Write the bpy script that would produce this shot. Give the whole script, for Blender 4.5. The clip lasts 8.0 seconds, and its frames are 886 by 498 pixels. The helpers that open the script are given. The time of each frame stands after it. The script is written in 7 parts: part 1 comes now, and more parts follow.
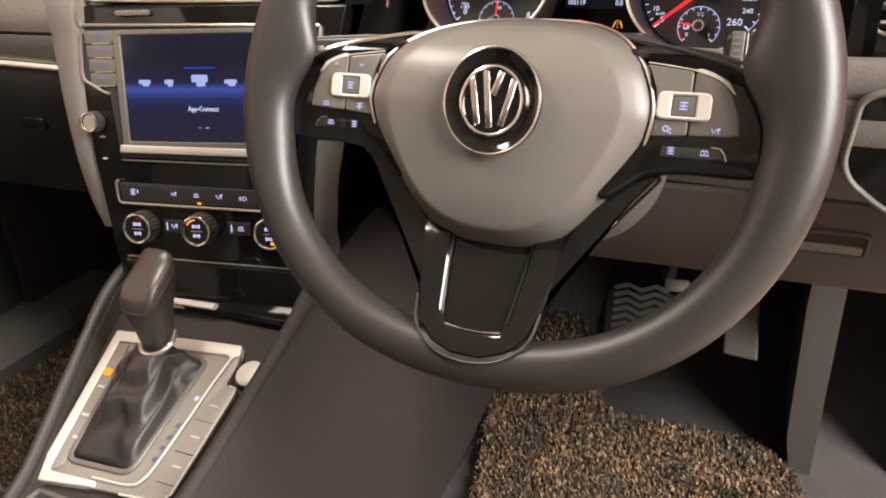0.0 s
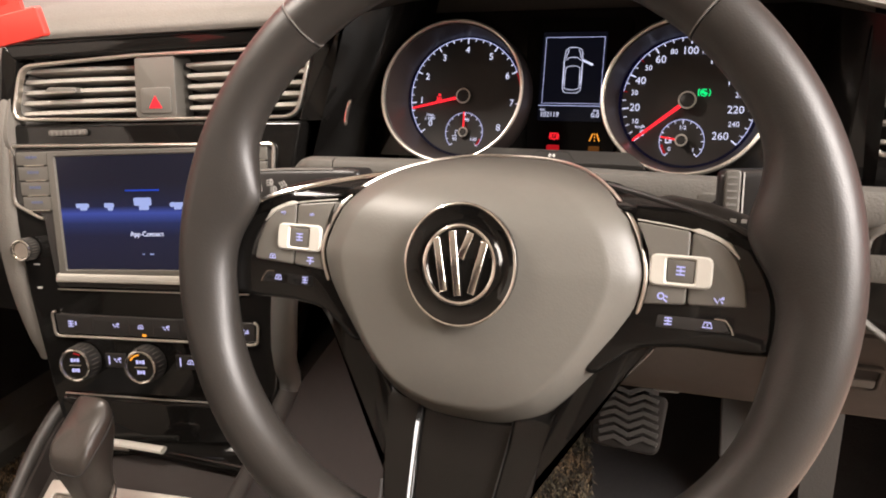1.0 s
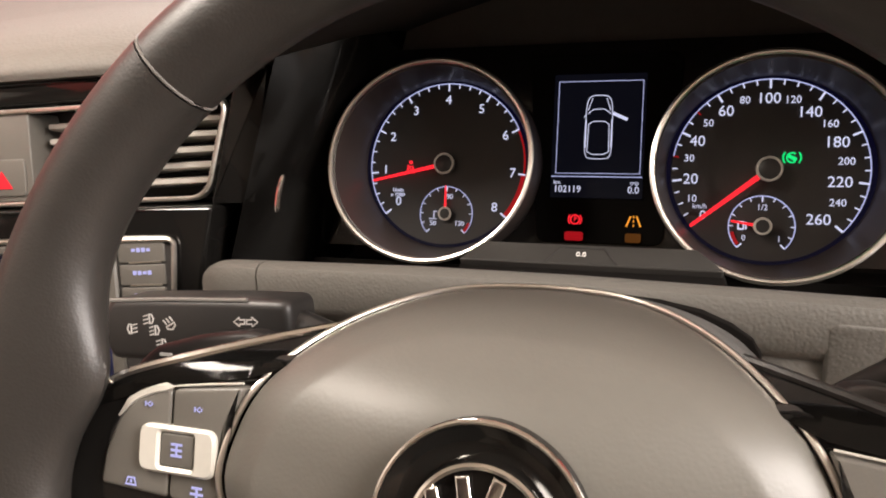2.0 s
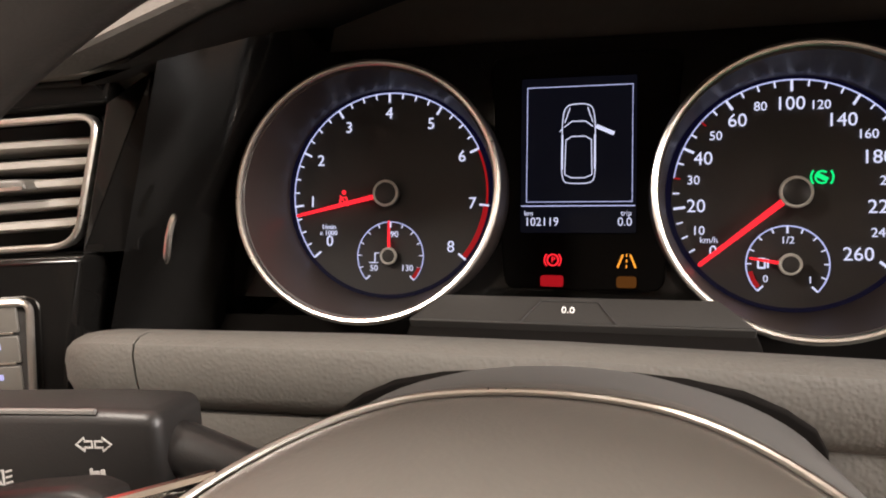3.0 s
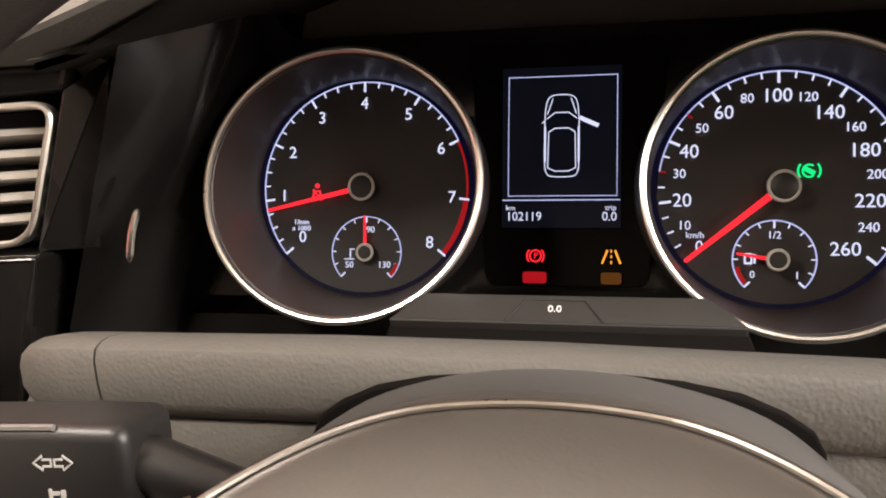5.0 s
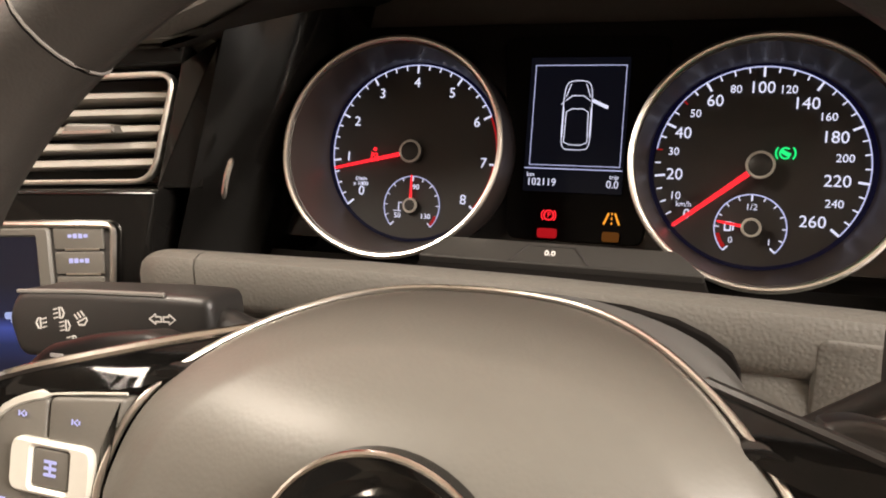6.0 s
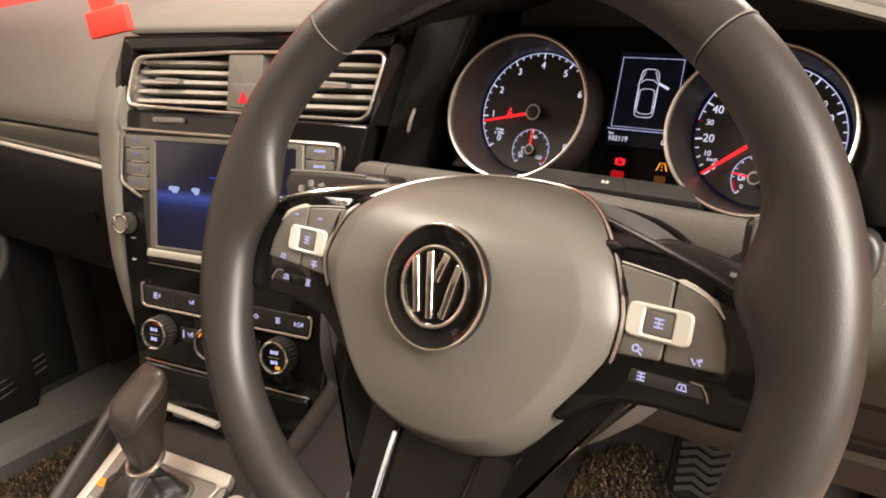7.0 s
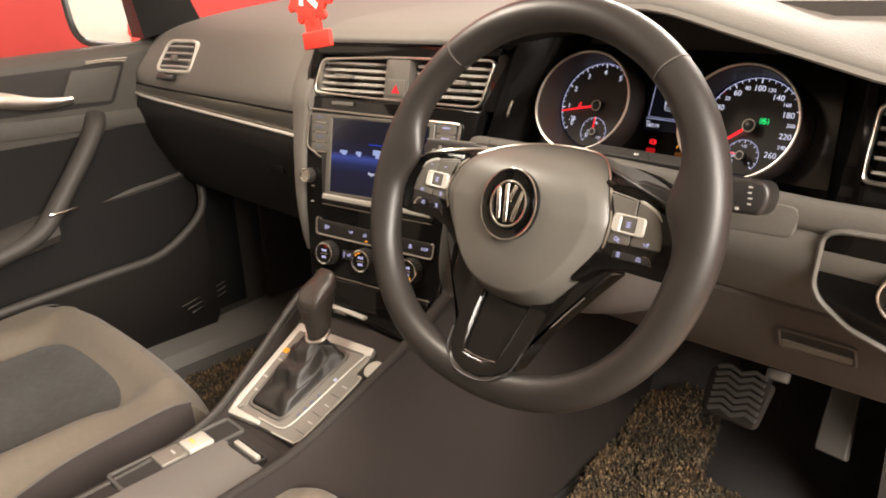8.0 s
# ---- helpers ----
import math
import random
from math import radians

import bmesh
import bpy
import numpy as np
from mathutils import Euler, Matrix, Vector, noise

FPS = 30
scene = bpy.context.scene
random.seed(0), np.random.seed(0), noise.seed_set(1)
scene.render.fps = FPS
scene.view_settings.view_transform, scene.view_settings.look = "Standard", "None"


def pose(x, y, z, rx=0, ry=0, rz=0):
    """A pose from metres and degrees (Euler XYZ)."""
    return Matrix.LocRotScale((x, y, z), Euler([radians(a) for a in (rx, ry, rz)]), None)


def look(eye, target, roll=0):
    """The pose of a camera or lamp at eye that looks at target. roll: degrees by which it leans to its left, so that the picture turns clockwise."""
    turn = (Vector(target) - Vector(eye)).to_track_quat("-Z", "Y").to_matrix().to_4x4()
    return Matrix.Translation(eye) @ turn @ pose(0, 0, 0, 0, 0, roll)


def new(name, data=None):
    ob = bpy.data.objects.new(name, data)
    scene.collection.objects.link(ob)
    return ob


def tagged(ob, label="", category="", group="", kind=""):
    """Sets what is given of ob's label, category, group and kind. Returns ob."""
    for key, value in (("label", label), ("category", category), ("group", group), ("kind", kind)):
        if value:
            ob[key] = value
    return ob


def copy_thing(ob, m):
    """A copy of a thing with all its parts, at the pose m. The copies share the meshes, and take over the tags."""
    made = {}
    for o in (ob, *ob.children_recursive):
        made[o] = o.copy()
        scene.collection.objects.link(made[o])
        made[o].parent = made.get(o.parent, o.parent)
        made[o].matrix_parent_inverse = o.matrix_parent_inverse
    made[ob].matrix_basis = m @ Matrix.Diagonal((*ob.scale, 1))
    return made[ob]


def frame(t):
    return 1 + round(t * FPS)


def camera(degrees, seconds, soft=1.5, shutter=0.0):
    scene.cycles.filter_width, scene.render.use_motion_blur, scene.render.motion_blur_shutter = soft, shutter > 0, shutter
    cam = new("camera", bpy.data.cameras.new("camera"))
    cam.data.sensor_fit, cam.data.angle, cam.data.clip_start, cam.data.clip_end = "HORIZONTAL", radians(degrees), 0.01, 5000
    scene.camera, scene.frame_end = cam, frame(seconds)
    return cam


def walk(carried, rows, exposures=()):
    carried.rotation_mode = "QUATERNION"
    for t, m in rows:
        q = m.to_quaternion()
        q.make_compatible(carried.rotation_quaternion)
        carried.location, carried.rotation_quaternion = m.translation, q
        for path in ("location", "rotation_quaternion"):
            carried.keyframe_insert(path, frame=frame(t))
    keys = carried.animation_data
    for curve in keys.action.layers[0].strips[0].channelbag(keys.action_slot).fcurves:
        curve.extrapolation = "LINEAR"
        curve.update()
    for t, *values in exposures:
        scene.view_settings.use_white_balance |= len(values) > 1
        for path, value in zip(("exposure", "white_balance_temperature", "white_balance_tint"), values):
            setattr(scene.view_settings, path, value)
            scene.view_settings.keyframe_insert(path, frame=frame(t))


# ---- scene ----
cam = camera(62.0, 8.0, soft=1.9)
PATH = [
    (0, (0.146, -0.401, 0.765), (-0.605, 1.249, -0.08), -3.2),
    (0.5, (0.142, -0.374, 0.785), (-0.574, 1.325, 0.01), -3.7),
    (1, (0.124, -0.322, 0.802), (-0.586, 1.404, 0.083), -4.2),
    (1.5, (0.081, -0.237, 0.797), (-0.591, 1.53, 0.144), -4.2),
    (2, (0.047, -0.146, 0.791), (-0.569, 1.647, 0.151), -4.6),
    (2.2, (0.042, -0.118, 0.787), (-0.555, 1.686, 0.163), -4.9),
    (3.5, (0.01, -0.045, 0.773), (-0.402, 1.813, 0.158), -4.5),
    (4, (0.008, -0.042, 0.77), (-0.373, 1.82, 0.146), -4.2),
    (4.5, (0.009, -0.043, 0.772), (-0.37, 1.819, 0.149), -4.3),
    (5.8, (0.035, -0.08, 0.779), (-0.489, 1.731, 0.111), -4.1),
    (6, (0.058, -0.109, 0.779), (-0.566, 1.676, 0.126), -3.2),
    (6.5, (0.113, -0.198, 0.786), (-0.7, 1.499, 0.108), -2.6),
    (7, (0.197, -0.269, 0.8), (-0.892, 1.264, 0.12), -2.3),
    (7.5, (0.296, -0.364, 0.812), (-0.953, 1.033, 0.114), -2.1),
    (8, (0.387, -0.472, 0.848), (-0.934, 0.857, 0.148), -2.3),
]
walk(cam, [(t, look(eye, target, roll)) for t, eye, target, roll in PATH],
     exposures=[(0, 0.11, 6150, 12), (1.0, 0.05, 6150, 12), (1.5, -0.06, 6150, 12), (2.0, -0.20, 6200, 12), (3.4, -0.04, 6100, 12), (4.5, -0.02, 6100, 12), (6.0, 0.03, 6450, 10), (6.5, -0.12, 6400, 11), (7.0, 0.02, 6500, 10), (7.5, 0.01, 6500, 10), (8.0, -0.10, 6500, 10)])

# ---- world and light ----
world = bpy.data.worlds.new("hall_air")
scene.world = world
world.use_nodes = True
world.node_tree.nodes["Background"].inputs[0].default_value = (1.0, 0.86, 0.68, 1)
world.node_tree.nodes["Background"].inputs[1].default_value = 0.10


def lamp(name, eye, target, w, h, watts, colour=(1.0, 0.90, 0.80)):
    data = bpy.data.lights.new(name, "AREA")
    data.shape, data.size, data.size_y, data.energy, data.color = "RECTANGLE", w, h, watts, colour
    ob = new(name, data)
    ob.matrix_world = look(eye, target)
    return tagged(ob, "warm white unseen light panel supplying the light of the hall", "lamp", "hall lights")


# unseen panels placed to supply the hall's light
lamp("hall_light", (-0.5, 2.6, 2.15), (-0.3, 0.4, 0.8), 1.8, 0.6, 195)
# fill panel by the open door, hung low to brighten footwell and rim
lamp("hall_light", (2.1, -0.50, 1.72), (0.05, 0.25, 0.4), 1.0, 1.5, 235)
lamp("hall_light", (-2.0, -0.6, 2.5), (-0.6, -0.2, 0.4), 0.8, 1.2, 32)
# added panel that brightens what the door mirror shows
lamp("hall_light", (-1.4, -3.3, 2.7), (-1.4, -3.4, 0.0), 1.2, 1.2, 90)
dome = lamp("courtesy_light", (-0.345, -0.045, 1.085), (-0.29, -0.02, 0.0), 0.18, 0.10, 5.6, (1.0, 0.87, 0.72))
tagged(dome, "courtesy light in the roof lining, lit while the door is open")
scene.view_settings.exposure = 0.0

# ---- materials ----
def material(name, colour, rough=0.5, metal=0.0, coat=0.0, grain=0.0, grain_size=0.002, vary=0.0, vary_size=0.05,
             emit=None, power=0.0, sheen=0.0, pores=False, spec=0.5, rough_vary=0.0):
    """A surface with colour variation at a broad scale and a fine relief of the given size in metres."""
    m = bpy.data.materials.new(name)
    m.use_nodes = True
    nt = m.node_tree
    b = nt.nodes["Principled BSDF"]
    b.inputs["Base Color"].default_value = (*colour, 1)
    b.inputs["Roughness"].default_value = rough
    b.inputs["Metallic"].default_value = metal
    b.inputs["Coat Weight"].default_value = coat
    b.inputs["Coat Roughness"].default_value = 0.05
    b.inputs["Sheen Weight"].default_value = sheen
    b.inputs["Specular IOR Level"].default_value = spec
    if emit:
        b.inputs["Emission Color"].default_value = (*emit, 1)
        b.inputs["Emission Strength"].default_value = power
    where = nt.nodes.new("ShaderNodeTexCoord").outputs["Object"]
    if vary or rough_vary:
        n1 = nt.nodes.new("ShaderNodeTexNoise")
        n1.inputs["Scale"].default_value, n1.inputs["Detail"].default_value = 1 / vary_size, 6
        nt.links.new(where, n1.inputs["Vector"])
        n2 = nt.nodes.new("ShaderNodeTexNoise")
        n2.inputs["Scale"].default_value, n2.inputs["Detail"].default_value = 14 / vary_size, 3
        nt.links.new(where, n2.inputs["Vector"])
        add = nt.nodes.new("ShaderNodeMath")
        add.operation = "ADD"
        nt.links.new(n1.outputs["Fac"], add.inputs[0])
        nt.links.new(n2.outputs["Fac"], add.inputs[1])
        if vary:
            ramp = nt.nodes.new("ShaderNodeMapRange")
            ramp.inputs["From Min"].default_value, ramp.inputs["From Max"].default_value = 0.6, 1.4
            ramp.inputs["To Min"].default_value, ramp.inputs["To Max"].default_value = 1 - vary, 1 + vary
            nt.links.new(add.outputs[0], ramp.inputs["Value"])
            mix = nt.nodes.new("ShaderNodeMix")
            mix.data_type, mix.blend_type = "RGBA", "MULTIPLY"
            mix.inputs[0].default_value = 1.0
            mix.inputs[6].default_value = (*colour, 1)
            nt.links.new(ramp.outputs[0], mix.inputs[7])
            nt.links.new(mix.outputs[2], b.inputs["Base Color"])
        if rough_vary:
            rr = nt.nodes.new("ShaderNodeMapRange")
            rr.inputs["From Min"].default_value, rr.inputs["From Max"].default_value = 0.6, 1.4
            rr.inputs["To Min"].default_value, rr.inputs["To Max"].default_value = max(0.02, rough - rough_vary), rough + rough_vary
            nt.links.new(add.outputs[0], rr.inputs["Value"])
            nt.links.new(rr.outputs[0], b.inputs["Roughness"])
    if grain:
        if pores:
            tex = nt.nodes.new("ShaderNodeTexVoronoi")
            tex.inputs["Scale"].default_value = 1 / grain_size
            tex.feature = "SMOOTH_F1"
            out = tex.outputs["Distance"]
        else:
            tex = nt.nodes.new("ShaderNodeTexNoise")
            tex.inputs["Scale"].default_value, tex.inputs["Detail"].default_value = 1 / grain_size, 4
            out = tex.outputs["Fac"]
        nt.links.new(where, tex.inputs["Vector"])
        bump = nt.nodes.new("ShaderNodeBump")
        bump.inputs["Strength"].default_value, bump.inputs["Distance"].default_value = grain, grain_size * 0.35
        nt.links.new(out, bump.inputs["Height"])
        nt.links.new(bump.outputs[0], b.inputs["Normal"])
    return m


def island_material(name, colours, rough=0.9):
    """Each loose piece takes one of the given colours by chance."""
    m = material(name, colours[0], rough)
    nt = m.node_tree
    g = nt.nodes.new("ShaderNodeNewGeometry")
    ramp = nt.nodes.new("ShaderNodeValToRGB")
    ramp.color_ramp.interpolation = "CONSTANT"
    while len(ramp.color_ramp.elements) < len(colours):
        ramp.color_ramp.elements.new(0.5)
    for k, c in enumerate(colours):
        ramp.color_ramp.elements[k].position = k / len(colours)
        ramp.color_ramp.elements[k].color = (*c, 1)
    nt.links.new(g.outputs["Random Per Island"], ramp.inputs[0])
    patch = nt.nodes.new("ShaderNodeTexNoise")
    patch.inputs["Scale"].default_value, patch.inputs["Detail"].default_value = 22, 3
    nt.links.new(nt.nodes["Texture Coordinate"].outputs["Object"], patch.inputs["Vector"])
    span = nt.nodes.new("ShaderNodeValToRGB")
    span.color_ramp.elements[0].position, span.color_ramp.elements[0].color = 0.35, (0.55, 0.62, 0.60, 1)
    span.color_ramp.elements[1].position, span.color_ramp.elements[1].color = 0.68, (1.45, 1.28, 1.05, 1)
    nt.links.new(patch.outputs["Fac"], span.inputs[0])
    mix = nt.nodes.new("ShaderNodeMix")
    mix.data_type, mix.blend_type = "RGBA", "MULTIPLY"
    mix.inputs[0].default_value = 1.0
    nt.links.new(ramp.outputs[0], mix.inputs[6])
    nt.links.new(span.outputs[0], mix.inputs[7])
    nt.links.new(mix.outputs[2], nt.nodes["Principled BSDF"].inputs["Base Color"])
    return m


def glow(name, colour, power):
    return material(name, (0.006, 0.006, 0.006), 0.6, emit=colour, power=power, spec=0.08)


COVER = material("column_cover_plastic", (0.078, 0.075, 0.070), 0.5, grain=0.2, grain_size=0.001, vary=0.05, vary_size=0.05)
SOFT_TOP = material("soft_dash_top_plastic", (0.132, 0.122, 0.107), 0.75, grain=0.4, grain_size=0.002, vary=0.06, vary_size=0.15, pores=True)
HARD = material("hard_lower_plastic", (0.026, 0.0220, 0.0195), 0.75, spec=0.3, grain=0.35, grain_size=0.0014, vary=0.10, vary_size=0.1)
CONSOLE = material("console_side_plastic", (0.0195, 0.0152, 0.0132), 0.7, spec=0.35, grain=0.35, grain_size=0.0014, vary=0.14, vary_size=0.12)
TRIM = material("grey_side_trim", (0.15, 0.142, 0.13), 0.5, grain=0.25, grain_size=0.0012, vary=0.06, vary_size=0.08)
PAD = material("airbag_pad_plastic", (0.106, 0.100, 0.087), 0.45, grain=0.10, grain_size=0.0012, vary=0.04, vary_size=0.06, pores=True)
LEATHER = material("black_wheel_leather", (0.021, 0.0186, 0.0164), 0.43, spec=0.46, grain=0.20, grain_size=0.0009, vary=0.10, vary_size=0.05, pores=True, rough_vary=0.04)
KNOB = material("gear_knob_leather", (0.040, 0.034, 0.029), 0.34, grain=0.22, grain_size=0.0012, vary=0.15, vary_size=0.03, pores=True, rough_vary=0.08)
SLAT = material("vent_slat_plastic", (0.30, 0.28, 0.25), 0.5, grain=0.15, grain_size=0.001, vary=0.05, vary_size=0.05)
BOOT = material("black_boot_leather", (0.020, 0.018, 0.016), 0.45, grain=0.4, grain_size=0.0015, vary=0.10, vary_size=0.03, pores=True)
GLOSS = material("piano_black", (0.006, 0.0055, 0.005), 0.08, coat=0.1, spec=0.3, rough_vary=0.03, vary_size=0.04)
BLACK = material("matt_black", (0.021, 0.0186, 0.0168), 0.75, grain=0.2, grain_size=0.001)
CHROME = material("chrome", (0.80, 0.77, 0.72), 0.16, metal=1.0, rough_vary=0.05, vary_size=0.02)
SATIN = material("satin_chrome", (0.72, 0.68, 0.62), 0.32, metal=1.0, rough_vary=0.06, vary_size=0.02)
SILVER = material("silver_painted_trim", (0.48, 0.46, 0.41), 0.36, metal=0.15, vary=0.05, vary_size=0.05, rough_vary=0.05)
BUTTON = material("button_plastic", (0.098, 0.091, 0.079), 0.42, grain=0.15, grain_size=0.0008, vary=0.05, vary_size=0.02)
STALK = material("stalk_plastic", (0.017, 0.0155, 0.0145), 0.42, grain=0.2, grain_size=0.0008, vary=0.06, vary_size=0.03)
GREYMARK = material("grey_print", (0.42, 0.405, 0.38), 0.6)
WHITEPRINT = material("white_print", (0.75, 0.73, 0.70), 0.6)
DIALFACE = material("dial_face", (0.026, 0.0235, 0.022), 0.45, grain=0.1, grain_size=0.0006, vary=0.05, vary_size=0.03)
DIALCONE = material("dial_cone", (0.025, 0.0185, 0.0165), 0.40, vary=0.06, vary_size=0.02)
FABRIC = material("seat_side_leatherette", (0.118, 0.099, 0.074), 0.65, grain=0.5, grain_size=0.002, vary=0.08, vary_size=0.12, pores=True, sheen=0.1)
SUEDE = material("seat_centre_suede", (0.070, 0.068, 0.061), 0.95, grain=0.5, grain_size=0.0015, vary=0.30, vary_size=0.16, sheen=0.3)
SEATSIDE = material("seat_dark_side", (0.040, 0.031, 0.028), 0.75, grain=0.4, grain_size=0.002, vary=0.08, vary_size=0.08)
CARPET = material("black_carpet", (0.050, 0.044, 0.042), 0.95, grain=0.9, grain_size=0.003, vary=0.25, vary_size=0.03)
RUBBER = material("black_rubber", (0.058, 0.053, 0.052), 0.7, grain=0.3, grain_size=0.002, vary=0.12, vary_size=0.06)
MATBASE = material("mat_backing", (0.045, 0.034, 0.022), 0.95, grain=0.8, grain_size=0.004, vary=0.4, vary_size=0.02)
PILE = island_material("mat_pile", [(0.066, 0.046, 0.030), (0.14, 0.098, 0.060), (0.032, 0.025, 0.018), (0.25, 0.19, 0.125), (0.095, 0.068, 0.043), (0.038, 0.029, 0.021), (0.19, 0.14, 0.09), (0.066, 0.049, 0.034)])
DOORTOP = material("door_upper_plastic", (0.066, 0.061, 0.052), 0.6, grain=0.4, grain_size=0.002, vary=0.07, vary_size=0.12, pores=True)
GLOVE_DARK = material("glove_box_plastic", (0.012, 0.011, 0.0104), 0.55, spec=0.35, grain=0.3, grain_size=0.0018, vary=0.08, vary_size=0.1, pores=True)
DOORBLACK = material("door_black_plastic", (0.009, 0.0082, 0.0077), 0.7, spec=0.25, grain=0.35, grain_size=0.0018, vary=0.10, vary_size=0.1, pores=True)
PLATE = material("satin_grey_plate", (0.20, 0.188, 0.165), 0.4, metal=0.25, vary=0.06, vary_size=0.04, rough_vary=0.06)
LOWCOVER = material("lower_cover_plastic", (0.042, 0.036, 0.032), 0.65, grain=0.2, grain_size=0.001, vary=0.06, vary_size=0.05)
LEDGEGREY = material("ledge_plastic", (0.030, 0.0275, 0.0245), 0.5, grain=0.2, grain_size=0.001, vary=0.06, vary_size=0.05)
KNEE_GREY = material("knee_panel_plastic", (0.072, 0.061, 0.053), 0.7, spec=0.35, grain=0.35, grain_size=0.0014, vary=0.10, vary_size=0.1)
HOODBLACK = material("hood_lining_plastic", (0.044, 0.038, 0.033), 0.8, grain=0.3, grain_size=0.0014, vary=0.12, vary_size=0.06)
SEAM = material("seam_thread", (0.11, 0.10, 0.09), 0.7)
SHELFPAD = material("shelf_soft_plastic", (0.100, 0.093, 0.081), 0.62, grain=0.45, grain_size=0.0015, vary=0.06, vary_size=0.08, pores=True)
DOORGREY = material("door_grey_plastic", (0.048, 0.044, 0.039), 0.6, grain=0.4, grain_size=0.0018, vary=0.08, vary_size=0.1, pores=True)
PEDAL = material("pedal_rubber", (0.066, 0.061, 0.055), 0.6, grain=0.3, grain_size=0.0015, vary=0.12, vary_size=0.03)
STEEL = material("pedal_arm_steel", (0.35, 0.33, 0.30), 0.45, metal=0.7, vary=0.08, vary_size=0.03)
REDCARD = material("red_card", (0.72, 0.045, 0.03), 0.55, vary=0.05, vary_size=0.03)
REDWALL = material("red_wall_panel", (0.42, 0.035, 0.028), 0.5, vary=0.06, vary_size=0.8)
WHITEWALL = material("white_wall_paint", (0.66, 0.62, 0.56), 0.8, vary=0.04, vary_size=0.6)
HALLFLOOR = material("hall_floor_tile", (0.42, 0.33, 0.26), 0.4, vary=0.10, vary_size=0.5)
HEADLINER = material("headliner_cloth", (0.52, 0.49, 0.44), 0.95, grain=0.4, grain_size=0.002, vary=0.05, vary_size=0.3)
MIRROR = material("mirror_glass", (0.92, 0.92, 0.92), 0.02, metal=1.0)
BODY = material("door_mirror_shell", (0.012, 0.012, 0.012), 0.3, coat=0.3, vary=0.05, vary_size=0.1)
BLUEBOX = material("blue_plastic", (0.05, 0.08, 0.35), 0.5, vary=0.1, vary_size=0.1)
YELLOWBOX = material("yellow_card", (0.75, 0.45, 0.10), 0.6, vary=0.1, vary_size=0.1)
L_WHITE = glow("backlit_white", (0.80, 0.80, 1.0), 1.0)
L_LINE = glow("backlit_line", (0.62, 0.64, 1.0), 0.9)
L_RED = glow("backlit_red", (1.0, 0.02, 0.03), 1.5)
L_DIMRED = glow("backlit_dim_red", (0.8, 0.015, 0.02), 0.45)
L_REFLRED = glow("reflected_red", (0.8, 0.012, 0.02), 0.5)
L_AMBER = glow("backlit_amber", (1.0, 0.36, 0.03), 1.3)
L_DIMAMBER = glow("reflected_dim_amber", (0.8, 0.25, 0.02), 0.12)
L_BLUE = glow("dial_haze_blue", (0.16, 0.14, 1.0), 0.011)
CHEEK = material("satin_black_cheek", (0.009, 0.0082, 0.0075), 0.13, spec=0.5, rough_vary=0.04, vary_size=0.03)
DECOR = material("glossy_decor_strip", (0.30, 0.28, 0.245), 0.24, metal=0.85, vary=0.08, vary_size=0.05)
# near-black for the dial centre panel and for bodies that stand for shaded gaps
VOID = material("gap_shade_and_panel", (0.0065, 0.0056, 0.0050), 0.95, spec=0.05)
L_GREEN = glow("backlit_green", (0.02, 0.9, 0.22), 1.1)
L_ICON = glow("backlit_icon", (0.66, 0.62, 1.0), 0.95)
L_DIM = glow("backlit_dim", (0.55, 0.55, 0.80), 0.3)
L_SCREENICON = glow("screen_icon", (0.50, 0.58, 1.0), 0.75)
L_SCREENBLUE = glow("screen_blue", (0.015, 0.08, 0.75), 0.7)
L_DISPLAY = glow("display_black", (0.02, 0.022, 0.045), 0.12)


def screen_material():
    """A lit screen: near black above, a blue floor with a soft upper edge across the middle, darker blue below."""
    m = material("lit_screen", (0.004, 0.004, 0.006), 0.12)
    nt = m.node_tree
    b = nt.nodes["Principled BSDF"]
    pos = nt.nodes.new("ShaderNodeSeparateXYZ")
    nt.links.new(nt.nodes["Texture Coordinate"].outputs["Generated"], pos.inputs[0])
    ramp = nt.nodes.new("ShaderNodeValToRGB")
    cr = ramp.color_ramp
    for at, c in ((0.0, (0.004, 0.006, 0.022)), (0.30, (0.004, 0.007, 0.030)), (0.41, (0.009, 0.019, 0.085)), (0.50, (0.040, 0.065, 0.30)),
                  (0.56, (0.007, 0.010, 0.035)), (0.75, (0.006, 0.007, 0.016))):
        e = cr.elements.new(at)
        e.color = (*c, 1)
    cr.elements[len(cr.elements) - 1].color = (0.008, 0.009, 0.018, 1)
    cr.elements[0].color = (0.004, 0.006, 0.022, 1)
    nt.links.new(pos.outputs[1], ramp.inputs[0])
    nt.links.new(ramp.outputs[0], b.inputs["Emission Color"])
    b.inputs["Emission Strength"].default_value = 1.0
    return m


SCREEN = screen_material()


# ---- shapes ----
def part(name, bm, mat, parent=None, label="", sharp=38):
    """Links a bmesh as one mesh object under its thing."""
    if isinstance(bm, bmesh.types.BMesh):
        me = bpy.data.meshes.new(name)
        bmesh.ops.recalc_face_normals(bm, faces=bm.faces)
        bm.to_mesh(me)
        bm.free()
        me.shade_smooth()
        me.set_sharp_from_angle(angle=radians(sharp))
    else:
        me = bm
    me.materials.clear()
    me.materials.append(mat)
    ob = new(name, me)
    ob.parent = parent
    return tagged(ob, label)


def thing(name, m, label, category, group="", kind=""):
    ob = new(name)
    ob.empty_display_size = 0.02
    ob.matrix_world = m
    return tagged(ob, label, category, group, kind)


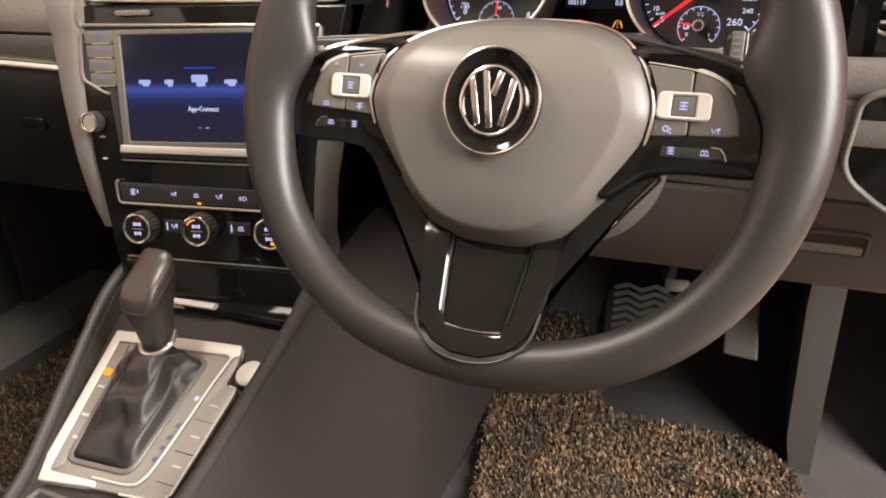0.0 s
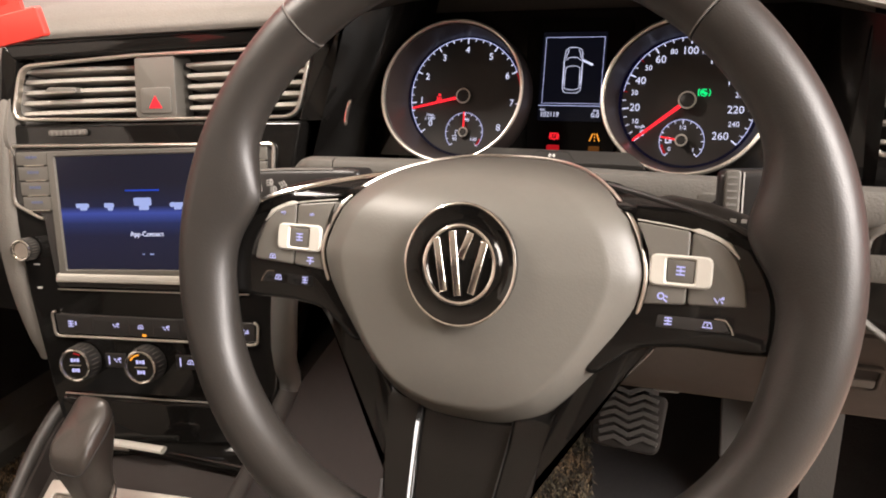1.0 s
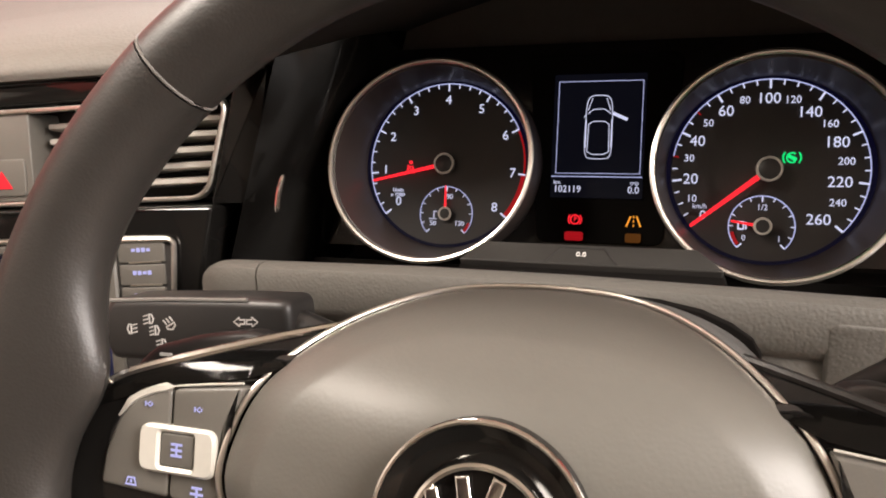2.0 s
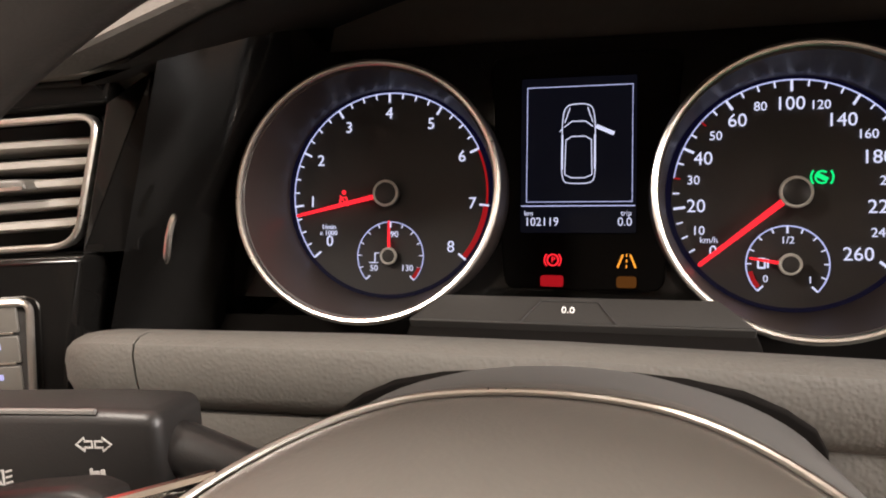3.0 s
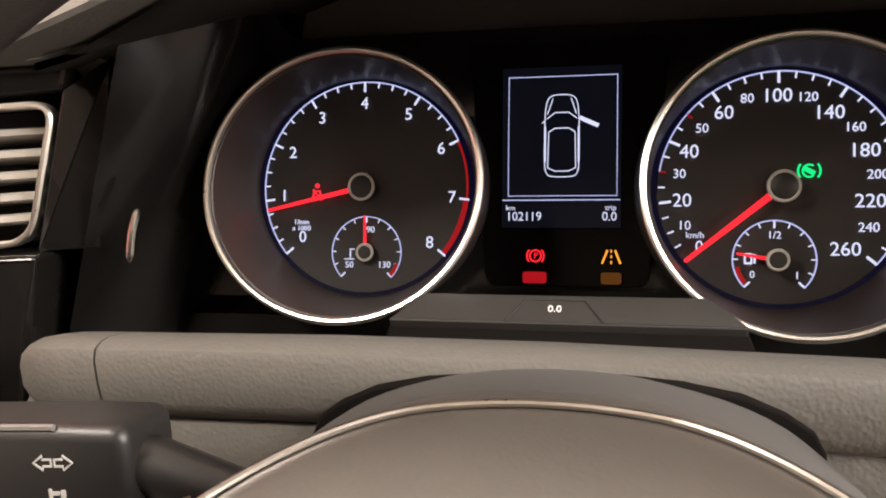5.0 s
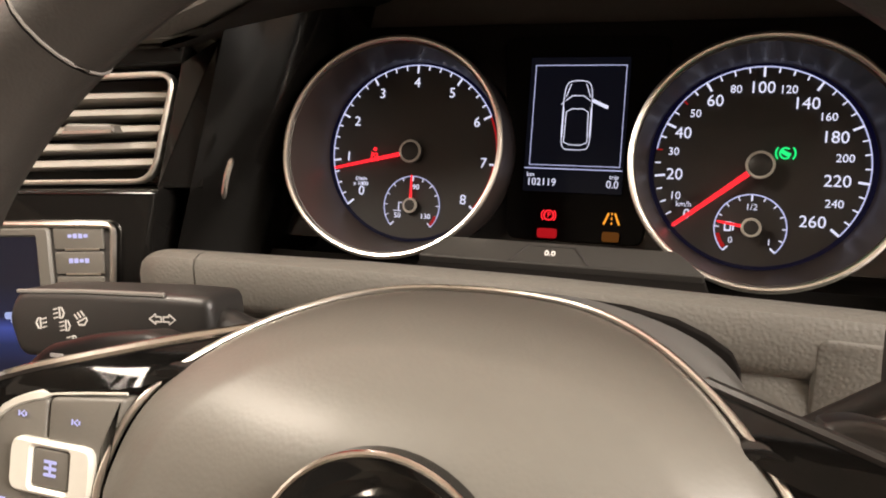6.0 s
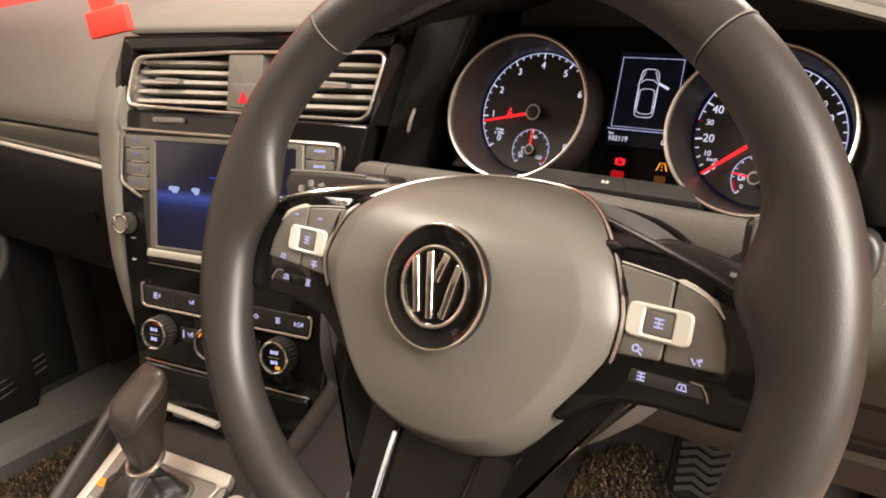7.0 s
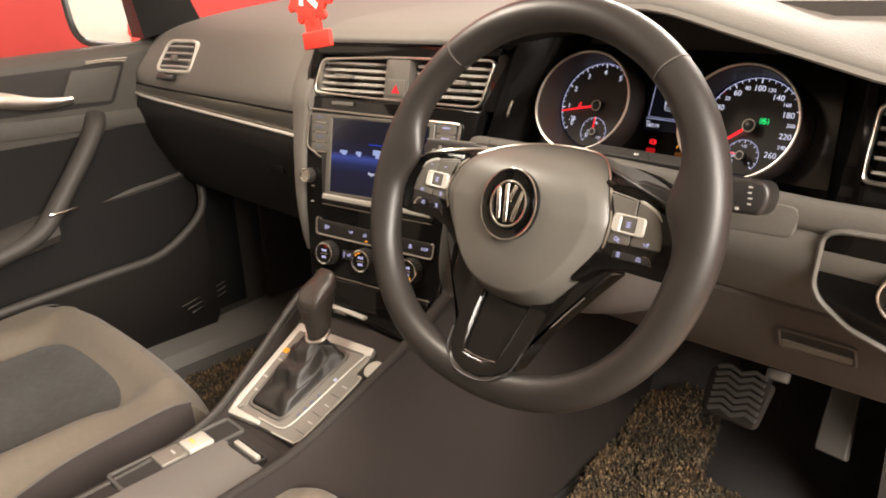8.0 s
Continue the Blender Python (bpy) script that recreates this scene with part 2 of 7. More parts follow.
def basis(origin, x, y):
    """A frame with the given x and y directions."""
    x, y = Vector(x).normalized(), Vector(y)
    z = x.cross(y).normalized()
    y = z.cross(x)
    m = Matrix((x, y, z)).transposed().to_4x4()
    m.translation = origin
    return m


def fillet(pts, r, n=5):
    """Rounds the corners of a closed outline."""
    out = []
    for k, p in enumerate(pts):
        p, a, b = Vector(p), Vector(pts[k - 1]), Vector(pts[(k + 1) % len(pts)])
        rr = r[k] if isinstance(r, (list, tuple)) else r
        d = min(rr, (a - p).length * 0.48, (b - p).length * 0.48)
        p0, p1 = p + (a - p).normalized() * d, p + (b - p).normalized() * d
        for j in range(n + 1):
            s = j / n
            out.append((p0 * (1 - s) ** 2 + p * 2 * s * (1 - s) + p1 * s ** 2))
    return [(v.x, v.y) for v in out]


def rrect(w, h, r, cx=0.0, cy=0.0, n=5):
    return fillet([(cx - w / 2, cy - h / 2), (cx + w / 2, cy - h / 2), (cx + w / 2, cy + h / 2), (cx - w / 2, cy + h / 2)], r, n)


def smooth_closed(pts, n=6):
    """A smooth closed outline through the given points."""
    out = []
    c = len(pts)
    for k in range(c):
        a, b, d, e = (np.array(pts[(k + j) % c], float) for j in (-1, 0, 1, 2))
        for j in range(n):
            t = j / n
            out.append(tuple(0.5 * (2 * b + (d - a) * t + (2 * a - 5 * b + 4 * d - e) * t * t + (3 * b - a - 3 * d + e) * t ** 3)))
    return out


def smooth_open(pts, n=8):
    out = []
    p = [np.array(q, float) for q in pts]
    p = [2 * p[0] - p[1]] + p + [2 * p[-1] - p[-2]]
    for k in range(1, len(p) - 2):
        a, b, d, e = p[k - 1:k + 3]
        for j in range(n):
            t = j / n
            out.append(tuple(0.5 * (2 * b + (d - a) * t + (2 * a - 5 * b + 4 * d - e) * t * t + (3 * b - a - 3 * d + e) * t ** 3)))
    out.append(tuple(p[-2]))
    return out


def offset(pts, d):
    """Moves a counter-clockwise outline outwards by d."""
    out = []
    c = len(pts)
    for k in range(c):
        a, p, b = (np.array(pts[(k + j) % c], float) for j in (-1, 0, 1))
        u, v = p - a, b - p
        u = u / (np.linalg.norm(u) + 1e-12)
        v = v / (np.linalg.norm(v) + 1e-12)
        nrm = np.array([u[1] + v[1], -(u[0] + v[0])])
        ln = np.linalg.norm(nrm)
        nrm = nrm / (ln + 1e-12)
        scale = min(1.6, 1 / max(0.3, (nrm * np.array([u[1], -u[0]])).sum()))
        out.append(tuple(p + nrm * d * scale))
    return out


def resample(pts, n):
    """An outline with n evenly spaced points."""
    p = [Vector((*q, 0)) for q in pts]
    cum = [0.0]
    for k in range(len(p)):
        cum.append(cum[-1] + (p[(k + 1) % len(p)] - p[k]).length)
    out = []
    for j in range(n):
        d = cum[-1] * j / n
        k = max(i for i in range(len(p)) if cum[i] <= d)
        q = p[k].lerp(p[(k + 1) % len(p)], (d - cum[k]) / (cum[k + 1] - cum[k]))
        out.append((q.x, q.y))
    return out


def ccw(pts):
    area = sum(pts[k - 1][0] * pts[k][1] - pts[k][0] * pts[k - 1][1] for k in range(len(pts)))
    return list(pts) if area > 0 else list(pts)[::-1]


def loft(bm, rings, closed=True, cap0=True, cap1=True):
    """A skin over rings of as many 3D points each."""
    vs = [[bm.verts.new(p) for p in ring] for ring in rings]
    n = len(vs[0])
    for a, b in zip(vs, vs[1:]):
        for k in range(n if closed else n - 1):
            bm.faces.new((a[k], a[(k + 1) % n], b[(k + 1) % n], b[k]))
    if cap0 and closed:
        bm.faces.new(vs[0][::-1])
    if cap1 and closed:
        bm.faces.new(vs[-1])
    return vs


def prism(bm, pts, z0, z1, bevel=0.0, steps=3):
    """An outline raised from z0 to z1 with a rounded upper edge."""
    pts = ccw(pts)
    rings = [[(x, y, z0) for x, y in pts]]
    if bevel:
        for k in range(steps + 1):
            a = math.pi / 2 * k / steps
            q = offset(pts, -bevel * (1 - math.cos(a)))
            rings.append([(x, y, z1 - bevel + bevel * math.sin(a)) for x, y in q])
    else:
        rings.append([(x, y, z1) for x, y in pts])
    loft(bm, rings)
    return bm


def frame_ring(bm, outer, inner, z0, z1, bevel=0.0):
    """A flat ring between two outlines of as many points, with rounded edges."""
    outer, inner = ccw(outer), ccw(inner)
    b = bevel
    rings = [[(x, y, z0) for x, y in outer], [(x, y, z1 - b) for x, y in outer]]
    if b:
        rings.append([(x, y, z1) for x, y in offset(outer, -b)])
        rings.append([(x, y, z1) for x, y in offset(inner, b)])
    else:
        rings.append([(x, y, z1) for x, y in outer])
        rings.append([(x, y, z1) for x, y in inner])
    rings += [[(x, y, z1 - b) for x, y in inner], [(x, y, z0) for x, y in inner]]
    vs = loft(bm, rings, True, False, False)
    n = len(outer)
    for k in range(n):
        bm.faces.new((vs[-1][k], vs[-1][(k + 1) % n], vs[0][(k + 1) % n], vs[0][k]))
    return bm


def sweep(bm, path, radius, n=10, closed=False, flat=1.0, up=(0, 0, 1), caps=True):
    """A tube along 3D points; radius is a number or one per point; flat squeezes it across up."""
    path = [Vector(p) for p in path]
    c = len(path)
    rings = []
    for k, p in enumerate(path):
        a = path[k - 1] if (closed or k > 0) else p
        b = path[(k + 1) % c] if (closed or k < c - 1) else p
        t = (b - a).normalized()
        side = t.cross(Vector(up))
        side = side.normalized() if side.length > 1e-6 else t.orthogonal().normalized()
        nrm = side.cross(t).normalized()
        r = radius[k] if isinstance(radius, (list, tuple)) else radius
        rings.append([p + side * (r * math.cos(2 * math.pi * j / n)) + nrm * (r * flat * math.sin(2 * math.pi * j / n)) for j in range(n)])
    if closed:
        rings.append(rings[0])
        vs = [[bm.verts.new(q) for q in ring] for ring in rings[:-1]]
        vs.append(vs[0])
        for a, b in zip(vs, vs[1:]):
            for k in range(n):
                bm.faces.new((a[k], a[(k + 1) % n], b[(k + 1) % n], b[k]))
    else:
        loft(bm, rings, True, caps, caps)
    return bm


def revolve(bm, profile, n=40, m=None):
    """Turns (radius, z) points about z; ends on the axis are closed."""
    rings = [[(r * math.cos(2 * math.pi * k / n), r * math.sin(2 * math.pi * k / n), z) for k in range(n)] for r, z in profile]
    loft(bm, rings)
    if m is not None:
        bm.transform(m)
    return bm


def block(bm, x0, x1, y0, y1, z0, z1, r=0.0, seg=2):
    """A box with rounded edges."""
    made = bmesh.ops.create_cube(bm, size=1.0)["verts"]
    bmesh.ops.scale(bm, vec=(x1 - x0, y1 - y0, z1 - z0), verts=made)
    bmesh.ops.translate(bm, vec=((x0 + x1) / 2, (y0 + y1) / 2, (z0 + z1) / 2), verts=made)
    if r:
        edges = list({e for v in made for e in v.link_edges})
        bmesh.ops.bevel(bm, geom=edges, offset=r, segments=seg, affect="EDGES", profile=0.5)
    return bm


def strip(bm, pts, width, z, closed=False, thick=0.0003):
    """A thin flat line of the given width through 2D points, at height z."""
    c = len(pts)
    left, right = [], []
    for k in range(c):
        a = np.array(pts[k - 1] if (closed or k > 0) else pts[k], float)
        b = np.array(pts[(k + 1) % c] if (closed or k < c - 1) else pts[k], float)
        d = (b - a) / (np.linalg.norm(b - a) + 1e-12)
        nrm = np.array([-d[1], d[0]]) * width / 2
        left.append(np.array(pts[k]) + nrm)
        right.append(np.array(pts[k]) - nrm)
    rows = [[(*left[k], z), (*right[k], z), (*right[k], z - thick), (*left[k], z - thick)] for k in range(c)]
    if closed:
        rows.append(rows[0])
    loft(bm, rows, True, not closed, not closed)
    return bm


def bar(bm, cx, cy, w, h, z, thick=0.0004, r=0.0):
    return prism(bm, rrect(w, h, r or min(w, h) * 0.2, cx, cy, 2), z - thick, z)


def words(text, size, depth=0.0002, align="CENTER"):
    """Lettering in the built-in font as a mesh lying in x and y, centred on the origin."""
    cu = bpy.data.curves.new("lettering", "FONT")
    cu.body, cu.size, cu.extrude, cu.align_x, cu.align_y = text, size, depth, align, "CENTER"
    cu.resolution_u = 3
    tmp = bpy.data.objects.new("lettering", cu)
    me = bpy.data.meshes.new_from_object(tmp)
    tidy = bmesh.new()
    tidy.from_mesh(me)
    bmesh.ops.remove_doubles(tidy, verts=tidy.verts, dist=1e-6)
    tidy.to_mesh(me)
    tidy.free()
    bpy.data.objects.remove(tmp)
    bpy.data.curves.remove(cu)
    return me


def write(name, text, size, mat, parent, x, y, z, label="", align="CENTER", squeeze=1.0, slant=0.0):
    ob = part(name, words(text, size, align=align), mat, parent, label)
    ob.matrix_local = Matrix.Translation((x, y, z)) @ Matrix.Rotation(slant, 4, "Z") @ Matrix.Diagonal((squeeze, 1, 1, 1))
    return ob


def place(ob, x=0, y=0, z=0, rx=0, ry=0, rz=0):
    ob.matrix_local = pose(x, y, z, rx, ry, rz)
    return ob


def glyph(bm, cx, cy, s, z, kind):
    """A small backlit symbol of fine strokes, about s across."""
    w = s * 0.16
    p = lambda *q: [(cx + s * x, cy + s * y) for x, y in q]
    ring = lambda r, x=0.0, y=0.0: [(cx + s * (x + r * math.cos(2 * math.pi * k / 12)), cy + s * (y + r * math.sin(2 * math.pi * k / 12))) for k in range(12)]
    if kind == 0:
        strip(bm, p((-0.45, -0.3), (-0.45, 0.3)), w, z)
        strip(bm, p((0.3, -0.32), (-0.2, 0.0), (0.3, 0.32)), w, z)
        strip(bm, p((0.5, -0.2), (0.5, 0.2)), w, z)
    elif kind == 1:
        strip(bm, ring(0.3, -0.15, 0.1), w, z, True)
        strip(bm, p((0.1, -0.15), (0.5, -0.45)), w, z)
        strip(bm, p((0.3, 0.2), (0.5, 0.0)), w, z)
    elif kind == 2:
        for y in (-0.35, 0.0, 0.35):
            strip(bm, p((-0.4, y), (0.4, y)), w, z)
        strip(bm, p((0.0, -0.35), (0.0, 0.35)), w * 0.8, z)
    elif kind == 3:
        strip(bm, p((-0.5, -0.25), (-0.3, 0.3), (0.3, 0.3), (0.5, -0.25)), w, z, True)
        strip(bm, p((0.0, -0.1), (0.0, 0.15)), w, z)
    elif kind == 4:
        strip(bm, p((-0.5, 0.3), (-0.1, -0.3), (0.1, 0.3), (0.5, -0.3)), w, z)
        strip(bm, ring(0.12, 0.45, 0.3), w * 0.8, z, True)
    else:
        strip(bm, p((-0.5, 0.0), (0.5, 0.0)), w, z)
        strip(bm, p((0.0, -0.4), (0.0, 0.4)), w, z)
        strip(bm, p((-0.4, 0.4), (0.4, 0.4)), w, z)
    return bm


# ---- the frames in which the parts of the cabin are laid out: x across, y up the face, z towards the driver ----
def lean(deg, turn=0.0):
    c, s, ct, st = math.cos(radians(deg)), math.sin(radians(deg)), math.cos(radians(turn)), math.sin(radians(turn))
    return (ct, st, 0), (-st * s, ct * s, c)


WHEEL = basis((0, 0, 0.66), *lean(20.6)) @ pose(0, 0, 0, 0, 0, -0.8)
CLUSTER = basis((0.0013, 0.279, 0.6914), *lean(19.8)) @ pose(0, 0, 0, 0, 0, -0.95)
STACK = basis((-0.355, 0.157, 0.6), *lean(12, 11))
SHIFT = basis((-0.36, 0.06, 0.382), (1, 0, 0), (0, math.cos(radians(23)), math.sin(radians(23))))
IDENT = Matrix.Identity(4)


def along_x(bm, profile_at, xs):
    """A body whose closed (y, z) profile changes along x."""
    loft(bm, [[(x, y, z) for y, z in profile_at(x)] for x in xs])
    return bm


def interp(x, table):
    xs, ys = zip(*table)
    return float(np.interp(x, xs, ys))


def spline(x, table):
    """Smooth interpolation through a table."""
    xs = [t[0] for t in table]
    if x <= xs[0]:
        return table[0][1]
    if x >= xs[-1]:
        return table[-1][1]
    k = max(j for j in range(len(xs) - 1) if xs[j] <= x)
    s = (x - xs[k]) / (xs[k + 1] - xs[k])
    y = [t[1] for t in table]
    slope = lambda j: 0.0 if j in (0, len(xs) - 1) else (y[j + 1] - y[j - 1]) / (xs[j + 1] - xs[j - 1])
    h = xs[k + 1] - xs[k]
    return (y[k] * (1 + 2 * s) * (1 - s) ** 2 + slope(k) * h * s * (1 - s) ** 2 + y[k + 1] * s * s * (3 - 2 * s) + slope(k + 1) * h * s * s * (s - 1))


# ---- hall round the car ----
bm = bmesh.new()
block(bm, -4.0, 5.0, -5.0, 5.5, -0.45, -0.35)
tagged(part("floor_hall", bm, HALLFLOOR, None, "warm beige tiled floor of the hall"), kind="structure", category="floor")
for nm, box, mat, lab in (
        ("wall_west", (-2.35, -2.25, -0.6, 5.5, -0.35, 3.0), REDWALL, "red panelled wall of the hall"),
        ("wall_southwest", (-2.35, -2.25, -5.0, -0.6, -0.35, 3.0), WHITEWALL, "plain white painted wall of the hall"),
        ("wall_east", (4.0, 4.1, -5.0, 5.5, -0.35, 3.0), WHITEWALL, "plain white painted wall of the hall"),
        ("wall_south", (-2.25, 4.0, -5.0, -4.9, -0.35, 3.0), WHITEWALL, "plain white painted wall of the hall"),
        ("wall_north", (-2.25, 4.0, 5.4, 5.5, -0.35, 3.0), WHITEWALL, "plain white painted wall of the hall")):
    bm = bmesh.new()
    block(bm, *box)
    tagged(part(nm, bm, mat, None, lab), kind="structure", category="wall")
bm = bmesh.new()
block(bm, -2.3, 4.05, -5.0, 5.5, 3.0, 3.1)
tagged(part("ceiling", bm, WHITEWALL, None, "plain white hall ceiling"), kind="structure", category="ceiling")

# unseen board, added so that the wheel rim reflects red
red_reflector = thing("red_reflector", pose(2.35, 1.5, -0.35, 0, 0, 32), "tall unseen red board added for red reflections on the wheel", "display panel")
bm = bmesh.new()
block(bm, -0.03, 0.03, -1.1, 1.1, 0.05, 2.2, 0.01)
part("panel_board", bm, REDWALL, red_reflector)
for y in (-0.9, 0.9):
    bm = bmesh.new()
    block(bm, -0.2, 0.2, y - 0.04, y + 0.04, 0.0, 0.06, 0.01)
    part("panel_foot", bm, BLACK, red_reflector)

# car shell: roof lining, floor, bulkhead
bm = bmesh.new()
loft(bm, [[(x, y, z) for x in (-1.0, -0.9, -0.36, 0.18, 0.28) for z in (zz - (0.03 if x in (-1.0, 0.28) else 0.0),)] for y, zz in ((0.10, 1.06), (0.0, 1.10), (-0.2, 1.15), (-0.7, 1.18), (-1.6, 1.15))], False, False, False)
bmesh.ops.solidify(bm, geom=bm.faces[:], thickness=0.03)
tagged(part("roof_lining", bm, HEADLINER, None, "pale cloth roof lining of the car"), kind="structure", category="car roof")

bm = bmesh.new()
prof = [(-1.4, 0.05), (0.52, 0.045), (0.64, 0.095), (0.80, 0.28), (0.86, 0.62), (0.90, 0.62), (0.86, 0.26), (0.62, 0.03), (0.46, 0.0), (-1.4, 0.0)]
along_x(bm, lambda x: prof, (-1.13, 0.36))
tagged(part("floor_cabin", bm, CARPET, None, "black carpeted cabin floor and toe board"), kind="structure", category="floor")

bm = bmesh.new()
block(bm, -1.12, 0.38, -1.45, -1.35, 0.0, 1.12, 0.01)
tagged(part("bulkhead_rear", bm, CARPET, None, "dark rear end of the cabin"), kind="structure", category="wall")


for nm, x0, x1 in (("wall_footwell_west", -1.13, -1.075), ("wall_footwell_east", 0.36, 0.40)):
    bm = bmesh.new()
    block(bm, x0, x1, 0.40 if x0 < 0 else 0.52, 0.92, 0.0, 0.745, 0.004)
    tagged(part(nm, bm, CARPET, None, "black lined side of the footwell"), kind="structure", category="wall")
bm = bmesh.new()
block(bm, -1.13, 0.40, 0.845, 0.90, 0.55, 0.78, 0.004)
tagged(part("wall_scuttle", bm, BLACK, None, "dark bulkhead behind the dashboard"), kind="structure", category="wall")


# ---- dashboard ----
dash = thing("dashboard", IDENT, "grey grained soft-plastic dashboard across the cabin", "dashboard", kind="structure")


def passenger_profile(x):
    e = max(0.0, (-0.93 - x) / 0.14)
    f, d = 0.012 * e * e, 0.02 * e * e
    pts = [(0.156 + f, 0.664), (0.1435 + f, 0.6735), (0.1455 + f, 0.694), (0.163 + f, 0.728 - d), (0.190 + f, 0.757 - d), (0.230, 0.777 - d), (0.31, 0.794 - d), (0.50, 0.817 - d), (0.80, 0.850), (0.84, 0.80), (0.5, 0.70), (0.24, 0.66)]
    return smooth_closed(pts, 4)


bm = bmesh.new()
along_x(bm, passenger_profile, [-1.085, -1.06, -1.03, -0.99, -0.93, -0.8, -0.65, -0.5, -0.478])
part("passenger_upper_pad", bm, SOFT_TOP, dash)

# padding over the middle vents
bm = bmesh.new()


def centre_profile(x):
    s = (x + 0.355) * math.tan(radians(11))
    pts = [(0.205 + s, 0.762), (0.197 + s, 0.766), (0.198 + s, 0.773), (0.214 + s, 0.783), (0.26 + s, 0.793), (0.40, 0.806), (0.50, 0.818), (0.80, 0.850), (0.84, 0.80), (0.45, 0.74), (0.26 + s, 0.745)]
    return smooth_closed(pts, 4)


along_x(bm, centre_profile, [-0.4795, -0.42, -0.35, -0.27, -0.21, -0.185])
part("centre_upper_pad", bm, SOFT_TOP, dash)

LIP = [(-0.215, 0.770), (-0.19, 0.7735), (-0.165, 0.780), (-0.13, 0.790), (-0.08, 0.803), (-0.03, 0.812), (0.03, 0.812), (0.10, 0.794), (0.155, 0.779), (0.20, 0.767), (0.24, 0.757), (0.32, 0.745), (0.42, 0.738)]


def hood_profile(x):
    z = spline(x, LIP)
    back = 0.02 * max(0, (x - 0.26) / 0.16)
    pts = [(0.186 + back, z - 0.006), (0.180 + back, z + 0.001), (0.186 + back, z + 0.008), (0.215 + back, z + 0.015), (0.30, max(z + 0.012, 0.795)), (0.50, 0.818), (0.80, 0.850), (0.84, 0.80), (0.45, 0.76), (0.30, z - 0.004)]
    return smooth_closed(pts, 4)


bm = bmesh.new()
along_x(bm, hood_profile, [-0.205 + 0.025 * k for k in range(33)])
part("instrument_hood", bm, SOFT_TOP, dash)

# black lining under the hood
bm = bmesh.new()


def tunnel(y, grow):
    pts = [(x, spline(x, LIP) - 0.0065 - grow) for x in np.linspace(-0.204, 0.214, 34)]
    return [(x, max(y, 0.2 + 0.02 * min(1, max(0, (-0.13 - x) / 0.05, (x - 0.17) / 0.03))), z) for x, z in pts]


loft(bm, [tunnel(0.192, 0.001), tunnel(0.22, 0.004), tunnel(0.27, 0.008), tunnel(0.318, 0.012)], False, False, False)
bmesh.ops.solidify(bm, geom=bm.faces[:], thickness=-0.003)
part("hood_lining", bm, HOODBLACK, dash)
# curved glossy cheeks on both sides of the dials
for sd, x0, slant in ((1, -0.176, 0.37), (-1, 0.214, 0.0)):
    bm = bmesh.new()
    bend = smooth_open([(0.0, 0.219), (0.010, 0.229), (0.020, 0.240), (0.030, 0.252), (0.040, 0.271), (0.046, 0.314)], 4)
    loft(bm, [[(x0 + slant * (z - 0.751) + sd * p[0], p[1] + 0.34 * (z - 0.70) * 0.3, z) for p in bend] for z in (0.625, 0.66, 0.70, 0.74, 0.775)], False, False, False)
    bmesh.ops.solidify(bm, geom=bm.faces[:], thickness=0.003 * sd)
    part("hood_cheek", bm, CHEEK, dash, "curved satin black cheek beside the dials")
bm = bmesh.new()
block(bm, -0.215, 0.225, 0.312, 0.33, 0.62, 0.81)
part("hood_back", bm, HOODBLACK, dash)

# padded shelf under the instruments
SHELF = [(0.262, 0.598), (0.262, 0.606), (0.205, 0.610), (0.1985, 0.6300), (0.1972, 0.6540), (0.1950, 0.6588), (0.190, 0.6612), (0.1800, 0.6652), (0.1745, 0.6670), (0.1690, 0.6674), (0.1652, 0.6662), (0.1632, 0.6628), (0.1622, 0.654), (0.1622, 0.6468), (0.1634, 0.6425), (0.166, 0.6395), (0.19, 0.615)]


def shelf_profile(x):
    e = max(0.0, (-0.182 - x) / 0.024) ** 2
    sag = 0.040 * min(0.24, max(0.0, x + 0.04))
    return [(y + 0.012 * e * (1 if y < 0.2 else 0), z - 0.010 * e * (1 if z > 0.648 else 0) - sag) for y, z in SHELF]


bm = bmesh.new()
along_x(bm, shelf_profile, [-0.206, -0.2045, -0.202, -0.199, -0.194, -0.187, -0.178, -0.1635])
part("shelf_end_pad", bm, SHELFPAD, dash)
bm = bmesh.new()
along_x(bm, shelf_profile, [-0.1625, -0.161, -0.08, 0.0, 0.08, 0.13, 0.20, 0.30, 0.40])
part("shelf_pad", bm, SHELFPAD, dash)

# panels below the shelf: upper grey one and the darker knee panel
MID = [(0.19, 0.636), (0.1655, 0.6375), (0.1630, 0.630), (0.1618, 0.618), (0.1632, 0.606), (0.168, 0.595), (0.176, 0.581), (0.187, 0.565), (0.196, 0.553), (0.207, 0.551), (0.25, 0.57), (0.25, 0.62)]
bm = bmesh.new()
along_x(bm, lambda x: [(y, z - (0.006 * x / 0.2 if x > 0 else 0)) for y, z in MID], [-0.2, -0.16, 0.0, 0.1, 0.2, 0.40])
part("lower_panel", bm, SHELFPAD, dash)
KNEE = [(0.22, 0.547), (0.199, 0.5475), (0.197, 0.543), (0.206, 0.515), (0.224, 0.48), (0.245, 0.452), (0.262, 0.44), (0.29, 0.438), (0.40, 0.45), (0.40, 0.53)]
bm = bmesh.new()
along_x(bm, lambda x: KNEE, [-0.19, 0.0, 0.2, 0.40])
part("knee_panel", bm, KNEE_GREY, dash)
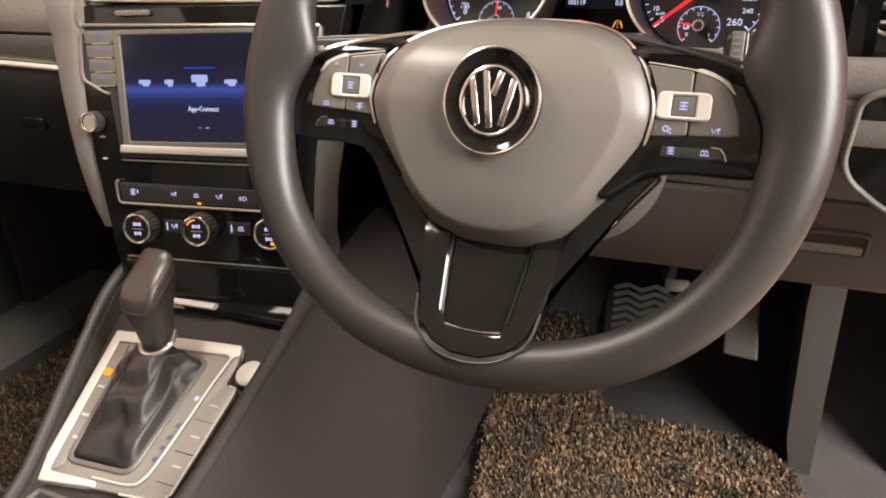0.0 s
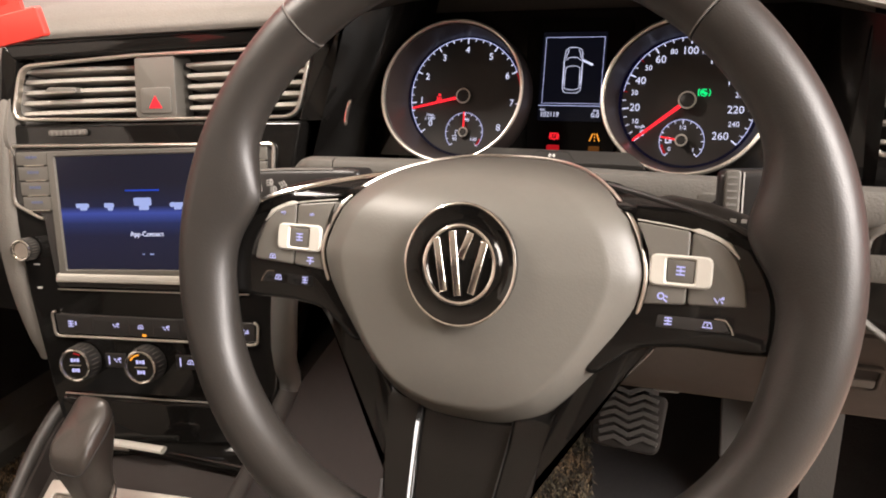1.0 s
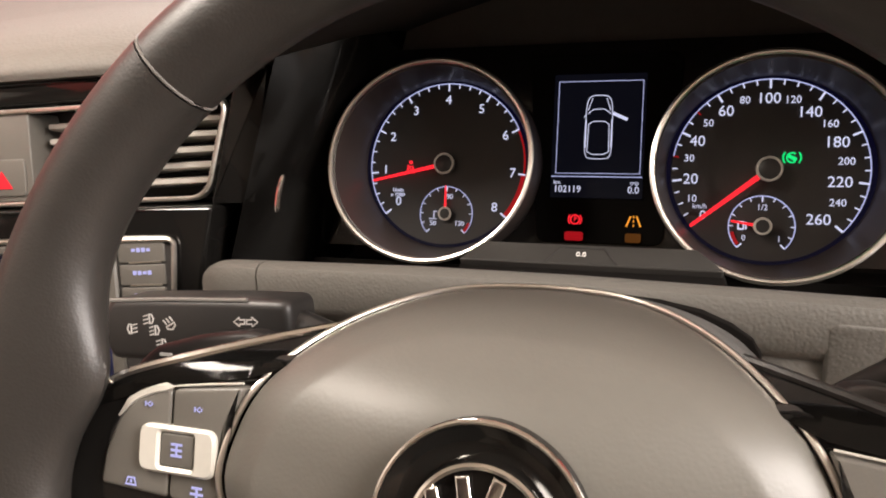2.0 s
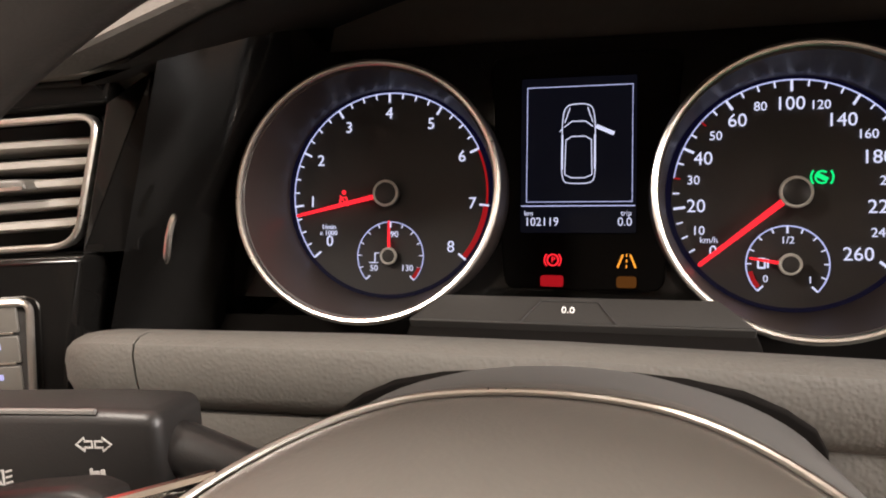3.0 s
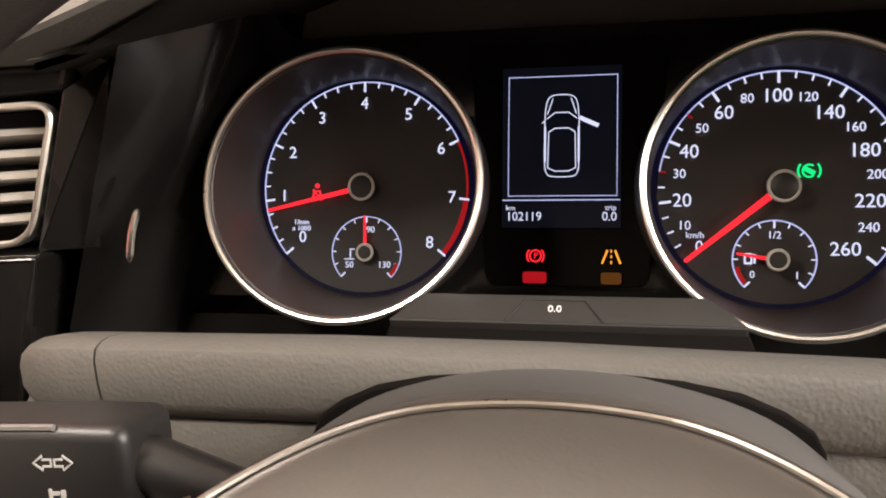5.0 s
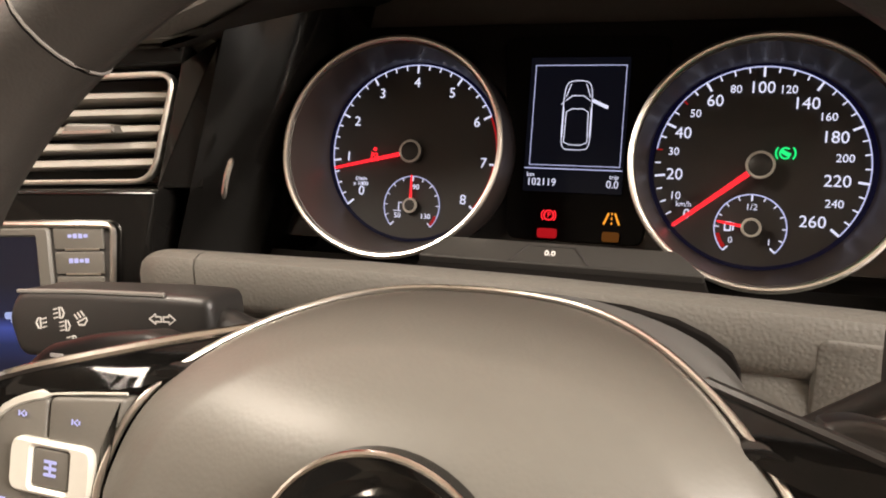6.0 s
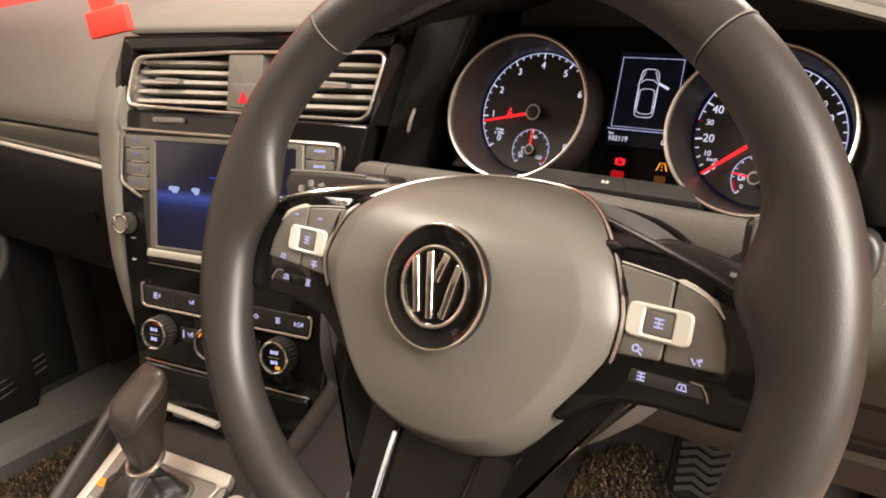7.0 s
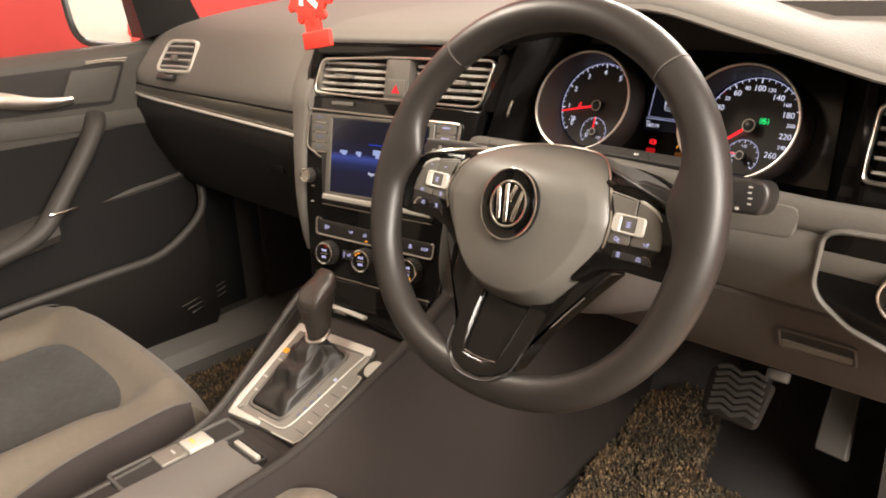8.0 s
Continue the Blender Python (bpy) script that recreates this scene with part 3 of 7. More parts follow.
# recessed grip in the knee panel
bm = bmesh.new()
gm = basis((0.2005, 0.2108, 0.5040), (1, 0, 0), (0, -0.457, 0.889))
frame_ring(bm, rrect(0.072, 0.030, 0.006), rrect(0.065, 0.024, 0.004), -0.004, 0.0024, 0.001)
bm.transform(gm)
part("grip_frame", bm, KNEE_GREY, dash)
# shade inside the grip, put in as a darker fill
bm = bmesh.new()
prism(bm, rrect(0.066, 0.025, 0.003), -0.004, 0.0004)
bm.transform(gm)
part("grip_recess", bm, HARD, dash, "recess of the grip, coloured dark for its shade")
# brightness of the lower lip, put in as a lighter grey
bm = bmesh.new()
prism(bm, rrect(0.064, 0.0105, 0.003, 0, -0.0062), -0.004, 0.0018, 0.001)
bm.transform(gm)
part("grip_lip", bm, TRIM, dash, "lip of the recessed grip, coloured lighter where light catches it")

# glove box and the decorative strip over it
bm = bmesh.new()
STRIP = [(0.156, 0.0), (0.142, 0.0), (0.1385, 0.4), (0.141, 0.95), (0.157, 1.0)]
along_x(bm, lambda x: [(y + 0.012 * max(0, (-0.93 - x) / 0.14) ** 2, interp(x, [(-1.07, 0.656), (-0.505, 0.634)]) * (1 - k) + interp(x, [(-1.07, 0.674), (-0.505, 0.668)]) * k) for y, k in STRIP], [-1.07, -1.02, -0.96, -0.9, -0.7, -0.505])
part("decor_strip", bm, DECOR, dash, "dark glossy decorative strip")
bm = bmesh.new()
line = [(x, 0.1375 + 0.012 * max(0, (-0.93 - x) / 0.14) ** 2, 0.6345 + (x + 0.51) * -0.037) for x in (-1.06, -1.0, -0.93, -0.8, -0.65, -0.506)]
sweep(bm, line, 0.0029, 8)
part("decor_chrome", bm, SILVER, dash, "satin chrome line under the strip")
# dark tube in place of the shadow line between pad and strip
bm = bmesh.new()
sweep(bm, [(x, 0.1415 + 0.012 * max(0, (-0.93 - x) / 0.14) ** 2, interp(x, [(-1.07, 0.674), (-0.505, 0.668)]) - 0.0005) for x in (-1.06, -1.0, -0.93, -0.8, -0.65, -0.506)], 0.0017, 6)
part("decor_gap", bm, VOID, dash, "dark tube for the shaded joint over the strip")
bm = bmesh.new()
GLOVE = [(0.17, 0.632), (0.150, 0.630), (0.1445, 0.620), (0.1435, 0.610), (0.148, 0.592), (0.167, 0.55), (0.198, 0.49), (0.225, 0.455), (0.30, 0.44), (0.34, 0.5), (0.34, 0.62)]
along_x(bm, lambda x: [(y, z + (x + 0.51) * -0.035 * (1 if z > 0.59 else 0.3)) for y, z in GLOVE], [-1.07, -0.9, -0.7, -0.505])
part("glove_box_lid", bm, GLOVE_DARK, dash)
bm = bmesh.new()
block(bm, -0.625, -0.585, 0.1565, 0.172, 0.560, 0.574, 0.003)
part("glove_box_latch", bm, GLOSS, dash, "small glossy black latch")
bm = bmesh.new()
block(bm, -1.08, 0.40, 0.32, 0.84, 0.50, 0.70, 0.01)
part("dash_core", bm, BLACK, dash)


# ---- steering wheel ----
wheel = thing("steering_wheel", WHEEL, "black leather three-spoke steering wheel with grey airbag pad", "steering wheel")
RIM_R = 0.1690


def rim_ring(a):
    """The rim's section at the angle a: fuller where the side spokes meet it, with thumb swells above."""
    swell = sum(math.exp(-((math.degrees(a) - c + 180) % 360 - 180) ** 2 / (2 * w * w)) * k for c, w, k in ((11, 7, 1.15), (169, 7, 1.15), (-10, 9, 0.25), (190, 9, 0.25)))
    inward = 0.015 * swell
    out = []
    for j in range(20):
        b = 2 * math.pi * j / 20
        r = 0.0157 * math.cos(b)
        if math.cos(b) < 0:
            r -= inward * (-math.cos(b)) ** 0.8
        z = 0.0157 * math.sin(b) * (1 - 0.25 * swell * max(0, -math.cos(b)))
        rr = RIM_R + r - 0.0105 * math.exp(-(((math.degrees(a) + 90 + 180) % 360 - 180) / 34) ** 2)
        out.append((rr * math.cos(a), rr * math.sin(a), -0.0157 + z))
    return out


def rim_arc(a0, a1, n):
    bm = bmesh.new()
    loft(bm, [rim_ring(radians(a0 + (a1 - a0) * k / n)) for k in range(n + 1)])
    return bm


part("upper_rim", rim_arc(49.2, 130.8, 44), LEATHER, wheel)
part("lower_rim", rim_arc(131.4, 408.6, 150), LEATHER, wheel)
for a in (49.0, 131.0):
    bm = bmesh.new()
    ring = [Vector(p) for p in rim_ring(radians(a))]
    mid = Vector((RIM_R * math.cos(radians(a)), RIM_R * math.sin(radians(a)), -0.0163))
    sweep(bm, [mid + (p - mid) * 1.0 for p in ring], 0.0005, 6, True, up=(math.cos(radians(a)) * 0.3, math.sin(radians(a)) * 0.3, 1))
    part("seam", bm, SEAM, wheel, "pale stitched seam in the leather")

PADHALF = [(0.0, 0.0620), (0.020, 0.0612), (0.035, 0.0588), (0.0485, 0.0542), (0.0605, 0.0474), (0.0712, 0.0382), (0.0803, 0.0268), (0.0860, 0.0135), (0.0885, 0.0), (0.0850, -0.018), (0.0778, -0.036), (0.0668, -0.0552), (0.0548, -0.0698), (0.0410, -0.0815), (0.0215, -0.0890)]
PADLINE = smooth_closed([(x, y) for x, y in PADHALF] + [(0, -0.0906)] + [(-x, y) for x, y in PADHALF[:0:-1]], 4)
PADLINE = ccw(PADLINE)


def pad_drop(y):
    """How far the cover's surface falls back towards its upper and lower edges."""
    return 0.0525 * max(0.0, (y - 0.012) / 0.050) ** 3.0 + 0.010 * max(0.0, (-y - 0.060) / 0.038) ** 1.6


def pad_bevel(s, y):
    """The band along the sides and the foot of the cover where it turns down to its edge."""
    low = min(1.0, max(0.0, (0.002 - y) / 0.065))
    return 0.017 * max(0.0, (s - 0.825) / 0.175) ** 1.05 * low * low * (3 - 2 * low)


bm = bmesh.new()
rings = []
for s, z in ((1.0, -0.048), (1.0, -0.0215), (0.994, -0.0188), (0.980, -0.0170), (0.95, -0.0148), (0.90, -0.0124), (0.86, -0.0110), (0.838, -0.0101), (0.822, -0.0096), (0.80, -0.0092), (0.66, -0.0075), (0.5, -0.0050), (0.35, -0.0037), (0.2, -0.003), (0.05, -0.0028)):
    ring = []
    for x, y in PADLINE:
        px, py = x * s, y * s - 0.004 * (1 - s)
        ring.append((px, py, z - pad_bevel(s, py) - pad_drop(py) - 0.006 * max(0.0, abs(px) / 0.075 - 0.25) * max(0.0, py / 0.04)))
    rings.append(ring)
loft(bm, rings)
part("airbag_pad", bm, PAD, wheel, "grey grained airbag cover")
bm = bmesh.new()
edge = [(x, y, -0.0205 + 0.0025 * min(1.0, max(0.0, (0.046 - y) / 0.02)) - pad_bevel(1.0, y) - pad_drop(y) - 0.006 * max(0.0, abs(x) / 0.075 - 0.25) * max(0.0, y / 0.04)) for x, y in offset(PADLINE, 0.0012)]
sweep(bm, edge, [0.0009 + 0.0002 * min(1.0, max(0.0, (0.046 - p[1]) / 0.02)) for p in edge], 8, True)
part("pad_edge", bm, SATIN, wheel, "thin chrome line round the airbag cover")

# emblem: black glossy disc with chrome rings and slanted bars
OVAL = Matrix.Diagonal((0.965, 1.02, 1.0, 1.0))
bm = bmesh.new()
revolve(bm, [(0.001, -0.0045), (0.0306, -0.0045), (0.0306, 0.0010), (0.0300, 0.0016), (0.0290, 0.0013), (0.0262, -0.0006), (0.0228, -0.0019), (0.0208, -0.0019), (0.0203, 0.0001), (0.001, 0.0004)][::-1], 56, OVAL)
emblem = part("emblem_disc", bm, GLOSS, wheel, "glossy black dished disc of the emblem")
for nm, r, w, z in (("emblem_outer_ring", 0.0303, 0.0008, 0.0014), ("emblem_inner_ring", 0.0193, 0.0012, 0.0010)):
    bm = bmesh.new()
    sweep(bm, [(r * math.cos(2 * math.pi * k / 60), r * math.sin(2 * math.pi * k / 60), z) for k in range(60)], w, 8, True)
    bm.transform(OVAL)
    part(nm, bm, CHROME, emblem)
for x0, x1, y0, y1 in ((-0.0135, -0.0075, 0.0125, -0.0140), (-0.0050, 0.0005, 0.0165, -0.0155), (0.0055, 0.0005, 0.0165, 0.0030), (0.0135, 0.0075, 0.0125, -0.0140)):
    bm = bmesh.new()
    d = Vector((x1 - x0, y1 - y0, 0))
    nrm = Vector((-d.y, d.x, 0)).normalized() * 0.0020
    a, b = Vector((x0, y0, 0)), Vector((x1, y1, 0))
    prism(bm, [(v.x, v.y) for v in (a - nrm, b - nrm, b + nrm, a + nrm)], -0.0005, 0.0021, 0.0007)
    bm.transform(OVAL)
    part("emblem_bar", bm, CHROME, emblem)

# side spokes with their buttons
SPOKE = [(0.070, 0.040), (0.100, 0.0350), (0.128, 0.0275), (0.1395, 0.0215), (0.147, 0.008), (0.1525, -0.012), (0.1535, -0.030), (0.138, -0.0315), (0.110, -0.031), (0.088, -0.034), (0.066, -0.052), (0.055, -0.04), (0.06, 0.02)]
for side in (1, -1):
    flip = lambda pts: ccw([(side * x, y) for x, y in pts])
    bm = bmesh.new()
    prism(bm, fillet(flip(SPOKE), 0.006, 4), -0.040, -0.0205, 0.003)
    for v in bm.verts:
        v.co.z -= 1.15 * pad_drop(v.co.y) * min(1.0, max(0.0, (0.128 - abs(v.co.x)) / 0.045))
    spoke = part("side_spoke", bm, GLOSS, wheel, "glossy black side spoke")
    bm = bmesh.new()
    path = [(side * 0.064, 0.0470, -0.046), (side * 0.080, 0.0430, -0.036), (side * 0.105, 0.0360, -0.0255), (side * 0.127, 0.0290, -0.0208), (side * 0.1395, 0.0225, -0.0205)]
    sweep(bm, smooth_open(path, 5), 0.0016, 8)
    part("spoke_chrome" if side < 0 else "spoke_edge", bm, CHROME if side < 0 else STALK, spoke, "chrome line along the spoke" if side < 0 else "")
    upper = smooth_open([(side * x, y, z) for x, y, z in ((0.064, 0.0465, -0.0455), (0.080, 0.0425, -0.0355), (0.105, 0.0355, -0.0250), (0.127, 0.0285, -0.0205), (0.1395, 0.0222, -0.0204))], 5)
    lower = smooth_open([(side * x, y, z) for x, y, z in ((0.068, 0.0370, -0.0300), (0.082, 0.0310, -0.0225), (0.105, 0.0272, -0.0200), (0.127, 0.0210, -0.0196), (0.1395, 0.0165, -0.0200))], 5)
    mid = [(0.5 * (a[0] + b[0]), 0.5 * (a[1] + b[1]) + 0.0006, 0.5 * (a[2] + b[2]) + 0.0012) for a, b in zip(upper, lower)]
    bm = bmesh.new()
    loft(bm, [upper, mid, lower], False, False, False)
    bmesh.ops.solidify(bm, geom=bm.faces[:], thickness=0.0015)
    part("spoke_brow", bm, GLOSS, spoke, "glossy black upper edge of the spoke")
    bm = bmesh.new()
    path = [(side * 0.134, 0.0255, -0.0195), (side * 0.1402, 0.0200, -0.0195), (side * 0.1440, 0.0115, -0.0195)]
    sweep(bm, smooth_open(path, 4), 0.0012, 6)
    part("spoke_chrome", bm, CHROME, spoke)
    bm = bmesh.new()
    inner = fillet(flip([(0.0828, 0.0282), (0.1088, 0.0252), (0.1088, -0.0103), (0.0885, -0.0118), (0.0903, 0.0), (0.0888, 0.014)]), 0.002, 3)
    prism(bm, inner, -0.024, -0.0155, 0.0012)
    keys = part("button_plate", bm, BUTTON, wheel, "dark grey button plate")
    keys.location.z = -0.0035
    bm = bmesh.new()
    outer = fillet(flip([(0.1096, 0.0250), (0.114, 0.0242), (0.1240, 0.0200), (0.1305, 0.0130), (0.1348, 0.002), (0.1362, -0.0090), (0.1096, -0.0103)]), 0.002, 3)
    prism(bm, outer, -0.024, -0.0158, 0.0012)
    part("button_plate", bm, BUTTON, wheel).location.z = -0.0035
    bm = bmesh.new()
    path = smooth_open([(side * 0.0835, 0.0292, -0.0168), (side * 0.100, 0.0272, -0.0166), (side * 0.1145, 0.0248, -0.0168), (side * 0.1250, 0.0203, -0.0172), (side * 0.1315, 0.0135, -0.0176)], 5)
    sweep(bm, path, [0.0004 if k < 9 else 0.0017 if k < 17 else 0.0014 - 0.0002 * (k - 16) for k in range(len(path))], 6)
    part("plate_edge", bm, SILVER, wheel, "thin silver edge over the buttons").location.z = -0.0035
    bm = bmesh.new()
    frame_ring(bm, rrect(0.029, 0.0155, 0.0040, side * 0.1055, 0.0058), rrect(0.0132, 0.0112, 0.0010, side * 0.1055, 0.0058), -0.018, -0.0135, 0.0009)
    part("key_bezel", bm, SILVER, keys, "silver bezel round the key")
    bm = bmesh.new()
    prism(bm, rrect(0.0127, 0.0107, 0.001, side * 0.1055, 0.0058), -0.018, -0.0143, 0.0006)
    part("key", bm, BUTTON, keys)
    bm = bmesh.new()
    glyph(bm, side * 0.1055, 0.0060, 0.0052, -0.0140, 2)
    part("key_mark", bm, L_ICON, keys, "small backlit mark")
    for kx, ky, kw in ((0.098, -0.0068, 0.0042), (0.1235, -0.0060, 0.0036)):
        bm = bmesh.new()
        glyph(bm, side * kx, ky - 0.0006, kw * 1.15, -0.0152, (1 if side > 0 else 5) if kw > 0.004 else (4 if side > 0 else 3))
        part("key_mark", bm, L_ICON, keys)
    if side < 0:
        for kx in (-0.099, -0.118):
            bm = bmesh.new()
            glyph(bm, kx, 0.0195, 0.0026, -0.0152, 0)
            part("key_mark", bm, L_ICON, keys)
    bm = bmesh.new()
    prism(bm, fillet(flip([(0.0955, -0.0150), (0.1275, -0.0150), (0.1315, -0.0225), (0.0945, -0.0235)]), 0.0018, 3), -0.026, -0.0170, 0.0012)
    low = part("lower_key", bm, STALK, wheel)
    low.location.z = -0.0035
    bm = bmesh.new()
    sweep(bm, [(side * 0.1225, -0.0153, -0.0172), (side * 0.1275, -0.0157, -0.0172), (side * 0.1300, -0.0190, -0.0172), (side * 0.1312, -0.0222, -0.0172)], 0.0007, 6)
    part("key_edge", bm, CHROME, low)
    for kx in (0.1015, 0.1195):
        bm = bmesh.new()
        glyph(bm, side * kx, -0.0188, 0.0044, -0.0166, 3 if kx > 0.11 else 2)
        part("key_mark", bm, L_ICON, low)

FORK = Matrix(((1, 0, 0, 0), (0, 1, 0, 0), (0, -0.42, 1, -0.42 * 0.125 + 0.0042), (0, 0, 0, 1)))
# bottom spoke: a black fork with a recessed panel
bm = bmesh.new()
fork = [(-0.056, -0.062), (-0.047, -0.095), (-0.040, -0.124), (-0.036, -0.137), (-0.024, -0.1485), (-0.009, -0.1535), (0.009, -0.1535), (0.024, -0.1485), (0.036, -0.137), (0.040, -0.124), (0.047, -0.095), (0.056, -0.062)]
panel = [(-0.0275, -0.066), (-0.0255, -0.095), (-0.0215, -0.128), (-0.018, -0.1375), (-0.006, -0.1385), (-0.002, -0.1385), (0.002, -0.1385), (0.006, -0.1385), (0.018, -0.1375), (0.0215, -0.128), (0.0255, -0.095), (0.0275, -0.066)]
frame_ring(bm, fork, panel, -0.040, -0.0155, 0.002)
bm.transform(FORK)
low = part("bottom_spoke", bm, GLOSS, wheel, "glossy black forked bottom spoke")
for side in (1, -1):
    bm = bmesh.new()
    arm = [(0.0365, -0.128), (0.0405, -0.118), (0.047, -0.103), (0.059, -0.083), (0.076, -0.060), (0.097, -0.034), (0.080, -0.024), (0.060, -0.050), (0.044, -0.080), (0.034, -0.115)]
    prism(bm, fillet(ccw([(side * x, y) for x, y in arm]), 0.004, 3), -0.052, -0.030, 0.003)
    for v in bm.verts:
        v.co.z += 0.014 * min(1.0, max(0.0, (-v.co.y - 0.080) / 0.045))
    arm_ob = part("spoke_arm", bm, GLOSS, low)
    bm = bmesh.new()
    sweep(bm, smooth_open([(side * 0.0400, -0.1185, -0.0195), (side * 0.0470, -0.1035, -0.0255), (side * 0.0590, -0.0835, -0.0315), (side * 0.0750, -0.0620, -0.0325)], 5), 0.0006, 6)
    part("arm_edge", bm, SATIN, arm_ob)
bm = bmesh.new()
prism(bm, offset(ccw(panel), 0.001), -0.040, -0.0200)
bm.transform(FORK)
part("spoke_panel", bm, GLOSS, low, "recessed glossy black panel")
bm = bmesh.new()
sweep(bm, smooth_open([(-0.0265, -0.082, -0.0175), (-0.0250, -0.100, -0.0170), (-0.0222, -0.124, -0.0165), (-0.0208, -0.131, -0.0165)], 4), 0.0004, 6)
bm.transform(FORK)
part("spoke_line", bm, STALK, low)
bm = bmesh.new()
sweep(bm, smooth_open([(0.0265, -0.082, -0.0175), (0.0250, -0.100, -0.0170), (0.0222, -0.124, -0.0165), (0.0208, -0.131, -0.0165)], 4), 0.0004, 6)
bm.transform(FORK)
part("spoke_line", bm, STALK, low)
bm = bmesh.new()
sweep(bm, [(-0.0185, -0.1368, -0.0185), (-0.006, -0.1385, -0.0185), (0.006, -0.1385, -0.0185), (0.0185, -0.1368, -0.0185)], 0.0009, 6)
bm.transform(FORK)
part("spoke_lip", bm, CHROME, low, "bright lower lip")
# leather collar where the rim meets the fork
bm = bmesh.new()
rim_edge = [(-0.0405, -0.122), (-0.0368, -0.1385), (-0.0245, -0.1503), (-0.009, -0.1553), (0.009, -0.1553), (0.0245, -0.1503), (0.0368, -0.1385), (0.0405, -0.122)]
sweep(bm, smooth_open([(x, y, -0.0160) for x, y in rim_edge], 6), 0.0009, 8)
bm.transform(FORK)
part("rim_edge", bm, STALK, wheel)
bm = bmesh.new()
block(bm, -0.002, 0.002, -0.1590, -0.1550, -0.006, 0.0012, 0.0008)
part("rim_nub", bm, LEATHER, wheel)
bm = bmesh.new()
revolve(bm, [(0.001, -0.10), (0.034, -0.10), (0.045, -0.06), (0.052, -0.038), (0.001, -0.036)][::-1], 32)
part("hub_back", bm, BLACK, wheel)

# shift paddles behind the side spokes
for side, marks in ((-1, ((0.0, 0.005),)), (1, ((-0.0025, 0.0030), (0.0025, 0.0026)))):
    bm = bmesh.new()
    prism(bm, fillet(ccw([(side * x, y) for x, y in ((0.143, 0.018), (0.094, 0.030), (0.088, 0.0415), (0.096, 0.0435), (0.116, 0.0405), (0.135, 0.0350), (0.144, 0.0270))]), 0.003, 3), -0.052, -0.041, 0.003)
    paddle = part("shift_paddle", bm, STALK, wheel, "black shift paddle behind the spoke")
    bm = bmesh.new()
    for dx, w in marks:
        bar(bm, side * 0.1295 + dx, 0.0322, w, 0.0012 if side < 0 else 0.0020, -0.0406)
    part("paddle_mark", bm, GREYMARK, paddle, "small pale mark")

# ---- steering column and its stalks ----
column = thing("steering_column", WHEEL, "grey plastic steering column cover behind the wheel", "steering column")
for nm, sign, mt, lab in (("upper_cover", 1, COVER, "light grey upper column cover"), ("lower_cover", -1, LOWCOVER, "grey lower column cover")):
    bm = bmesh.new()
    rings = []
    for z, k, h in ((-0.062, 0.86, 0.80), (-0.064, 0.93, 0.86), (-0.069, 0.97, 0.91), (-0.085, 0.99, 0.95), (-0.105, 1.0, 0.975), (-0.135, 1.0, 0.995), (-0.155, 1.0, 1.0), (-0.21, 0.96, 0.97)):
        ring = []
        for j in range(33):
            a = math.pi * j / 32 * sign
            c, s = math.cos(a), math.sin(a)
            ring.append((0.0875 * k * math.copysign(abs(c) ** (1.0 if sign > 0 else 0.6), c), (0.0602 * h * abs(s) ** 0.66 if sign > 0 else -0.088 * k * abs(s) ** 0.85) + 0.0004 * sign, z))
        rings.append(ring)
    loft(bm, rings)
    part(nm, bm, mt, column, lab)
# near-black plate painted as the shaded opening in the padded shelf round the column
bm = bmesh.new()
half = [(0.0, 0.6622), (0.020, 0.6618), (0.040, 0.6602), (0.057, 0.6568), (0.0695, 0.6512), (0.078, 0.6450), (0.0815, 0.6380), (0.0835, 0.6220)]
prism(bm, ccw([(x - 0.001, z) for x, z in half] + [(-0.001 - x, z) for x, z in half[:0:-1]]), 0.0, 0.014, 0.001)
bm.transform(WHEEL.inverted() @ Matrix.Translation((0, 0.1735, 0)) @ Matrix.Rotation(radians(90), 4, "X"))
part("column_gap", bm, VOID, column, "near-black plate standing for the shaded opening round the column cover")
left_stalk = thing("indicator_stalk", basis((-0.111, 0.100, 0.669), (0.985, 0.02, 0.045), (-0.03, 0.22, 0.97)), "dark grey indicator stalk with printed symbols", "control stalk")
bm = bmesh.new()
body = fillet([(0.008, -0.0155), (0.008, 0.0098), (-0.015, 0.0108), (-0.060, 0.0112), (-0.082, 0.0108), (-0.089, 0.0), (-0.084, -0.0165), (-0.05, -0.0170)], 0.005, 4)
prism(bm, body, -0.014, 0.007, 0.004)
part("stalk_paddle", bm, STALK, left_stalk)
bm = bmesh.new()
sweep(bm, [(-0.082, 0.0100, 0.0058), (-0.05, 0.0105, 0.0060), (-0.012, 0.0100, 0.0060)], 0.0009, 6)
part("stalk_edge", bm, TRIM, left_stalk)
bm = bmesh.new()
sweep(bm, [(-0.002, -0.001, -0.004), (0.025, -0.010, -0.004), (0.055, -0.024, -0.006), (0.085, -0.04, -0.01)], [0.0085, 0.0070, 0.0075, 0.009], 12)
part("stalk_arm", bm, STALK, left_stalk)
for s in (-1, 1):
    bm = bmesh.new()
    x = -0.0128 + s * 0.0031
    strip(bm, [(x - s * 0.0026, 0.0020), (x - s * 0.0002, 0.0020), (x - s * 0.0002, 0.0030), (x + s * 0.0026, 0.0011), (x - s * 0.0002, -0.0008), (x - s * 0.0002, 0.0002), (x - s * 0.0026, 0.0002)], 0.0006, 0.0073, True)
    part("turn_arrow", bm, GREYMARK, left_stalk)
bm = bmesh.new()
bar(bm, -0.0145, -0.0078, 0.0009, 0.0040, 0.0073)
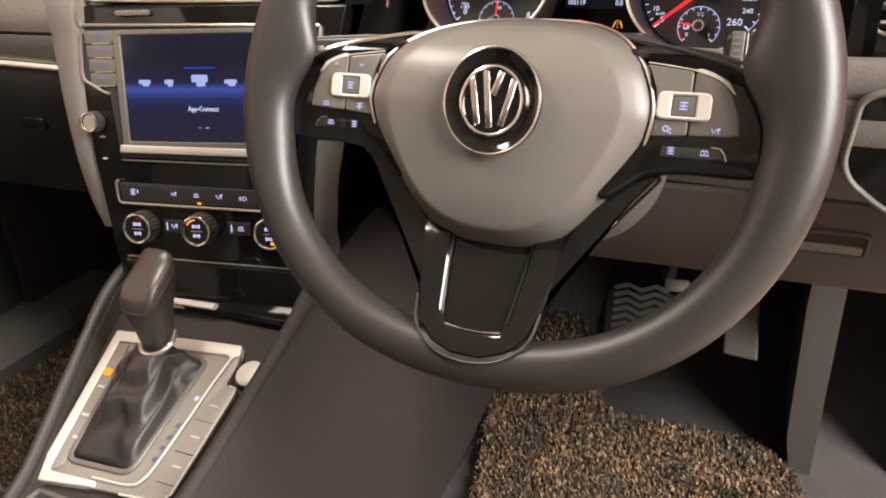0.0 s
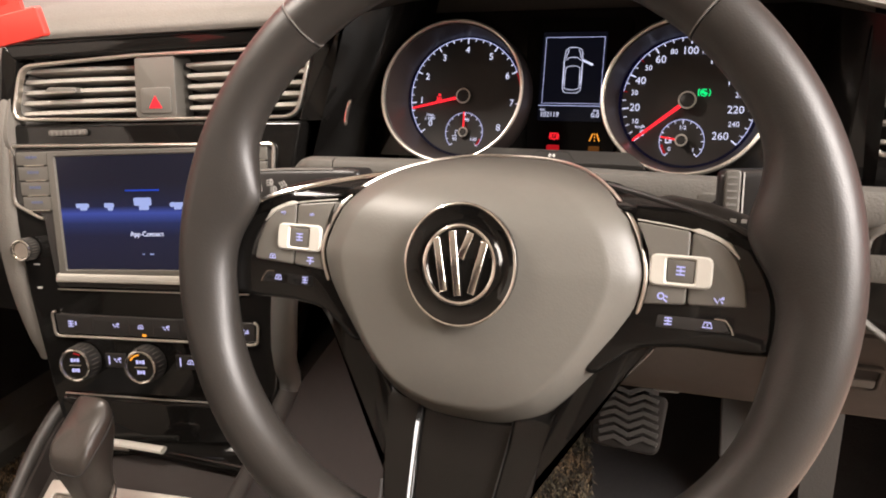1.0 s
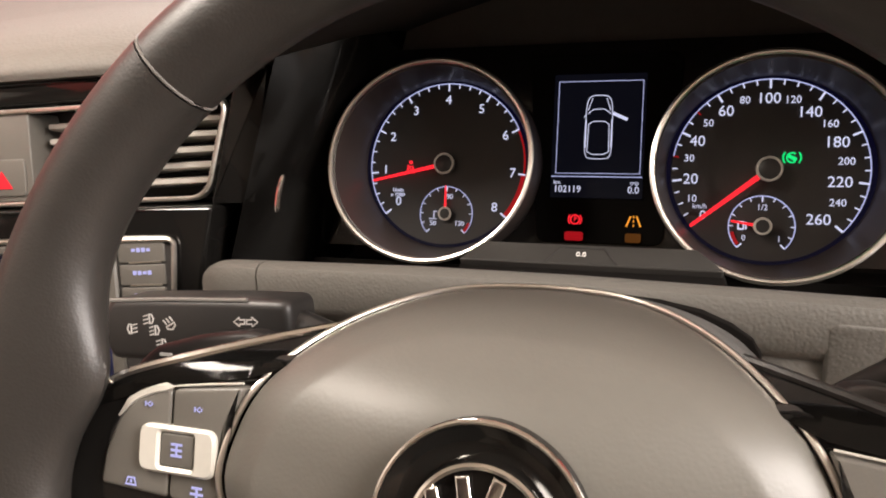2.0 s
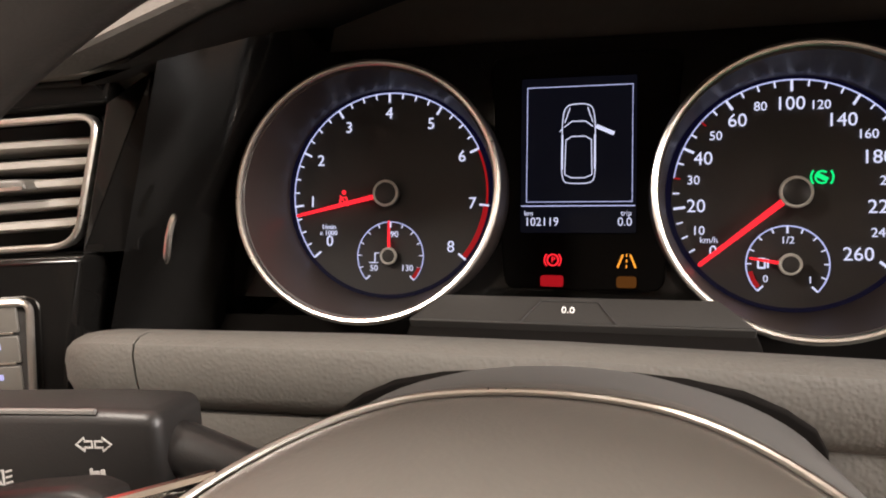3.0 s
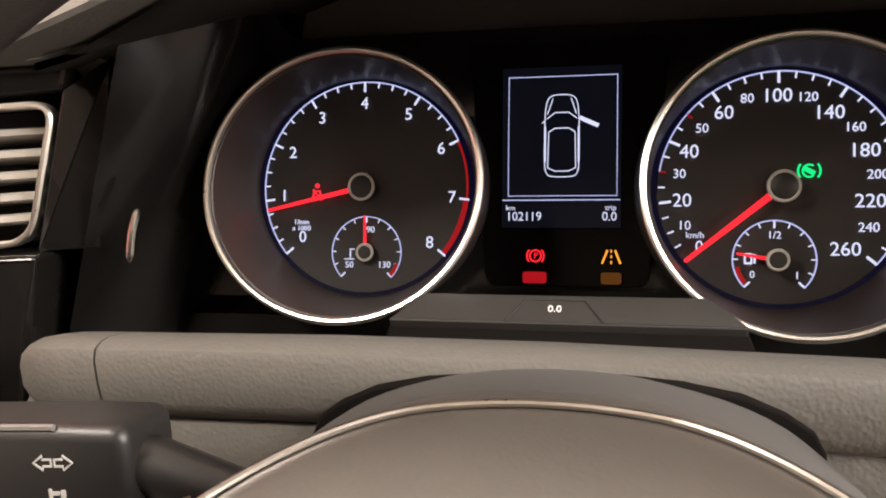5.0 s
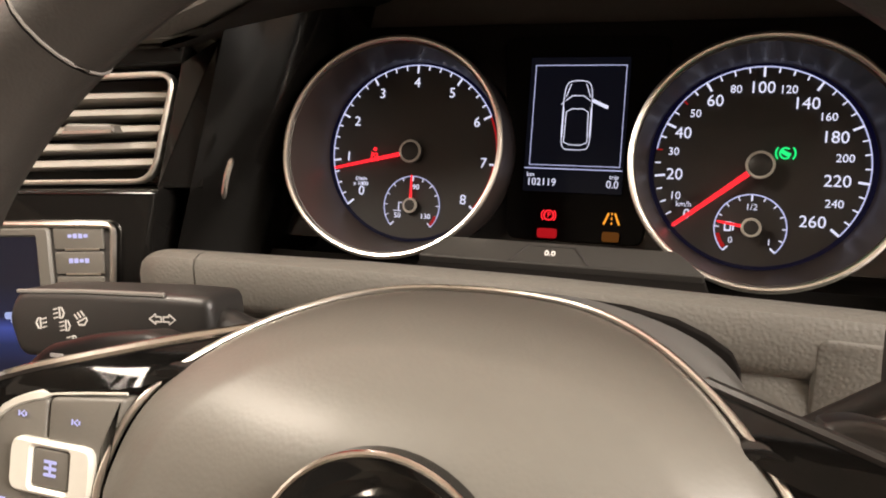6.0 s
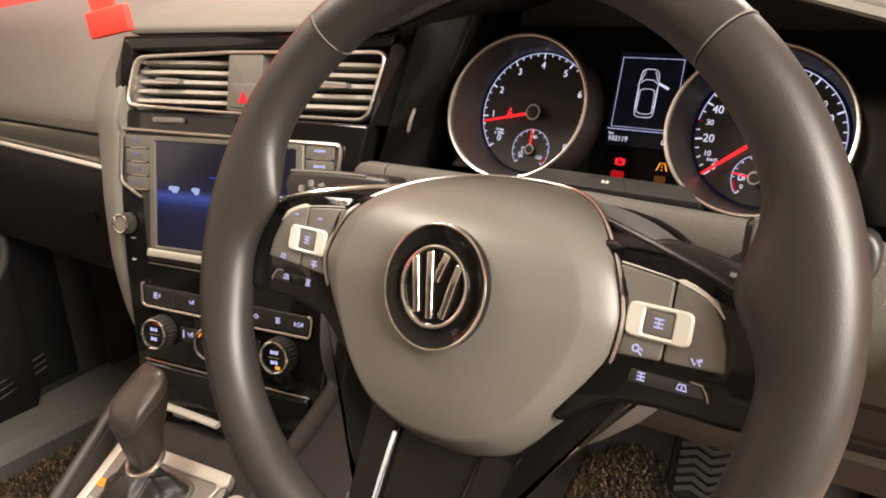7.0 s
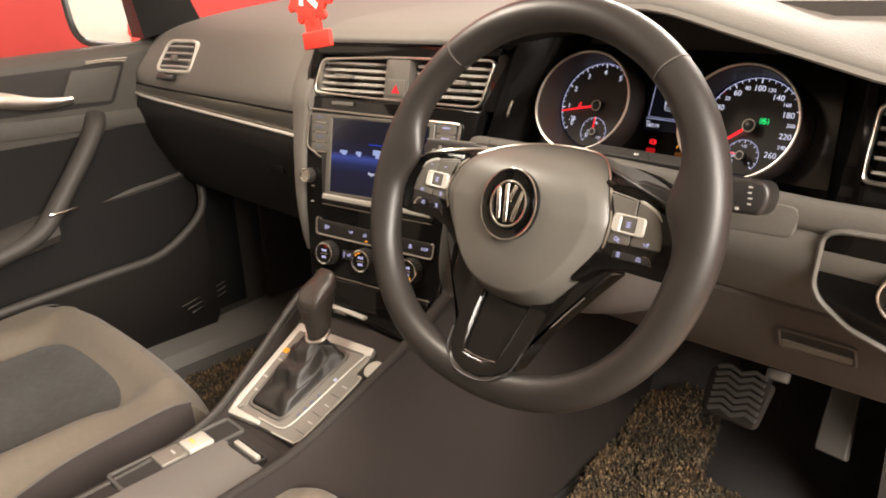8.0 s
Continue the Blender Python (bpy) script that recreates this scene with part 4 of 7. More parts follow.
bar(bm, -0.0130, -0.0070, 0.0022, 0.0010, 0.0073)
bar(bm, -0.0108, -0.0072, 0.0014, 0.0022, 0.0073)
part("park_mark", bm, GREYMARK, left_stalk)
for x, y, sz, turn in ((-0.070, -0.0024, 0.0056, 180), (-0.0612, 0.0021, 0.0056, 0), (-0.0586, -0.0029, 0.0054, 0), (-0.0556, -0.0089, 0.0056, 0), (-0.0439, -0.0089, 0.0056, 180), (-0.0503, 0.0002, 0.0060, -65)):
    bm = bmesh.new()
    strip(bm, [(0.10 * sz, 0.40 * sz), (0.30 * sz, 0.36 * sz), (0.48 * sz, 0.0), (0.30 * sz, -0.36 * sz), (0.10 * sz, -0.40 * sz)], 0.0006, 0.0, True)
    for k in (-1, 0, 1):
        strip(bm, [(-0.05 * sz, 0.30 * k * sz), (-0.45 * sz, 0.30 * k * sz - 0.10 * sz)], 0.00055, 0.0)
    bm.transform(pose(x, y, 0.0073, 0, 0, turn))
    part("lamp_mark", bm, GREYMARK, left_stalk)

right_stalk = thing("wiper_stalk", basis((0.110, 0.107, 0.669), (0.99, 0.03, 0.0), (-0.03, 0.22, 0.97)), "dark grey wiper stalk with printed symbols", "control stalk")
bm = bmesh.new()
prism(bm, fillet([(0.008, -0.0135), (0.03, -0.0145), (0.064, -0.0135), (0.069, -0.004), (0.069, 0.007), (0.064, 0.0145), (0.03, 0.0150), (0.008, 0.0140)], 0.005, 4), -0.018, 0.007, 0.004)
part("stalk_paddle", bm, STALK, right_stalk)
bm = bmesh.new()
sweep(bm, [(0.012, -0.007, -0.011), (-0.020, -0.030, -0.018), (-0.050, -0.050, -0.030)], [0.0050, 0.0045, 0.0045], 12)
part("stalk_arm", bm, BLACK, right_stalk)
bm = bmesh.new()
prism(bm, rrect(0.0085, 0.027, 0.002, 0.0160, 0.001), 0.002, 0.0080, 0.001)
part("slider", bm, BUTTON, right_stalk)
for k in range(6):
    bm = bmesh.new()
    bar(bm, 0.0160, 0.0105 - 0.0038 * k, 0.0055, 0.0011, 0.0084)
    part("slider_rib", bm, TRIM, right_stalk)
bm = bmesh.new()
bar(bm, 0.0218, 0.001, 0.0008, 0.025, 0.0075)
part("slider_line", bm, GREYMARK, right_stalk)
bm = bmesh.new()
frame_ring(bm, rrect(0.0064, 0.0050, 0.0022, 0.036, 0.0), rrect(0.0050, 0.0036, 0.0014, 0.036, 0.0), 0.0066, 0.0073)
bar(bm, 0.036, -0.0030, 0.0030, 0.0010, 0.0073)
part("wiper_mark", bm, GREYMARK, right_stalk)
for x, y, w, h in ((0.054, 0.0085, 0.0034, 0.0013), (0.054, 0.0040, 0.0028, 0.0012), (0.055, -0.0005, 0.0034, 0.0013), (0.055, -0.0050, 0.0028, 0.0012), (0.046, -0.010, 0.0030, 0.0022)):
    bm = bmesh.new()
    bar(bm, x, y, w, h, 0.0073)
    part("wiper_mark", bm, GREYMARK, right_stalk)
# ---- instrument cluster ----
cluster = thing("instrument_cluster", CLUSTER, "lit instrument cluster with two round dials and a display", "instrument cluster")
bm = bmesh.new()
prism(bm, rrect(0.414, 0.125, 0.01, 0.004, 0.012), -0.012, -0.003)
part("back_panel", bm, CHEEK, cluster, "glossy black panel behind the dials")
bm = bmesh.new()
prism(bm, fillet([(-0.036, -0.0435), (0.036, -0.0435), (0.044, 0.066), (-0.044, 0.066)], 0.006), -0.004, 0.0005, 0.001)
part("centre_panel", bm, VOID, cluster, "black panel between the dials")


def arc(a0, a1, r, cx=0.0, cy=0.0, n=40):
    return [(cx + r * math.cos(radians(a0 + (a1 - a0) * k / n)), cy + r * math.sin(radians(a0 + (a1 - a0) * k / n))) for k in range(n + 1)]


def disc(bm, r, z, cx=0.0, cy=0.0, n=40, thick=0.0006):
    return prism(bm, [(cx + r * math.cos(2 * math.pi * k / n), cy + r * math.sin(2 * math.pi * k / n)) for k in range(n)], z - thick, z)


def dial(cx, cy, ox=0.0):
    """Chrome ring, cone and face of one dial; gives back the face, on which the markings hang."""
    bm = bmesh.new()
    disc(bm, 0.0530, 0.0, cx, cy, 64)
    face = part("dial_face", bm, DIALFACE, cluster, "matt black dial face")
    turn = [2 * math.pi * k / 72 for k in range(72)]
    bm = bmesh.new()
    loft(bm, [[(cx + ox * z / 0.041 + (r + ox * 0.8 * z / 0.041) * math.cos(a), cy - 0.0024 * z / 0.041 + r * 0.97 * math.sin(a), z * (1.0 - 0.12 * math.sin(a))) for a in turn] for r, z in ((0.0525, -0.002), (0.0530, 0.004), (0.0545, 0.020), (0.0568, 0.0390), (0.0598, 0.0395), (0.0598, -0.002))])
    part("dial_cone", bm, DIALCONE, face, "dark cone round the face")
    bm = bmesh.new()
    sweep(bm, [(cx + ox + (0.0588 + 0.8 * ox) * math.cos(a), cy - 0.0020 + 0.0574 * math.sin(a), 0.0408 - 0.0048 * math.sin(a)) for a in turn], 0.0015, 8, True)
    part("dial_ring", bm, SATIN, face, "chrome ring round the dial")
    # added glowing ring that gives the dial its bluish haze
    bm = bmesh.new()
    strip(bm, [(cx + 0.0515 * math.cos(a), cy + 0.0505 * math.sin(a)) for a in turn], 0.0024, 0.0006, True)
    part("haze_ring", bm, L_BLUE, face, "faint glowing ring added for the blue haze round the face")
    return face


def scale(face, cx, cy, r, angles, longs, width, length, short, mat):
    for k, a in enumerate(angles):
        bm = bmesh.new()
        ln = length if k in longs else short
        c, s = math.cos(radians(a)), math.sin(radians(a))
        strip(bm, [(cx + (r - ln) * c, cy + (r - ln) * s), (cx + r * c, cy + r * s)], width if k in longs else width * 0.7, 0.0010)
        part("scale_tick", bm, mat, face)


def needle(face, cx, cy, a, r0, r1, w, z, mat, tail=0.0):
    bm = bmesh.new()
    c, s = math.cos(radians(a)), math.sin(radians(a))
    p = lambda r, o: (cx + r * c - o * s, cy + r * s + o * c)
    prism(bm, ccw([p(r0, -w / 2), p(r1, -w / 3.2), p(r1 + 0.0008, 0), p(r1, w / 3.2), p(r0, w / 2)]), z, z + 0.0012)
    part("needle", bm, mat, face, "glowing red needle")


def cap(face, cx, cy, r, z):
    bm = bmesh.new()
    revolve(bm, [(0.0002, 0.0005), (r, 0.0005), (r, z), (r * 0.8, z + 0.0008), (0.0002, z + 0.0009)], 28, Matrix.Translation((cx, cy, 0)))
    part("needle_cap", bm, STALK, face)
    bm = bmesh.new()
    sweep(bm, [(cx + r * math.cos(2 * math.pi * k / 28), cy + r * math.sin(2 * math.pi * k / 28), z) for k in range(28)], 0.0008, 6, True)
    part("cap_ring", bm, SILVER, face)


# rev counter
TX, TY = -0.0940, 0.0016
face = dial(TX, TY, 0.0013)
R = 0.0497
tach_angle = lambda v: 219.3 - 32.3 * v
bm = bmesh.new()
strip(bm, arc(tach_angle(0), tach_angle(6), R, TX, TY, 60), 0.0006, 0.0009)
part("scale_arc", bm, L_LINE, face)
bm = bmesh.new()
strip(bm, arc(tach_angle(6), tach_angle(7), R - 0.0004, TX, TY, 16), 0.0009, 0.0009)
strip(bm, arc(tach_angle(7), tach_angle(8), R - 0.0007, TX, TY, 16), 0.0024, 0.0009)
part("red_zone", bm, L_DIMRED, face, "glowing red zone of the scale")
scale(face, TX, TY, R, [tach_angle(k / 4) for k in range(0, 25)], range(0, 25, 4), 0.0010, 0.0046, 0.0026, L_WHITE)
scale(face, TX, TY, R + 0.0008, [tach_angle(7), tach_angle(8)], (0, 1), 0.0010, 0.0046, 0.0026, L_WHITE)
for v, nr in enumerate((0.0383, 0.0400, 0.0394, 0.0392, 0.0395, 0.0399, 0.0408, 0.0424, 0.0410)):
    a = radians(tach_angle(v) - (1.5 if v in (0, 1) else 0.0))
    write("numeral", str(v), 0.0078, L_WHITE, face, TX + nr * math.cos(a), TY + nr * math.sin(a), 0.0010)
write("unit_text", "1/min", 0.0034, L_WHITE, face, TX - 0.0310, TY - 0.0163, 0.0010)
write("unit_text", "x 1000", 0.0034, L_WHITE, face, TX - 0.0310, TY - 0.0193, 0.0010)
needle(face, TX, TY, 193.1, 0.0055, 0.0478, 0.0022, 0.0030, L_RED)
cap(face, TX, TY, 0.0058, 0.0055)
bm = bmesh.new()
disc(bm, 0.0011, 0.0050, TX - 0.0217, TY + 0.0006, 12)
strip(bm, [(TX - 0.0240, TY - 0.0062), (TX - 0.0232, TY - 0.0022), (TX - 0.0205, TY - 0.0018), (TX - 0.0195, TY - 0.0062)], 0.0010, 0.0050)
strip(bm, [(TX - 0.0237, TY - 0.001), (TX - 0.0198, TY - 0.006)], 0.0007, 0.0052)
part("belt_warning", bm, L_RED, face, "glowing red seat-belt symbol")
# coolant gauge
GX, GY = -0.0926, -0.0289
bm = bmesh.new()
strip(bm, arc(223, -43, 0.0168, GX, GY, 40), 0.0005, 0.0010)
part("scale_arc", bm, L_LINE, face)
scale(face, GX, GY, 0.0168, [223 - 266 * k / 12 for k in range(13)], (0, 6, 12), 0.0007, 0.0028, 0.0020, L_WHITE)
bm = bmesh.new()
strip(bm, arc(-20, -42, 0.0158, GX, GY, 10), 0.0018, 0.0011)
part("red_zone", bm, L_DIMRED, face)
for txt, dx, dy in (("50", -0.0082, -0.0060), ("130", 0.0088, -0.0058), ("90", 0.0020, 0.0106)):
    write("numeral", txt, 0.0042, L_WHITE, face, GX + dx, GY + dy, 0.0011)
needle(face, GX, GY, 91, 0.0035, 0.0166, 0.0011, 0.0024, L_RED)
cap(face, GX, GY, 0.0036, 0.0035)
bm = bmesh.new()
bar(bm, GX - 0.0078, GY - 0.0005, 0.0005, 0.0045, 0.0011)
bar(bm, GX - 0.0085, GY - 0.0032, 0.0048, 0.0005, 0.0011)
bar(bm, GX - 0.0066, GY + 0.0015, 0.0018, 0.0005, 0.0011)
part("coolant_mark", bm, L_WHITE, face)

# speedometer
SXX, SYY = 0.0889, 0.0
face = dial(SXX, SYY)
speed_angle = lambda v: 219.4 - 1.6 * v if v <= 60 else 123.4 - 0.8195 * (v - 60)
R = 0.0495
bm = bmesh.new()
strip(bm, arc(speed_angle(30), speed_angle(260), R, SXX, SYY, 70), 0.0006, 0.0009)
part("scale_arc", bm, L_LINE, face)
vals = list(range(0, 60, 5)) + list(range(60, 261, 10))
for v in vals:
    bm = bmesh.new()
    a = radians(speed_angle(v))
    big = v in (0, 20, 40, 60, 100, 140, 180, 220, 260)
    ln = 0.0050 if big else 0.0028
    strip(bm, [(SXX + (R - ln) * math.cos(a), SYY + (R - ln) * math.sin(a)), (SXX + R * math.cos(a), SYY + R * math.sin(a))], 0.0011 if big else 0.0007, 0.0010)
    part("scale_tick", bm, L_DIMRED if v in (30, 50) else L_WHITE, face)
NUMERALS = {0: (-0.0323, -0.0253), 10: (-0.0385, -0.0162), 20: (-0.0395, -0.0054), 30: (-0.0407, 0.0062), 40: (-0.0366, 0.0157), 50: (-0.0314, 0.0257),
            60: (-0.0225, 0.0322), 80: (-0.0131, 0.0381), 100: (-0.0011, 0.0389), 120: (0.0109, 0.0380), 140: (0.0193, 0.0312), 160: (0.0293, 0.0249),
            180: (0.0330, 0.0151), 200: (0.0379, 0.0051), 220: (0.0352, -0.0060), 240: (0.0346, -0.0169), 260: (0.0257, -0.0261)}
for v, (nx, ny) in NUMERALS.items():
    write("numeral", str(v), 0.0082 if v in (20, 40, 60, 100, 140, 180, 220, 260) else 0.0070 if v == 0 else 0.0056, L_WHITE, face, SXX + nx, SYY + ny, 0.0010)
write("unit_text", "km/h", 0.0038, L_WHITE, face, SXX - 0.0341, SYY - 0.0203, 0.0010)
needle(face, SXX, SYY, 219.2, 0.0060, 0.0495, 0.0028, 0.0050, L_RED)
cap(face, SXX, SYY, 0.0061, 0.0085)
bm = bmesh.new()
gx, gy = SXX + 0.0116, SYY + 0.0070
strip(bm, arc(50, 310, 0.0026, gx, gy, 16), 0.0008, 0.0011)
strip(bm, [(gx - 0.0022, gy + 0.0012), (gx + 0.0022, gy - 0.0012)], 0.0020, 0.0011)
strip(bm, arc(140, 220, 0.0044, gx, gy, 8), 0.0008, 0.0011)
strip(bm, arc(-40, 40, 0.0044, gx, gy, 8), 0.0008, 0.0011)
part("hold_lamp", bm, L_GREEN, face, "glowing green brake symbol")
GX, GY = 0.0869, -0.0306
bm = bmesh.new()
strip(bm, arc(224, -44, 0.0167, GX, GY, 44), 0.0006, 0.0010)
part("scale_arc", bm, L_LINE, face)
scale(face, GX, GY, 0.0167, [224 - 268 * k / 12 for k in range(13)], (0, 6, 12), 0.0008, 0.0032, 0.0022, L_WHITE)
bm = bmesh.new()
strip(bm, arc(220, 192, 0.0153, GX, GY, 10), 0.0020, 0.0011)
part("red_zone", bm, L_DIMRED, face)
for txt, dx, dy in (("0", -0.0088, -0.0064), ("1", 0.0090, -0.0066), ("1/2", 0.0, 0.0104)):
    write("numeral", txt, 0.0044, L_WHITE, face, GX + dx, GY + dy, 0.0011)
needle(face, GX, GY, 170.7, 0.0040, 0.0155, 0.0015, 0.0040, L_RED)
cap(face, GX, GY, 0.0040, 0.0075)
bm = bmesh.new()
frame_ring(bm, rrect(0.0034, 0.0048, 0.0006, GX - 0.0104, GY + 0.0004), rrect(0.0020, 0.0030, 0.0004, GX - 0.0104, GY + 0.0004), 0.0006, 0.0011)
bar(bm, GX - 0.0078, GY + 0.0004, 0.0008, 0.004, 0.0011)
part("fuel_mark", bm, L_WHITE, face)

# display between the dials
DX = -0.0020
bm = bmesh.new()
prism(bm, rrect(0.0525, 0.0720, 0.0008, DX - 0.0005, 0.0188), 0.0, 0.0014)
display = part("display", bm, L_DISPLAY, cluster, "small dark display with a car outline")
bm = bmesh.new()
frame_ring(bm, rrect(0.0482, 0.0538, 0.0002, DX, 0.0238), rrect(0.0475, 0.0531, 0.0002, DX, 0.0238), 0.0013, 0.0017)
bar(bm, DX - 0.0006, -0.0048, 0.0518, 0.0005, 0.0017)
part("display_frame", bm, L_LINE, display)
CX, CY = DX - 0.0002, 0.0241
bm = bmesh.new()
wd = 0.00045
body = smooth_closed([(0, 0.0182), (0.0045, 0.0176), (0.0066, 0.0150), (0.0074, 0.009), (0.0076, 0.0), (0.0076, -0.012), (0.0066, -0.0172), (0.004, -0.0184), (0, -0.0186), (-0.004, -0.0184), (-0.0066, -0.0172), (-0.0076, -0.012), (-0.0076, 0.0), (-0.0074, 0.009), (-0.0066, 0.0150), (-0.0045, 0.0176)], 3)
strip(bm, [(CX + x, CY + y) for x, y in body], wd, 0.0018, True)
for line in ([(-0.0040, 0.0165), (-0.0064, 0.0095)], [(0.0040, 0.0165), (0.0064, 0.0095)], [(-0.0066, 0.0075), (-0.003, 0.0102), (0.003, 0.0102), (0.0066, 0.0075)], [(-0.0058, 0.0015), (-0.003, 0.0032), (0.003, 0.0032), (0.0058, 0.0015)],
             [(-0.0058, 0.0015), (-0.0062, -0.0145)], [(0.0058, 0.0015), (0.0062, -0.0145)], [(-0.0062, -0.0145), (-0.003, -0.0160), (0.003, -0.0160), (0.0062, -0.0145)], [(-0.0076, 0.0065), (-0.0088, 0.0055)],
             [(-0.0072, 0.004), (-0.0072, -0.012)], [(0.0072, 0.004), (0.0072, -0.012)]):
    strip(bm, [(CX + x, CY + y) for x, y in line], wd, 0.0018)
strip(bm, [(CX + 0.0078, CY + 0.0078), (CX + 0.0098, CY + 0.0068), (CX + 0.0160, CY + 0.0040)], 0.0018, 0.0018)
part("car_outline", bm, L_WHITE, display, "white outline of a car with an open door")
write("display_text", "km", 0.0034, L_WHITE, display, DX - 0.0250, -0.0083, 0.0016, align="LEFT")
write("display_text", "trip", 0.0034, L_WHITE, display, DX + 0.0238, -0.0083, 0.0016, align="RIGHT")
write("display_text", "102119", 0.0056, L_WHITE, display, DX - 0.0248, -0.0123, 0.0016, align="LEFT", squeeze=0.95)
write("display_text", "0.0", 0.0056, L_WHITE, display, DX + 0.0240, -0.0123, 0.0016, align="RIGHT", squeeze=0.95)
bm = bmesh.new()
bx, by = -0.0135, -0.0298
frame_ring(bm, [(bx + 0.0029 * math.cos(a), by + 0.0029 * math.sin(a)) for a in [2 * math.pi * k / 20 for k in range(20)]], [(bx + 0.0022 * math.cos(a), by + 0.0022 * math.sin(a)) for a in [2 * math.pi * k / 20 for k in range(20)]], 0.0006, 0.0014)
strip(bm, arc(135, 225, 0.0038, bx, by, 8), 0.0006, 0.0014)
strip(bm, arc(-45, 45, 0.0038, bx, by, 8), 0.0006, 0.0014)
part("parking_lamp", bm, L_RED, cluster, "glowing red parking-brake symbol")
write("lamp_letter", "P", 0.0038, L_RED, cluster, bx + 0.0002, by, 0.0012)
bm = bmesh.new()
lx, ly = 0.0197, -0.0300
strip(bm, [(lx - 0.0040, ly - 0.0030), (lx - 0.0016, ly + 0.0030)], 0.0009, 0.0014)
strip(bm, [(lx + 0.0040, ly - 0.0030), (lx + 0.0016, ly + 0.0030)], 0.0009, 0.0014)
for y0 in (-0.003, -0.0005, 0.002):
    bar(bm, lx, ly + y0 + 0.0006, 0.0006, 0.0013, 0.0014)
part("lane_lamp", bm, L_AMBER, cluster, "glowing amber lane symbol")
# glowing bars stand for the symbols' reflections in the glossy surface below
for gx_, mt_, w_ in ((-0.0138, L_REFLRED, 0.0106), (0.0197, L_DIMAMBER, 0.0088)):
    bm = bmesh.new()
    bar(bm, gx_, -0.0395, w_, 0.0052, 0.0016, r=0.0012)
    part("lamp_reflection", bm, mt_, cluster, "dim glowing bar painted as the reflection of the warning symbol")
# sloping ledge below the display, with the trip button
LEDGE = basis((0.0, -0.0498, 0.0510), (1, 0, 0), (0, 0.72, -0.69))
bm = bmesh.new()
prism(bm, fillet([(-0.067, -0.0075), (0.067, -0.0075), (0.054, 0.0068), (-0.054, 0.0068)], 0.002), -0.008, 0.0, 0.0008)
bm.transform(LEDGE)
lower = part("lower_bezel", bm, LEDGEGREY, cluster, "grey sloping ledge under the display")
bm = bmesh.new()
strip(bm, [(-0.0205, -0.0066), (-0.0135, 0.0042), (0.0090, 0.0042), (0.0160, -0.0066)], 0.0009, 0.0004)
bm.transform(LEDGE)
part("button_outline", bm, BLACK, lower)
ledge_text = write("button_text", "0.0", 0.0044, WHITEPRINT, lower, -0.0025, 0.0, 0.0002)
ledge_text.matrix_local = LEDGE @ Matrix.Translation((-0.0025, -0.0005, 0.0002))
# black slabs put where the gap under the dials lies in shade
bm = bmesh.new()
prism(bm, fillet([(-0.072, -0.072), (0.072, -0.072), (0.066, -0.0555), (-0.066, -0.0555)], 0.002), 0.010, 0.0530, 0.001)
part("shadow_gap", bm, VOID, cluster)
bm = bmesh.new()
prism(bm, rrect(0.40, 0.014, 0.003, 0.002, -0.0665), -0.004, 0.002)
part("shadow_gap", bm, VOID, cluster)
# glint on the black cheek, modelled as a thin chrome tube
bm = bmesh.new()
sweep(bm, smooth_open([(-0.1700, -0.0125, 0.064), (-0.1718, -0.022, 0.065), (-0.1728, -0.034, 0.065)], 5), [0.0006] + [0.0016] * 9 + [0.0006], 8)
part("side_glint", bm, CHROME, cluster, "slim chrome sliver modelled for the glint beside the dial")

# ---- centre stack: black panel, vents, screen unit, climate controls ----
stack = thing("centre_stack", STACK, "glossy black centre stack facing the driver", "centre stack")
bm = bmesh.new()
outline = [(-0.100, -0.235), (0.100, -0.235), (0.108, -0.15), (0.122, -0.06), (0.138, 0.05), (0.166, 0.10), (0.178, 0.165), (-0.128, 0.165), (-0.136, 0.10), (-0.134, 0.03), (-0.128, -0.06), (-0.115, -0.15)]
VENT = [(-0.121, 0.1005), (-0.010, 0.0965), (0.142, 0.0945), (0.159, 0.1525), (0.0, 0.1515), (-0.108, 0.1465)]
prism(bm, fillet(outline, 0.008), -0.09, -0.060)
part("stack_body", bm, GLOSS, stack)


def plate(pts, z0, z1, mat, name, parent, label="", bevel=0.001, r=0.003):
    bm = bmesh.new()
    prism(bm, fillet(ccw(pts), r, 4), z0, z1, bevel)
    return part(name, bm, mat, parent, label)


# face of the stack, in pieces round the vent opening
plate([(-0.100, -0.235), (0.100, -0.235), (0.110, -0.15), (0.124, -0.06), (0.140, 0.05), (0.150, 0.0905), (-0.134, 0.0965), (-0.134, 0.03), (-0.128, -0.06), (-0.115, -0.15)], -0.062, 0.0, GLOSS, "stack_face", stack, bevel=0.003)
VENTM = STACK @ pose(-0.12, 0, 0) @ pose(0, 0, 0, 0, 3, 0) @ pose(0.12, 0, 0)
vents = thing("air_vent", VENTM, "pair of middle air vents in a chrome frame", "air vent")
plate([(-0.114, 0.1515), (0.164, 0.1570), (0.168, 0.170), (-0.122, 0.166)], -0.062, 0.003, GLOSS, "vent_brow", vents, bevel=0.003)
plate([(-0.134, 0.0966), (-0.1235, 0.0968), (-0.111, 0.1520), (-0.122, 0.166), (-0.134, 0.13)], -0.062, 0.002, GLOSS, "vent_cheek", vents, r=0.001)
plate([(0.144, 0.0908), (0.170, 0.0906), (0.185, 0.170), (0.163, 0.1575)], -0.062, 0.002, GLOSS, "vent_cheek", vents, r=0.001)
bm = bmesh.new()
vo = fillet(ccw(VENT), [0.012, 0.001, 0.012, 0.010, 0.001, 0.012], 5)
